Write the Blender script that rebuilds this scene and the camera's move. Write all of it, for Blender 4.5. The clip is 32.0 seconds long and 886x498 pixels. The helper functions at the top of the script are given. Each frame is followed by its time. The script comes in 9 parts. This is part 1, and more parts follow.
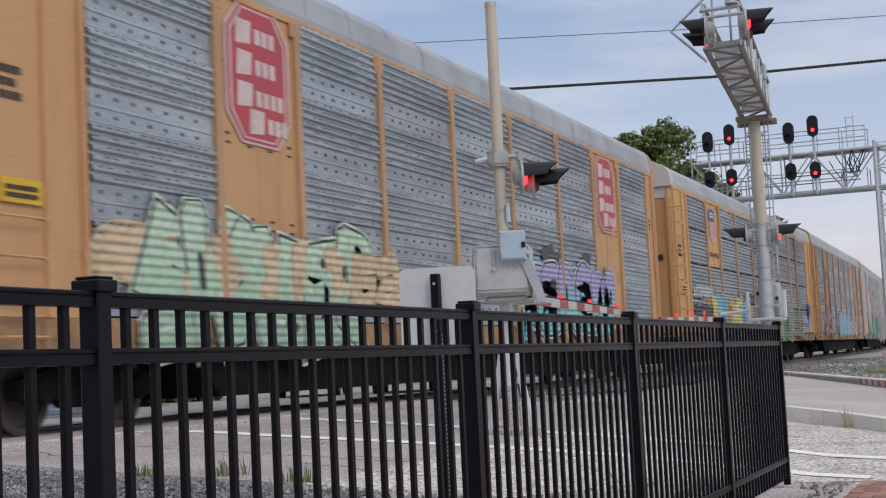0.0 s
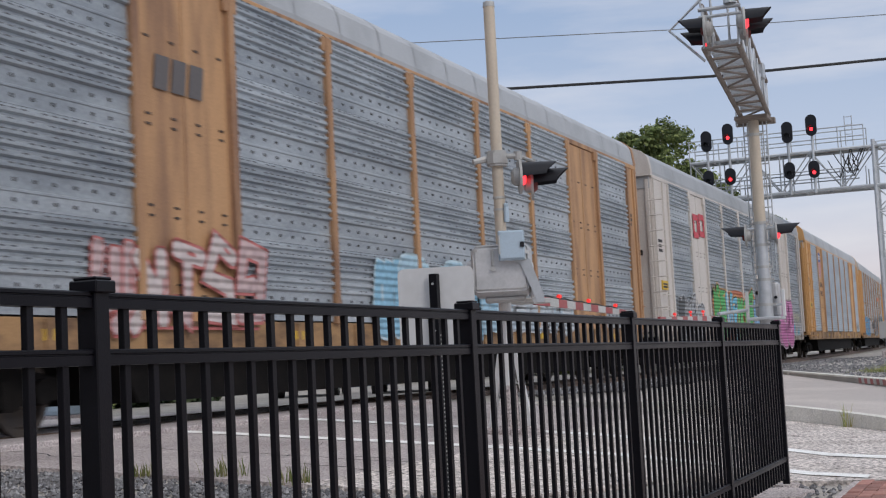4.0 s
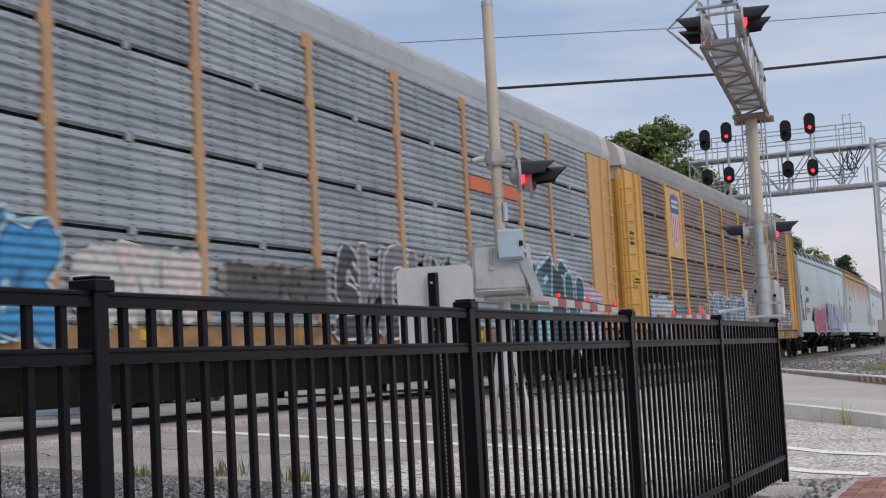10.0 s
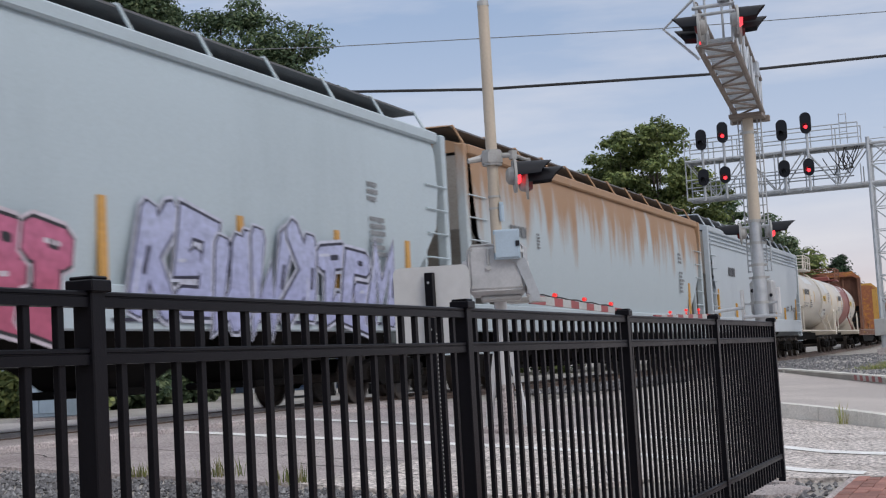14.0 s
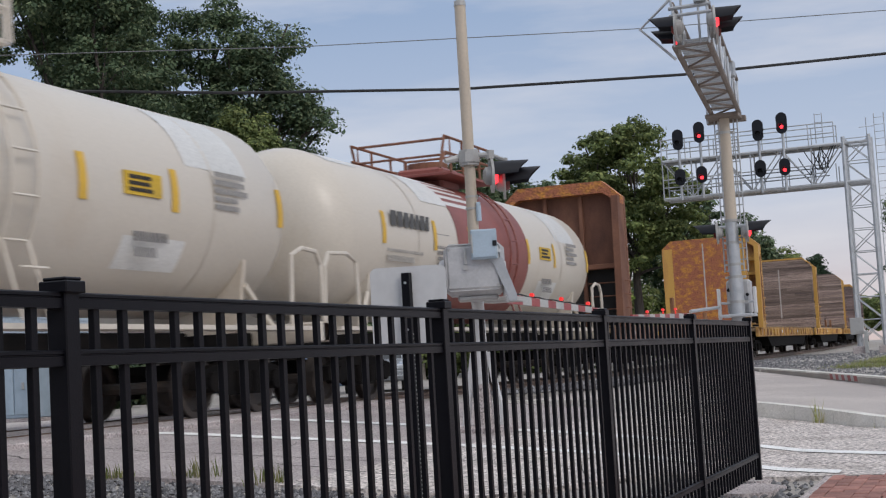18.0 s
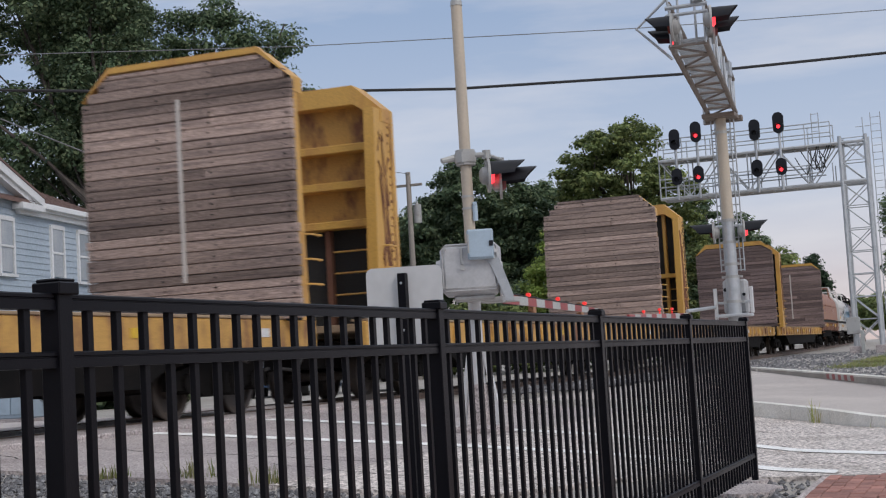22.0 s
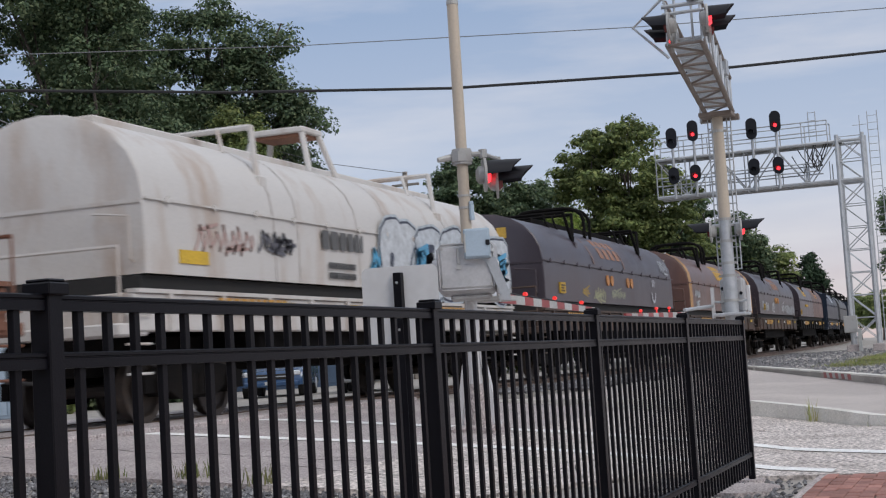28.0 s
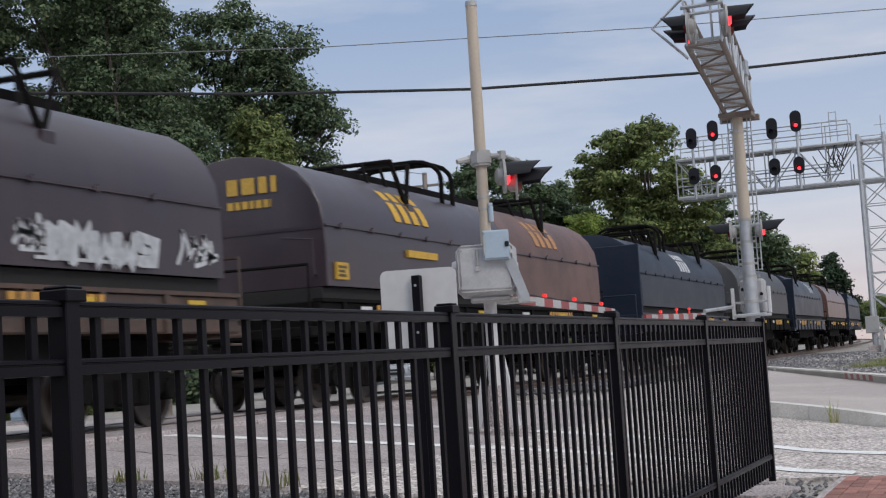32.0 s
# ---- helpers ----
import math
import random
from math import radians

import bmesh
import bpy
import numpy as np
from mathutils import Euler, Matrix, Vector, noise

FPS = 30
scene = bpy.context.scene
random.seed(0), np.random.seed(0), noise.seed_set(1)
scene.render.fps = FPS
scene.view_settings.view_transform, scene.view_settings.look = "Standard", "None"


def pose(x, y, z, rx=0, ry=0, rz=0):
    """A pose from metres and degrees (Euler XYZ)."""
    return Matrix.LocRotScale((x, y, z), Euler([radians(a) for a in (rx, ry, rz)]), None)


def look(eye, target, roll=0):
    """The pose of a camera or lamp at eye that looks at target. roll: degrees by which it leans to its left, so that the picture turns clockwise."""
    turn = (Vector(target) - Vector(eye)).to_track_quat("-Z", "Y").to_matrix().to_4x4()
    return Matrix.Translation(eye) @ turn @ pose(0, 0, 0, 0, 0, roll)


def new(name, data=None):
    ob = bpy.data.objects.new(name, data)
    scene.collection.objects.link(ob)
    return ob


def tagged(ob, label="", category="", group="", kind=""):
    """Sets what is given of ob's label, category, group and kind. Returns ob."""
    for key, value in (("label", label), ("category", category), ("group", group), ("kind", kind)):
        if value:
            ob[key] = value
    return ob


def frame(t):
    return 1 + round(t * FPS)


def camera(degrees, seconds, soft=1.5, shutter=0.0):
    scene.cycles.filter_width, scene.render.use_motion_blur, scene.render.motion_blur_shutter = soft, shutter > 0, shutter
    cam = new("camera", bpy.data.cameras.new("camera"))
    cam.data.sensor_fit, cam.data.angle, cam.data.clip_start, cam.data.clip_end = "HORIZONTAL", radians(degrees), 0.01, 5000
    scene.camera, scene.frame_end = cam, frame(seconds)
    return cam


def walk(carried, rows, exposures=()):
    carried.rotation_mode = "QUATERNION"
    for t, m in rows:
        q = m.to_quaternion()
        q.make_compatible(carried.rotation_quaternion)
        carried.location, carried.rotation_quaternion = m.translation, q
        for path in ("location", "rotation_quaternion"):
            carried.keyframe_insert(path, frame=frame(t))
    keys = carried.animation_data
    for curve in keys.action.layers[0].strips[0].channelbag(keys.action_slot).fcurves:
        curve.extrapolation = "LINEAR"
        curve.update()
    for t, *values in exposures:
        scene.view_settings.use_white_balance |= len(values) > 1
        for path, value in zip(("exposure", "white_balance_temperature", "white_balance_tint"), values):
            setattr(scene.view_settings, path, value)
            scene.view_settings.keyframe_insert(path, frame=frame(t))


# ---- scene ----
import collections
# x runs along the track away from the camera, y across it, z = 0 is the top of the rail
FOV = 34.18
SECONDS = 32.0
cam = camera(FOV, SECONDS, soft=1.2, shutter=0.2)
# seconds, eye x y z, heading to the left of the track, tilt up, lean
PATH = [
    (0, -0.011, 0.004, 0.503, 21.941, 4.678, -2.811), (0.5, 0.001, 0.007, 0.503, 21.948, 4.687, -2.844), (1, -0.009, 0.003, 0.503, 21.920, 4.665, -2.854),
    (1.5, -0.008, 0.006, 0.501, 21.926, 4.676, -2.792), (2, -0.003, 0.004, 0.503, 21.928, 4.680, -2.880), (2.5, -0.007, 0.002, 0.502, 21.931, 4.671, -2.896),
    (3, -0.007, 0.002, 0.500, 21.931, 4.676, -2.900), (3.5, -0.008, 0.003, 0.504, 21.902, 4.671, -2.923), (5.5, -0.013, -0.000, 0.500, 21.903, 4.673, -2.938),
    (6, -0.014, -0.001, 0.500, 21.904, 4.673, -2.954), (6.5, 0.000, 0.006, 0.500, 21.871, 4.680, -3.016), (7, -0.019, -0.003, 0.499, 21.896, 4.680, -3.085),
    (7.5, -0.016, 0.001, 0.496, 21.872, 4.678, -3.026), (8, -0.004, 0.002, 0.498, 21.876, 4.668, -3.052), (8.5, -0.014, 0.001, 0.497, 21.882, 4.684, -3.079),
    (9, -0.002, 0.005, 0.500, 21.854, 4.689, -3.057), (9.5, -0.016, -0.002, 0.499, 21.864, 4.650, -3.080), (10, -0.017, -0.002, 0.500, 21.862, 4.643, -3.094),
    (10.5, -0.014, -0.001, 0.498, 21.865, 4.657, -3.110), (11, -0.006, 0.001, 0.500, 21.844, 4.659, -3.122), (11.5, -0.008, 0.001, 0.499, 21.831, 4.657, -3.152),
    (12, -0.013, -0.001, 0.500, 21.827, 4.671, -3.149), (12.5, -0.016, -0.001, 0.499, 21.827, 4.638, -3.182), (13, -0.010, 0.002, 0.496, 21.822, 4.657, -3.201),
    (13.5, -0.007, 0.002, 0.501, 21.791, 4.648, -3.185), (14, -0.017, -0.001, 0.498, 21.719, 4.650, -3.238), (14.5, -0.012, -0.001, 0.497, 21.605, 4.645, -3.253),
    (16.5, -0.011, -0.007, 0.503, 20.963, 4.579, -3.328), (17, -0.014, -0.004, 0.503, 20.843, 4.572, -3.286), (17.5, 0.002, 0.000, 0.503, 20.826, 4.555, -3.335),
    (18, -0.010, -0.002, 0.500, 20.822, 4.588, -3.353), (18.5, -0.001, 0.002, 0.502, 20.792, 4.552, -3.311), (19, -0.001, 0.001, 0.503, 20.787, 4.587, -3.359),
    (19.5, -0.004, -0.001, 0.503, 20.781, 4.554, -3.293), (20, -0.013, -0.002, 0.501, 20.753, 4.552, -3.367), (20.5, -0.001, -0.001, 0.505, 20.732, 4.576, -3.387),
    (21, -0.011, -0.002, 0.505, 20.744, 4.555, -3.349), (21.5, -0.002, 0.003, 0.503, 20.724, 4.553, -3.368), (22, 0.001, -0.003, 0.504, 20.697, 4.567, -3.380),
    (22.5, -0.005, -0.004, 0.500, 20.717, 4.557, -3.396), (23, -0.000, 0.000, 0.499, 20.695, 4.558, -3.385), (23.5, -0.002, -0.002, 0.499, 20.689, 4.556, -3.376),
    (24, -0.002, -0.002, 0.498, 20.687, 4.559, -3.393), (24.5, -0.004, -0.001, 0.495, 20.668, 4.537, -3.421), (25, 0.001, -0.003, 0.500, 20.649, 4.563, -3.442),
    (25.5, -0.009, -0.007, 0.501, 20.660, 4.545, -3.501), (27.5, 0.006, -0.004, 0.503, 20.642, 4.542, -3.552), (28, 0.026, -0.004, 0.505, 20.594, 4.537, -3.512),
    (28.5, 0.027, -0.016, 0.507, 20.597, 4.531, -3.519), (29, 0.035, -0.023, 0.514, 20.511, 4.482, -3.548), (29.5, 0.025, -0.026, 0.507, 20.604, 4.540, -3.546),
    (30, 0.024, -0.025, 0.513, 20.579, 4.522, -3.586), (30.5, 0.019, -0.022, 0.514, 20.587, 4.494, -3.567), (31, 0.027, -0.020, 0.514, 20.691, 4.525, -3.619),
    (31.5, 0.015, -0.022, 0.518, 21.029, 4.558, -3.603), (32, 0.026, -0.015, 0.516, 21.389, 4.612, -3.566),
]


def view_row(row):
    t, x, y, z, heading, tilt, lean = row
    a, b = radians(heading), radians(tilt)
    way = Vector((math.cos(b) * math.cos(a), math.cos(b) * math.sin(a), math.sin(b)))
    eye = Vector((x, y, z))
    return t, look(eye, eye + 10 * way, lean)


walk(cam, [view_row(r) for r in PATH], [(0.0, 0.26), (14.0, 0.25), (17.0, 0.17), (32.0, 0.19)])

# ---- sky and light: an evening under thin cloud ----
SUN_ELEV, SUN_TURN = radians(38), radians(215)


def make_world():
    w = bpy.data.worlds.new("sky")
    scene.world = w
    w.use_nodes = True
    n, l = w.node_tree.nodes, w.node_tree.links
    n.clear()
    out, bg = n.new("ShaderNodeOutputWorld"), n.new("ShaderNodeBackground")
    sky = n.new("ShaderNodeTexSky")
    sky.sky_type, sky.sun_disc = "NISHITA", False
    sky.sun_elevation, sky.sun_rotation = SUN_ELEV, SUN_TURN
    sky.air_density, sky.dust_density, sky.ozone_density = 1.0, 1.5, 2.0
    scale = n.new("ShaderNodeVectorMath")
    scale.operation = "SCALE"
    scale.inputs[3].default_value = 0.09
    l.new(sky.outputs[0], scale.inputs[0])
    tc, sep = n.new("ShaderNodeTexCoord"), n.new("ShaderNodeSeparateXYZ")
    l.new(tc.outputs["Generated"], sep.inputs[0])
    ramp = n.new("ShaderNodeValToRGB")
    e = ramp.color_ramp.elements
    e[0].position, e[0].color = 0.0, (0.66, 0.52, 0.50, 1)
    e[1].position, e[1].color = 1.0, (0.88, 0.90, 0.95, 1)
    for pos, col in ((0.05, (0.58, 0.535, 0.59, 1)), (0.11, (0.47, 0.525, 0.65, 1)), (0.24, (0.305, 0.395, 0.565, 1)), (0.45, (0.52, 0.60, 0.76, 1))):
        k = e.new(pos)
        k.color = col
    l.new(sep.outputs[2], ramp.inputs[0])
    mp = n.new("ShaderNodeMapping")
    mp.inputs["Scale"].default_value = (1.6, 1.6, 9.0)
    mp.inputs["Location"].default_value = (0.35, 0.1, 0.4)
    l.new(tc.outputs["Generated"], mp.inputs[0])
    noi = n.new("ShaderNodeTexNoise")
    noi.inputs["Scale"].default_value, noi.inputs["Detail"].default_value, noi.inputs["Roughness"].default_value = 2.2, 7.0, 0.55
    l.new(mp.outputs[0], noi.inputs["Vector"])
    cr = n.new("ShaderNodeValToRGB")
    cr.color_ramp.elements[0].position, cr.color_ramp.elements[1].position = 0.45, 0.68
    l.new(noi.outputs[0], cr.inputs[0])
    cl = n.new("ShaderNodeMix")
    cl.data_type = "RGBA"
    cl.inputs["B"].default_value = (0.70, 0.685, 0.72, 1)
    fac = n.new("ShaderNodeMath")
    fac.operation = "MULTIPLY"
    fac.inputs[1].default_value = 0.55
    l.new(cr.outputs[0], fac.inputs[0])
    l.new(fac.outputs[0], cl.inputs["Factor"])
    l.new(ramp.outputs[0], cl.inputs["A"])
    both = n.new("ShaderNodeMix")
    both.data_type = "RGBA"
    both.inputs["Factor"].default_value = 0.85
    l.new(scale.outputs[0], both.inputs["A"])
    l.new(cl.outputs["Result"], both.inputs["B"])
    l.new(both.outputs["Result"], bg.inputs[0])
    bg.inputs[1].default_value = 1.0
    l.new(bg.outputs[0], out.inputs[0])


make_world()
sun = new("sun", bpy.data.lights.new("sun", "SUN"))
sun.data.energy, sun.data.angle, sun.data.color = 1.0, radians(25), (1.0, 0.93, 0.86)
SUN_AT = Vector((math.cos(SUN_ELEV) * -0.45, math.cos(SUN_ELEV) * -0.89, math.sin(SUN_ELEV)))
sun.matrix_world = look(SUN_AT * 60, (0, 0, 0))


# ---- materials ----
def rgba(c):
    return (*c, 1.0)


MATS = {}


def mat(name, col, col2=None, rough=0.6, metal=0.0, big=1.0, fine=30.0, lo=0.45, hi=0.68, bump=0.15, stretch=(1, 1, 1), vary=0.1, spec=0.5, emit=None, power=0.0, coat=0.0, grain=0.14, streak=False, drip=None, slots=0.0):
    """A painted, worn or natural surface: two colours in patches, fine grain, relief; vary shifts each object's tone;
    drip: heights between which stains run down; slots: spacing of darkened bands in the colour that stand for rows of
    punched slots.
    """
    if name in MATS:
        return MATS[name]
    m = bpy.data.materials.new(name)
    m.use_nodes = True
    n, l = m.node_tree.nodes, m.node_tree.links
    b = n["Principled BSDF"]
    b.inputs["Metallic"].default_value = metal
    b.inputs["Specular IOR Level"].default_value = spec
    b.inputs["Coat Weight"].default_value = coat
    tc, info = n.new("ShaderNodeTexCoord"), n.new("ShaderNodeObjectInfo")
    shift = n.new("ShaderNodeVectorMath")
    shift.operation = "MULTIPLY_ADD"
    shift.inputs[1].default_value = (17.0, 17.0, 17.0)
    l.new(info.outputs["Random"], shift.inputs[0])
    l.new(tc.outputs["Object"], shift.inputs[2])
    mp = n.new("ShaderNodeMapping")
    mp.inputs["Scale"].default_value = stretch
    l.new(shift.outputs[0], mp.inputs[0])
    n1, n2 = n.new("ShaderNodeTexNoise"), n.new("ShaderNodeTexNoise")
    n1.inputs["Scale"].default_value, n1.inputs["Detail"].default_value, n1.inputs["Roughness"].default_value = big, 7.0, 0.62
    n2.inputs["Scale"].default_value, n2.inputs["Detail"].default_value = fine, 3.0
    l.new(mp.outputs[0], n1.inputs["Vector"])
    l.new((mp if streak else shift).outputs[0], n2.inputs["Vector"])
    r1 = n.new("ShaderNodeMapRange")
    r1.inputs["From Min"].default_value, r1.inputs["From Max"].default_value = lo, hi
    if drip:
        sep, top, add = n.new("ShaderNodeSeparateXYZ"), n.new("ShaderNodeMapRange"), n.new("ShaderNodeMath")
        l.new(tc.outputs["Object"], sep.inputs[0])
        top.inputs["From Min"].default_value, top.inputs["From Max"].default_value = drip
        top.inputs["To Min"].default_value, top.inputs["To Max"].default_value = -0.22, 0.28
        l.new(sep.outputs[2], top.inputs["Value"])
        l.new(n1.outputs[0], add.inputs[0])
        l.new(top.outputs[0], add.inputs[1])
        l.new(add.outputs[0], r1.inputs["Value"])
    else:
        l.new(n1.outputs[0], r1.inputs["Value"])
    mix = n.new("ShaderNodeMix")
    mix.data_type = "RGBA"
    mix.inputs["A"].default_value = rgba(col)
    mix.inputs["B"].default_value = rgba(col2 if col2 else tuple(c * 0.72 for c in col))
    l.new(r1.outputs[0], mix.inputs["Factor"])
    r2 = n.new("ShaderNodeMapRange")
    r2.inputs["From Min"].default_value, r2.inputs["From Max"].default_value = 0.3, 0.7
    r2.inputs["To Min"].default_value, r2.inputs["To Max"].default_value = 1 - grain, 1 + grain
    l.new(n2.outputs[0], r2.inputs["Value"])
    r3 = n.new("ShaderNodeMapRange")
    r3.inputs["To Min"].default_value, r3.inputs["To Max"].default_value = 1 - vary, 1 + vary
    l.new(info.outputs["Random"], r3.inputs["Value"])
    mul = n.new("ShaderNodeMath")
    mul.operation = "MULTIPLY"
    l.new(r2.outputs[0], mul.inputs[0])
    l.new(r3.outputs[0], mul.inputs[1])
    sc = n.new("ShaderNodeVectorMath")
    sc.operation = "SCALE"
    l.new(mix.outputs["Result"], sc.inputs[0])
    l.new(mul.outputs[0], sc.inputs[3])
    if slots:
        zz, div, fr, cut, dark = n.new("ShaderNodeSeparateXYZ"), n.new("ShaderNodeMath"), n.new("ShaderNodeMath"), n.new("ShaderNodeMapRange"), n.new("ShaderNodeVectorMath")
        div.operation, div.inputs[1].default_value, fr.operation, dark.operation = "DIVIDE", slots, "PINGPONG", "SCALE"
        fr.inputs[1].default_value = 0.5
        cut.inputs["From Min"].default_value, cut.inputs["From Max"].default_value = 0.14, 0.26
        cut.inputs["To Min"].default_value, cut.inputs["To Max"].default_value = 0.30, 1.0
        l.new(tc.outputs["Object"], zz.inputs[0])
        l.new(zz.outputs[2], div.inputs[0])
        l.new(div.outputs[0], fr.inputs[0])
        l.new(fr.outputs[0], cut.inputs["Value"])
        l.new(sc.outputs[0], dark.inputs[0])
        l.new(cut.outputs[0], dark.inputs[3])
        sc = dark
    l.new(sc.outputs[0], b.inputs["Base Color"])
    rr = n.new("ShaderNodeMapRange")
    rr.inputs["To Min"].default_value, rr.inputs["To Max"].default_value = max(0.02, rough - 0.12), min(1.0, rough + 0.12)
    l.new(n1.outputs[0], rr.inputs["Value"])
    l.new(rr.outputs[0], b.inputs["Roughness"])
    if bump:
        bp = n.new("ShaderNodeBump")
        bp.inputs["Strength"].default_value, bp.inputs["Distance"].default_value = bump, 0.02
        l.new(n2.outputs[0], bp.inputs["Height"])
        l.new(bp.outputs[0], b.inputs["Normal"])
    if emit:
        b.inputs["Emission Color"].default_value = rgba(emit)
        b.inputs["Emission Strength"].default_value = power
    MATS[name] = m
    return m


M_BLACK = mat("black powder coat", (0.005, 0.005, 0.0074), (0.0074, 0.0074, 0.010), spec=0.12, rough=0.38, big=3, fine=220, bump=0.06, vary=0.05)
M_GALV = mat("galvanised steel", (0.50, 0.52, 0.54), (0.40, 0.42, 0.44), rough=0.45, metal=0.55, big=4, fine=60, bump=0.0, grain=0.04)
M_GALV_DULL = mat("weathered galvanised", (0.42, 0.42, 0.41), (0.34, 0.33, 0.32), rough=0.6, metal=0.3, big=3, fine=50, bump=0.0, grain=0.04)
M_CREAM = mat("cream mast paint", (0.56, 0.48, 0.38), (0.46, 0.40, 0.33), rough=0.5, big=2, stretch=(2, 2, 0.4), bump=0.0, grain=0.04)
M_ALU = mat("sheet aluminium", (0.60, 0.60, 0.60), (0.55, 0.55, 0.55), rough=0.45, metal=0.15, big=1.2, fine=15, bump=0.0, vary=0.03, grain=0.04)
M_CASTING = mat("dull cast aluminium", (0.47, 0.47, 0.475), (0.38, 0.38, 0.385), rough=0.5, metal=0.4, big=2.5, fine=30, bump=0.0, grain=0.05)
M_BLUEBOX = mat("pale blue box paint", (0.38, 0.47, 0.55), (0.32, 0.40, 0.47), rough=0.45, metal=0.1, big=3, fine=60, bump=0.0, grain=0.04)
M_HOOD = mat("black signal hood", (0.007, 0.008, 0.012), (0.012, 0.013, 0.018), spec=0.3, rough=0.5, big=4, fine=90, bump=0.0, grain=0.04)
M_LENS_ON = mat("lit red lens", (0.6, 0.02, 0.02), (0.6, 0.02, 0.02), rough=0.3, bump=0, emit=(1.0, 0.035, 0.05), power=2.0)
M_LENS_OFF = mat("dark red lens", (0.12, 0.01, 0.01), (0.08, 0.01, 0.01), rough=0.2, bump=0)
M_REDTIP = mat("lit arm lamp", (0.6, 0.03, 0.02), (0.6, 0.03, 0.02), rough=0.3, bump=0, emit=(1.0, 0.05, 0.05), power=0.55)
M_STRIPE_R = mat("red reflective sheet", (0.30, 0.04, 0.04), (0.22, 0.035, 0.035), rough=0.4, bump=0.02)
M_STRIPE_W = mat("white reflective sheet", (0.42, 0.43, 0.42), (0.32, 0.33, 0.32), rough=0.4, bump=0.02)
M_CONCRETE = mat("old concrete", (0.45, 0.40, 0.39), (0.33, 0.29, 0.285), rough=0.9, big=0.9, fine=45, bump=0.7, grain=0.5)
M_AGGREGATE = mat("pebbly worn concrete", (0.60, 0.545, 0.51), (0.44, 0.39, 0.36), rough=0.9, big=1.6, fine=26, bump=1.0, grain=0.85)
M_KERB = mat("kerb concrete", (0.72, 0.70, 0.65), (0.55, 0.53, 0.48), grain=0.2, rough=0.9, big=1.5, fine=60, bump=0.3)
M_ASPHALT = mat("worn asphalt", (0.45, 0.405, 0.38), (0.54, 0.49, 0.455), grain=0.35, rough=0.9, big=0.6, fine=90, bump=0.3)
M_LINE = mat("worn white road paint", (0.80, 0.80, 0.78), (0.62, 0.61, 0.59), rough=0.8, big=5, fine=70, bump=0.1)
M_GRAVEL = mat("gravel ground", (0.30, 0.28, 0.255), (0.42, 0.39, 0.355), rough=0.95, big=1.2, fine=24, bump=0.9)
M_BRICK = mat("red paving brick", (0.36, 0.175, 0.14), (0.27, 0.13, 0.11), rough=0.85, big=5, fine=70, bump=0.3, vary=0.3)
M_BEDDING = mat("dark brick bedding", (0.09, 0.075, 0.065), (0.13, 0.11, 0.09), rough=0.95, big=4, fine=60, bump=0.3)
M_TRUSS = mat("brown-weathered truss steel", (0.20, 0.165, 0.14), (0.28, 0.25, 0.23), rough=0.7, metal=0.2, big=3, fine=50, bump=0.0, grain=0.06)
M_RAIL = mat("rail steel", (0.16, 0.11, 0.085), (0.10, 0.07, 0.055), rough=0.6, metal=0.3, big=3, fine=60, bump=0.15)
M_RAILTOP = mat("polished railhead", (0.42, 0.41, 0.40), (0.34, 0.33, 0.32), rough=0.28, metal=0.9, big=3, bump=0.02)
M_TIE = mat("creosoted timber", (0.10, 0.085, 0.07), (0.15, 0.13, 0.11), rough=0.9, big=3, fine=50, bump=0.4, stretch=(4, 0.6, 4))
M_CABLE = mat("black cable", (0.02, 0.02, 0.022), (0.03, 0.03, 0.03), rough=0.7, bump=0)
M_WIRE = mat("grey wire", (0.16, 0.17, 0.18), (0.2, 0.2, 0.2), rough=0.6, bump=0)
M_POLEWOOD = mat("grey utility pole", (0.30, 0.27, 0.24), (0.22, 0.20, 0.18), rough=0.9, big=2, stretch=(3, 3, 0.3), bump=0.3)

# near-black that carries the shade of recesses; also nail heads and cracks
M_INNER = mat("near-black recess shade and ironwork", (0.02, 0.02, 0.02), (0.03, 0.028, 0.026), rough=0.9, bump=0)


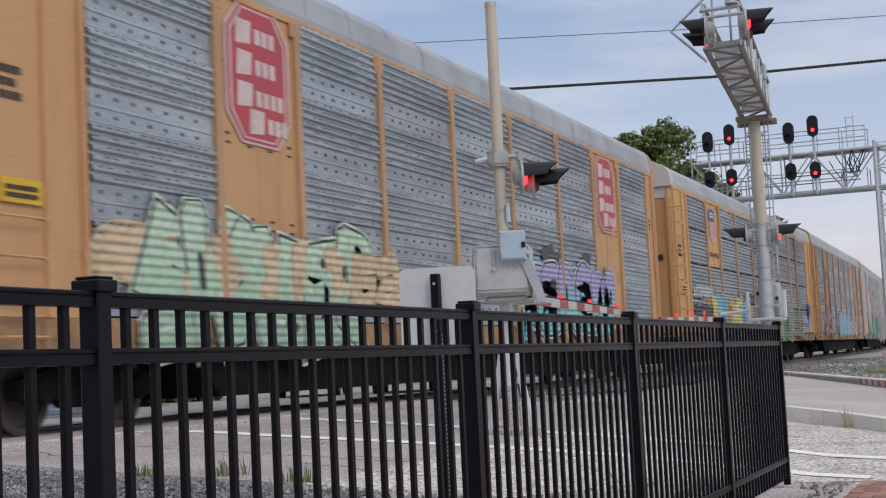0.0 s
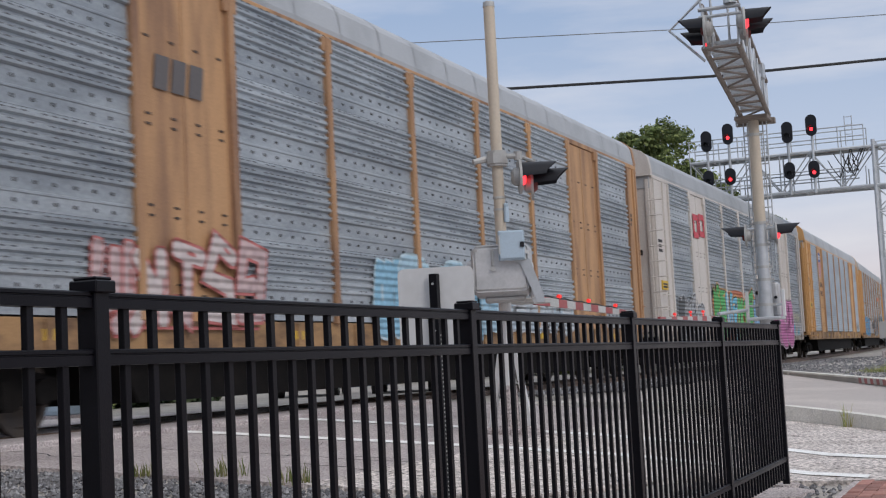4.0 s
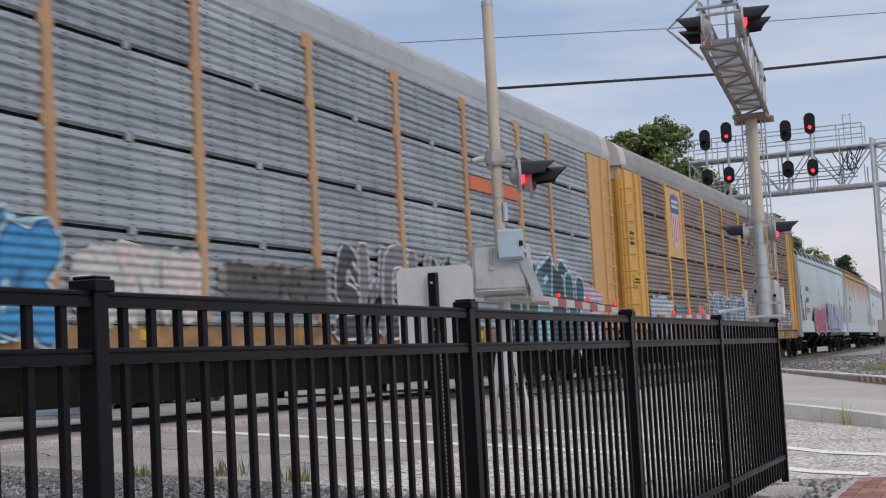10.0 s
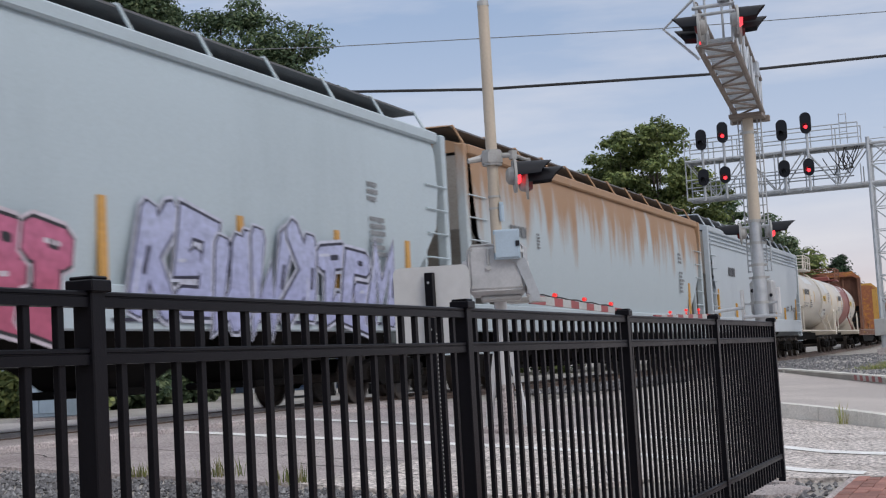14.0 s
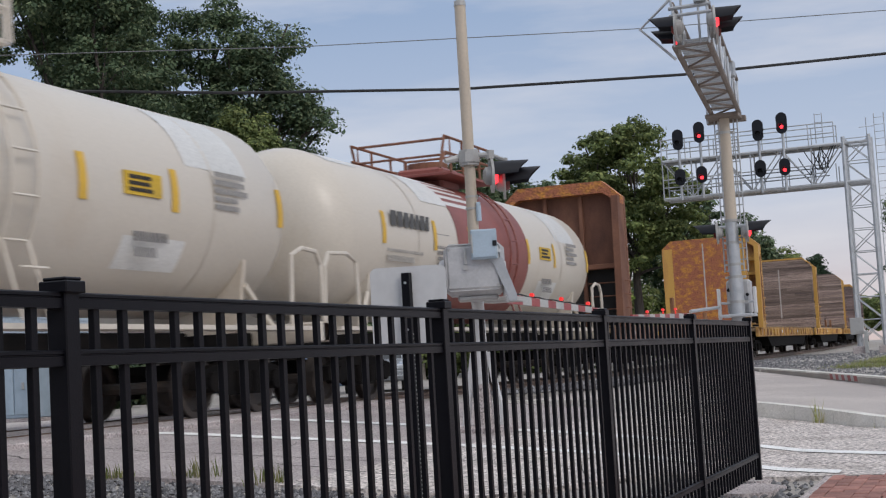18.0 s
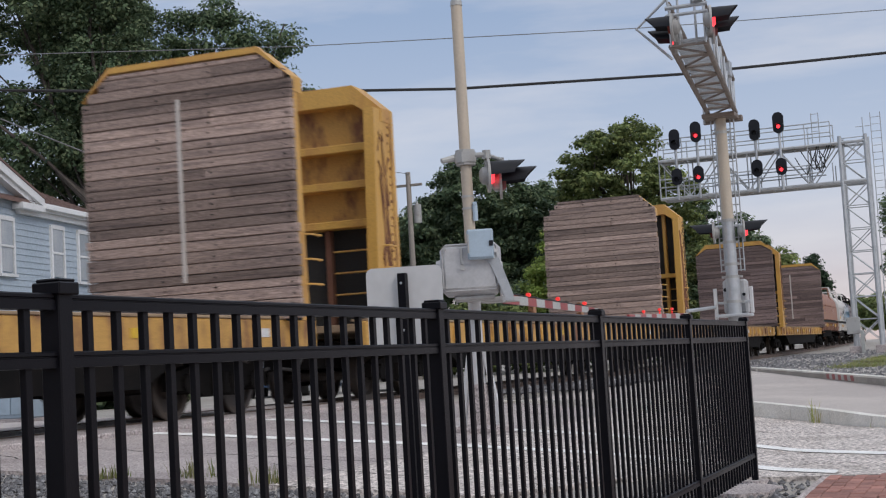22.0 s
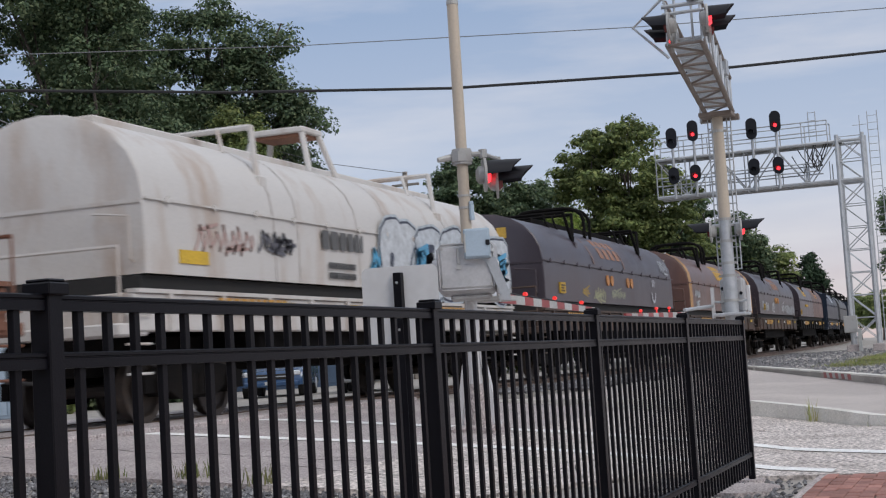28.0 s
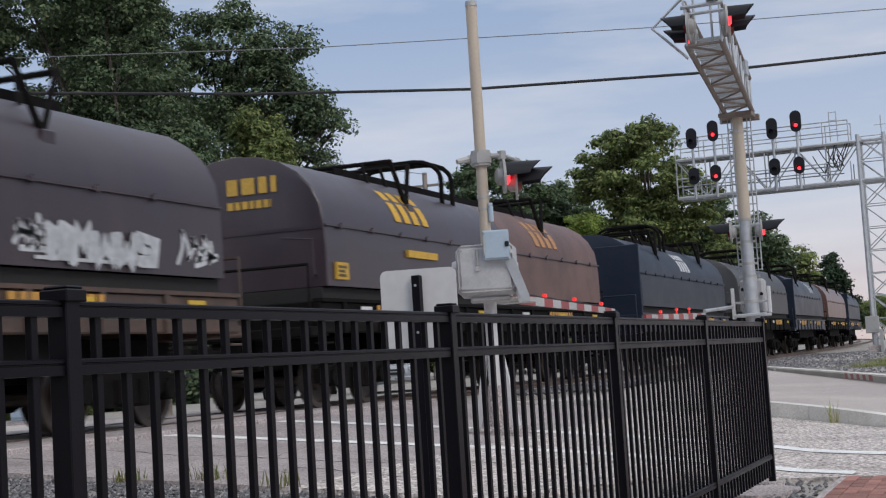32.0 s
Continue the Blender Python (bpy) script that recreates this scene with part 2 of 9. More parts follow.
# ---- mesh helpers ----
class Build:
    """Collects the faces of one mesh."""

    def __init__(self):
        self.v, self.f = [], []

    def add(self, verts, faces):
        k = len(self.v)
        self.v += [tuple(p) for p in verts]
        self.f += [tuple(k + i for i in f) for f in faces]
        return self

    def box(self, x0, x1, y0, y1, z0, z1, c=0.0):
        if c <= 0:
            vs = [(x, y, z) for z in (z0, z1) for y in (y0, y1) for x in (x0, x1)]
            return self.add(vs, [(0, 2, 3, 1), (4, 5, 7, 6), (0, 1, 5, 4), (2, 6, 7, 3), (0, 4, 6, 2), (1, 3, 7, 5)])
        vs, ids = [], {}
        for ix, x in enumerate((x0, x1)):
            for iy, y in enumerate((y0, y1)):
                for iz, z in enumerate((z0, z1)):
                    sx, sy, sz = (c, -c)[ix], (c, -c)[iy], (c, -c)[iz]
                    for a, p in enumerate(((x, y + sy, z + sz), (x + sx, y, z + sz), (x + sx, y + sy, z))):
                        ids[ix, iy, iz, a] = len(vs)
                        vs.append(p)
        g = lambda ix, iy, iz, a: ids[ix, iy, iz, a]
        fs = []
        for i in (0, 1):
            q = [g(i, 0, 0, 0), g(i, 1, 0, 0), g(i, 1, 1, 0), g(i, 0, 1, 0)]
            fs.append(q if i else q[::-1])
            q = [g(0, i, 0, 1), g(1, i, 0, 1), g(1, i, 1, 1), g(0, i, 1, 1)]
            fs.append(q[::-1] if i else q)
            q = [g(0, 0, i, 2), g(1, 0, i, 2), g(1, 1, i, 2), g(0, 1, i, 2)]
            fs.append(q if i else q[::-1])
        for i in (0, 1):
            for j in (0, 1):
                q = [g(i, j, 0, 0), g(i, j, 0, 1), g(i, j, 1, 1), g(i, j, 1, 0)]
                fs.append(q if i != j else q[::-1])
                q = [g(i, 0, j, 0), g(i, 1, j, 0), g(i, 1, j, 2), g(i, 0, j, 2)]
                fs.append(q if i == j else q[::-1])
                q = [g(0, i, j, 1), g(1, i, j, 1), g(1, i, j, 2), g(0, i, j, 2)]
                fs.append(q[::-1] if i == j else q)
        for i in (0, 1):
            for j in (0, 1):
                for k in (0, 1):
                    q = [g(i, j, k, 0), g(i, j, k, 1), g(i, j, k, 2)]
                    fs.append(q if (i + j + k) % 2 else q[::-1])
        return self.add(vs, fs)

    def cyl(self, p0, p1, r0, r1=None, n=12, caps=True):
        r1 = r0 if r1 is None else r1
        p0, p1 = Vector(p0), Vector(p1)
        w = (p1 - p0).normalized()
        u = w.orthogonal().normalized()
        t = w.cross(u)
        vs = []
        for p, r in ((p0, r0), (p1, r1)):
            for i in range(n):
                a = 2 * math.pi * i / n
                vs.append(p + r * (math.cos(a) * u + math.sin(a) * t))
        fs = [(i, (i + 1) % n, n + (i + 1) % n, n + i) for i in range(n)]
        if caps:
            fs += [tuple(range(n))[::-1], tuple(range(n, 2 * n))]
        return self.add(vs, fs)

    def tube(self, pts, r, n=6):
        """A round bar along pts."""
        pts = [Vector(p) for p in pts]
        vs, u = [], None
        for i, p in enumerate(pts):
            a = (pts[min(i + 1, len(pts) - 1)] - pts[max(i - 1, 0)]).normalized()
            u = a.orthogonal().normalized() if u is None else (u - a * u.dot(a)).normalized()
            t = a.cross(u)
            for k in range(n):
                q = 2 * math.pi * k / n
                vs.append(p + r * (math.cos(q) * u + math.sin(q) * t))
        fs = []
        for i in range(len(pts) - 1):
            for k in range(n):
                fs.append((i * n + k, i * n + (k + 1) % n, (i + 1) * n + (k + 1) % n, (i + 1) * n + k))
        fs += [tuple(range(n))[::-1], tuple(range((len(pts) - 1) * n, len(pts) * n))]
        return self.add(vs, fs)

    def prism(self, outline, lo, hi, axis="y"):
        """Extrudes a polygon: of (x, z) along y, (y, z) along x or (x, y) along z."""
        n = len(outline)
        put = {"y": lambda a, b, c: (a, c, b), "x": lambda a, b, c: (c, a, b), "z": lambda a, b, c: (a, b, c)}[axis]
        vs = [put(a, b, lo) for a, b in outline] + [put(a, b, hi) for a, b in outline]
        fs = [(i, (i + 1) % n, n + (i + 1) % n, n + i) for i in range(n)] + [tuple(range(n))[::-1], tuple(range(n, 2 * n))]
        return self.add(vs, fs)

    def sheet(self, line, lo, hi, axis="x"):
        """An open profile drawn out along an axis."""
        n = len(line)
        put = {"y": lambda a, b, c: (a, c, b), "x": lambda a, b, c: (c, a, b), "z": lambda a, b, c: (a, b, c)}[axis]
        vs = [put(a, b, lo) for a, b in line] + [put(a, b, hi) for a, b in line]
        return self.add(vs, [(i, i + 1, n + i + 1, n + i) for i in range(n - 1)])

    def mesh(self, name, material=None, smooth=False):
        me = bpy.data.meshes.new(name)
        me.from_pydata(self.v, [], self.f)
        bm = bmesh.new()
        bm.from_mesh(me)
        bmesh.ops.recalc_face_normals(bm, faces=bm.faces)
        bm.to_mesh(me)
        bm.free()
        if smooth:
            me.polygons.foreach_set("use_smooth", [True] * len(me.polygons))
            me.set_sharp_from_angle(angle=radians(40))
        if material:
            me.materials.append(material)
        return me


def islands(g):
    """The separate pieces of a Build."""
    root = list(range(len(g.v)))

    def find(i):
        while root[i] != i:
            root[i] = root[root[i]]
            i = root[i]
        return i
    for f in g.f:
        for i in f[1:]:
            root[find(i)] = find(f[0])
    groups = collections.OrderedDict()
    for f in g.f:
        groups.setdefault(find(f[0]), []).append(f)
    out = []
    for fs in groups.values():
        ids = sorted({i for f in fs for i in f})
        to = {i: k for k, i in enumerate(ids)}
        b = Build()
        out.append(b.add([g.v[i] for i in ids], [tuple(to[i] for i in f) for f in fs]))
    return out


def parts(name, g, material, parent, smooth=False):
    """Each separate piece of a Build as an object of its own."""
    return [part(name, b, material, parent, smooth=smooth) for b in islands(g)]


def part(name, geo, material, parent, label="", at=None, smooth=False):
    """One mesh object under a thing or a part; geo is a Build or a mesh that is shared."""
    me = geo.mesh(name, material, smooth) if isinstance(geo, Build) else geo
    ob = new(name, me)
    ob.parent = parent
    if at is not None:
        ob.matrix_basis = at
    if label:
        ob["label"] = label
    return ob


def thing(name, label, category, at=None, group="", kind=""):
    ob = new(name)
    ob.empty_display_size = 0.2
    if at is not None:
        ob.matrix_basis = at
    return tagged(ob, label, category, group, kind)


def solid(name, geo, material, label, category, kind="", at=None, group="", smooth=False):
    ob = new(name, geo.mesh(name, material, smooth))
    if at is not None:
        ob.matrix_basis = at
    return tagged(ob, label, category, group, kind)


# ---- the line of the track ----
SIDE = 9.33           # the near side of the cars
MID = SIDE + 1.5      # the track's centre line
BEND_AT, BEND_R, CLIMB = 48.0, 1500.0, 0.003


def track(s):
    """Place and heading of the centre line at s metres."""
    d = max(0.0, s - BEND_AT)
    return s, MID + d * d / (2 * BEND_R), CLIMB * d, d / BEND_R


# ---- ground, roads, track ----
def base_z(y):
    return -0.58 + 0.0725 * (min(max(y, 1.9), 8.8) - 1.9) - (0.05 if y > 13.5 else 0.0)


def lerp_table(v, table):
    for (a, p), (b, q) in zip(table, table[1:]):
        if v <= b:
            return p + (q - p) * max(0.0, (v - a) / (b - a))
    return table[-1][1]


KERB_NEAR = [(-6, 9.9), (-3, 12.9), (-0.6, 15.9), (1.32, 18.19), (2.24, 19.47), (3.17, 20.31), (5.2, 21.4), (7.2, 22.0), (9.0, 22.0)]
KERB_TOP = [(-6, -0.49), (1.32, -0.45), (3.17, -0.275), (5.2, -0.18), (9.0, -0.10)]
KERB_FAR = [(1.0, 22.2), (1.7, 24.3), (5.55, 35.7), (7.2, 41.0)]
near_x = lambda y: lerp_table(y, KERB_NEAR)
far_x = lambda y: lerp_table(y, KERB_FAR)
street_z = lambda y: -0.285 + 0.04 * (min(max(y, 0.0), 7.5) - 1.2)
bed_z = lambda y: -0.15 + 0.026 * (min(max(y, 1.0), 5.5) - 1.7)


def drape(x_lo, x_hi, y_lo, y_hi, height, ny, nx, thick=0.25, edge=None):
    """A slab whose top follows height(y), or edge(y) along x_lo; x_lo and x_hi may depend on y."""
    g = Build()
    vs, fs = [], []
    ys = [y_lo + (y_hi - y_lo) * j / ny for j in range(ny + 1)]
    for layer in (0, 1):
        for y in ys:
            a = x_lo(y) if callable(x_lo) else x_lo
            b = x_hi(y) if callable(x_hi) else x_hi
            for i in range(nx + 1):
                h = height(y) + ((edge(y) - height(y)) * (1 - i / nx) if edge else 0.0)
                vs.append((a + (b - a) * i / nx, y, h - layer * thick))
    m = nx + 1
    for j in range(ny):
        for i in range(nx):
            k = j * m + i
            fs.append((k, k + 1, k + m + 1, k + m))
    o = m * (ny + 1)
    rim = [i for i in range(m)] + [j * m + nx for j in range(1, ny + 1)] + [ny * m + i for i in range(nx - 1, -1, -1)] + [j * m for j in range(ny - 1, 0, -1)]
    for a, b in zip(rim, rim[1:] + rim[:1]):
        fs.append((a, o + a, o + b, b))
    return g.add(vs, fs)


def make_ground():
    ys = [-1500, -300, -80, -30, -10, -3, 0, 1.9, 3, 4.5, 6, 7.5, 8.8, 11, 13.5, 13.6, 20, 40, 80, 200, 500, 1800]
    xs = [-1500, -300, -80, -30, -10, 0, 10, 20, 30, 45, 60, 80, 120, 200, 400, 900, 2600]
    g = Build()
    vs = [(x, y, base_z(y) - 0.03) for y in ys for x in xs]
    m = len(xs)
    g.add(vs, [(j * m + i, j * m + i + 1, (j + 1) * m + i + 1, (j + 1) * m + i) for j in range(len(ys) - 1) for i in range(m - 1)])
    solid("ground", g, M_GRAVEL, "grey-brown gravel ground beside the railway", "ground", "structure")
    # near road over the crossing
    solid("road", drape(lambda y: 9.82, near_x, 5.2, 9.0, lambda y: base_z(y) + 0.012, 40, 12), M_CONCRETE, "grey-brown worn concrete road at the crossing", "road", "structure")
    solid("road_edge", drape(lambda y: 12.02 if y < 2.75 else 12.02 - min(2.2, 3.0 * (y - 2.75)), near_x, -6, 5.196, lambda y: base_z(y) + 0.012, 40, 12), M_AGGREGATE, "pale pebbly worn concrete beside the kerb", "road", "structure")
    solid("road_far_side", drape(9.8, 22.0, 12.7, 90, lambda y: base_z(y) + 0.012, 10, 8), M_ASPHALT, "worn grey road beyond the railway", "road", "structure")
    solid("street", drape(lambda y: near_x(y) + 0.16, lambda y: far_x(y) if y >= 1.0 else 90.0, -5.9, 7.2, street_z, 30, 8, 0.3, lambda y: lerp_table(y, KERB_TOP) - 0.012), M_ASPHALT, "worn grey asphalt street between kerbs", "road", "structure")
    solid("ballast_bank", drape(far_x, 130.0, 1.0, 8.4, bed_z, 24, 24, 0.3), M_GRAVEL, "grey stone bank beside the track", "ground", "structure")
    for name, table, h, drop, lab in (("kerb_near", KERB_NEAR, lambda y: lerp_table(y, KERB_TOP), 0.4, "pale concrete kerb, stained, with weeds at its foot"), ("kerb_far", KERB_FAR, lambda y: bed_z(y) + 0.03, 0.4, "pale concrete kerb below the stone bank")):
        k = thing(name, lab, "kerb", kind="structure")
        y0, y1 = table[0][0], table[-1][0]
        n = 26 if name == "kerb_near" else 18
        for i in range(n):
            a, b = y0 + (y1 - y0) * i / n, y0 + (y1 - y0) * (i + 1) / n
            pa, pb = Vector((lerp_table(a, table), a)), Vector((lerp_table(b, table), b))
            d = (pb - pa).normalized()
            nrm = Vector((d.y, -d.x)) * 0.16
            pb = pb - d * 0.008
            g = Build()
            o = [(pa.x, pa.y), (pb.x, pb.y), (pb.x + nrm.x, pb.y + nrm.y), (pa.x + nrm.x, pa.y + nrm.y)]
            za, zb = h(a), h(b)
            vs = [(x, y, z - drop) for (x, y), z in zip(o, (za, zb, zb, za))] + [(x + (0.02 * nrm.x / 0.16 if q < 2 else 0), y, z) for q, ((x, y), z) in enumerate(zip(o, (za, zb, zb, za)))]
            g.add(vs, [(0, 1, 2, 3), (4, 7, 6, 5), (0, 4, 5, 1), (1, 5, 6, 2), (2, 6, 7, 3), (3, 7, 4, 0)])
            part("kerb_stone", g, M_KERB, k)
    mk = thing("kerb_marker", "red and white striped reflector on the far kerb", "marker")
    for i in range(9):
        y, w = 3.06 - i * 0.075, 0.072
        o = Vector((-0.012, 0.004, 0))
        q = [Vector((far_x(y - b * w), y - b * w, bed_z(y) + z)) + o for b, z in ((0, 0.012), (1, 0.012), (1.25, -0.085), (0.25, -0.085))]
        part("stripe", Build().add(q + [p - o * 0.9 for p in q], [(0, 1, 2, 3), (4, 7, 6, 5), (0, 4, 5, 1), (1, 5, 6, 2), (2, 6, 7, 3), (3, 7, 4, 0)]), M_STRIPE_W if i % 2 else M_STRIPE_R, mk)
    # painted lines
    for pts, w in (([(13.75, 8.9), (13.7, 7.5), (13.72, 5.9), (13.68, 5.1), (13.48, 3.7), (12.75, 2.1), (12.14, 1.3)], 0.30), ([(16.4, 8.9), (16.33, 7.5), (16.15, 6.0), (15.95, 4.7), (15.02, 2.4), (13.94, 1.03), (12.7, -0.6)], 0.34)):
        g = Build()
        for (ax, ay), (bx, by) in zip(pts, pts[1:]):
            for k in range(3):
                p, q = [(ax + (bx - ax) * f, ay + (by - ay) * f) for f in (k / 3, (k + 1) / 3)]
                g.add([(p[0], p[1], base_z(p[1]) + 0.019), (p[0] + w, p[1], base_z(p[1]) + 0.019), (q[0] + w, q[1], base_z(q[1]) + 0.019), (q[0], q[1], base_z(q[1]) + 0.019)], [(0, 1, 2, 3)])
        solid("road_line", g, M_LINE, "worn white painted line on the road", "road line", "structure")
    # cracked footing and debris under the fence's end
    solid("fence_footing", Build().prism([(11.15 + 0.42 * math.cos(0.5 * k), 1.86 + 0.24 * math.sin(0.5 * k) + 0.03 * math.sin(3 * k)) for k in range(12)], -0.66, -0.572, "z"), M_CONCRETE, "cracked concrete footing at the fence end", "concrete", "structure")
    rnd = random.Random(8)
    for k in range(9):
        x, y = rnd.uniform(10.2, 13), rnd.uniform(2.5, 8)
        pts = []
        for i in range(9):
            pts.append((x, y))
            x += rnd.uniform(-0.12, 0.12) + (0.25 if k % 2 else 0.02)
            y += rnd.uniform(0.1, 0.3) * (0.3 if k % 2 else 1)
        g = Build()
        for (a, b), (c, d) in zip(pts, pts[1:]):
            g.add([(a - 0.012, b, base_z(b) + 0.0145), (a + 0.012, b, base_z(b) + 0.0145), (c + 0.012, d, base_z(d) + 0.0145), (c - 0.012, d, base_z(d) + 0.0145)], [(0, 1, 2, 3)])
        solid("road_crack", g, M_INNER, "dark crack in the concrete", "crack", "structure")


make_ground()


def sweep_track(offset, outline, s0, s1, step):
    """A profile of (across, up) drawn along the track."""
    g = Build()
    n = int((s1 - s0) / step)
    k = len(outline)
    for i in range(n + 1):
        x, y, z, a = track(s0 + (s1 - s0) * i / n)
        for p, q in outline:
            g.v.append((x - math.sin(a) * (offset + p), y + math.cos(a) * (offset + p), z + q))
    for i in range(n):
        for j in range(k - 1):
            g.f.append((i * k + j, i * k + j + 1, (i + 1) * k + j + 1, (i + 1) * k + j))
    return g


def make_track():
    bed = [(-4.2, -0.5), (-2.0, -0.16), (2.0, -0.16), (4.2, -0.5)]
    solid("track_bed_near", sweep_track(0, bed, -460, 9.6, 40), M_GRAVEL, "ballast bed of the track", "ballast", "structure")
    solid("track_bed", sweep_track(0, bed, 22.2, 660, 8), M_GRAVEL, "ballast bed of the track", "ballast", "structure")
    tr = thing("railway_track", "single railway track on timber sleepers and grey ballast", "railway track", kind="structure")
    head = [(-0.037, -0.04), (-0.037, -0.006), (-0.03, 0.0), (0.03, 0.0), (0.037, -0.006), (0.037, -0.04), (0.01, -0.05), (0.01, -0.14), (0.07, -0.16), (0.07, -0.175), (-0.07, -0.175), (-0.07, -0.16), (-0.01, -0.14), (-0.01, -0.05), (-0.037, -0.04)]
    for s in (-1, 1):
        r = part("rail", sweep_track(s * 0.755, head, -460, 660, 8), M_RAIL, tr)
        part("railhead", sweep_track(s * 0.755, [(-0.026, 0.001), (0.026, 0.001)], -460, 660, 8), M_RAILTOP, r)
    me = Build().box(-0.115, 0.115, -1.3, 1.3, -0.32, -0.16, 0.015).mesh("sleeper", M_TIE)
    s = -12.0
    while s < 130:
        if not 9.9 < s < 21.9:
            x, y, z, a = track(s)
            part("sleeper", me, None, tr, at=pose(x, y, z, 0, 0, math.degrees(a)))
        s += 0.56
    for k in range(4):
        x0 = 9.95 + k * 3.0
        p = part("crossing_panel", Build().box(x0, x0 + 2.96, MID - 2.0, MID + 2.0, -0.4, -0.31), M_CONCRETE, tr, "worn concrete level crossing panel")
        for y0, y1 in ((-2.0, -0.84), (-0.67, 0.67), (0.84, 2.0)):
            part("slab", Build().box(x0, x0 + 2.97, MID + y0, MID + y1, -0.3, -0.012, 0.012), M_CONCRETE, p)


make_track()


def make_stones():
    """Loose stone: each a dented lump of eight faces."""
    rng = np.random.default_rng(5)
    areas = [(4.5, 9.75, 3.0, 8.2, 15000, 0.021, base_z), (24, 70, 6.6, 8.9, 4200, 0.055, lambda y: max(bed_z(y), -0.16)), (36, 75, 3.0, 6.6, 2600, 0.055, bed_z), (22.5, 44, 1.1, 6.8, 9000, 0.042, bed_z), (2.0, 11.8, 1.45, 2.6, 2600, 0.022, base_z)]
    for x0, x1, y0, y1, n, r, zf in areas:
        c = np.stack([rng.uniform(x0, x1, n), rng.uniform(y0, y1, n), np.zeros(n)], 1)
        c = c[[x > far_x(y) + 0.25 if x0 == 22.5 else True for x, y, _ in c]]
        n = len(c)
        c[:, 2] = [zf(y) - 0.015 for y in c[:, 1]]
        octa = np.array([(1, 0, 0), (-1, 0, 0), (0, 1, 0), (0, -1, 0), (0, 0, 1), (0, 0, -1)], float)
        v = octa[None] * rng.uniform(0.5, 1.3, (n, 6, 1)) * (r * rng.uniform(0.5, 1.5, (n, 1, 1)))
        ang = rng.uniform(0, 6.28, n)
        ca, sa = np.cos(ang)[:, None], np.sin(ang)[:, None]
        v = np.stack([v[..., 0] * ca - v[..., 1] * sa, v[..., 0] * sa + v[..., 1] * ca, v[..., 2] * 0.75], -1) + c[:, None]
        f = np.array([(0, 2, 4), (2, 1, 4), (1, 3, 4), (3, 0, 4), (2, 0, 5), (1, 2, 5), (3, 1, 5), (0, 3, 5)])
        me = bpy.data.meshes.new("loose_stone")
        me.from_pydata(v.reshape(-1, 3).tolist(), [], (f[None] + 6 * np.arange(n)[:, None, None]).reshape(-1, 3).tolist())
        me.materials.append(M_ISLE_STONE)
        tagged(new("loose_stone", me), "loose grey ballast stones", "ballast", kind="stuff")


def isle_mat(name, cols, rough=0.9, translucent=0.0):
    """Colour that changes from piece to piece of a joined mesh."""
    m = bpy.data.materials.new(name)
    m.use_nodes = True
    n, l = m.node_tree.nodes, m.node_tree.links
    b = n["Principled BSDF"]
    geo, ramp = n.new("ShaderNodeNewGeometry"), n.new("ShaderNodeValToRGB")
    e = ramp.color_ramp.elements
    e[0].color, e[1].color = rgba(cols[0]), rgba(cols[-1])
    for k, c in enumerate(cols[1:-1]):
        e.new((k + 1) / (len(cols) - 1)).color = rgba(c)
    l.new(geo.outputs["Random Per Island"], ramp.inputs[0])
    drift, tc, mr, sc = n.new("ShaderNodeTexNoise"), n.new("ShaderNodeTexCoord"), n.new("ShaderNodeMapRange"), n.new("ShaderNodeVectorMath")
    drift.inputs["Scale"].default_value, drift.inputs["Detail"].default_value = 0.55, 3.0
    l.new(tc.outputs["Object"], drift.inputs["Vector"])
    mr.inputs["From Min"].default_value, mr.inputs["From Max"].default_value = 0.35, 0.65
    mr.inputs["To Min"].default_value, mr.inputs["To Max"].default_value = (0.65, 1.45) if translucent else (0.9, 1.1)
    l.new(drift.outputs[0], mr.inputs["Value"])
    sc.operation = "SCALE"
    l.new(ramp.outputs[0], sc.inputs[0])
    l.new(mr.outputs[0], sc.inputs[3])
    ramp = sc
    l.new(ramp.outputs[0], b.inputs["Base Color"])
    b.inputs["Roughness"].default_value = rough
    if translucent:
        b.inputs["Specular IOR Level"].default_value = 0.25
        tr, mx = n.new("ShaderNodeBsdfTranslucent"), n.new("ShaderNodeMixShader")
        l.new(ramp.outputs[0], tr.inputs[0])
        mx.inputs[0].default_value = translucent
        l.new(b.outputs[0], mx.inputs[1])
        l.new(tr.outputs[0], mx.inputs[2])
        l.new(mx.outputs[0], n["Material Output"].inputs[0])
    return m


M_ISLE_STONE = isle_mat("mixed ballast", [(0.05, 0.05, 0.056), (0.187, 0.186, 0.193), (0.094, 0.09, 0.094), (0.317, 0.317, 0.324)])
make_stones()


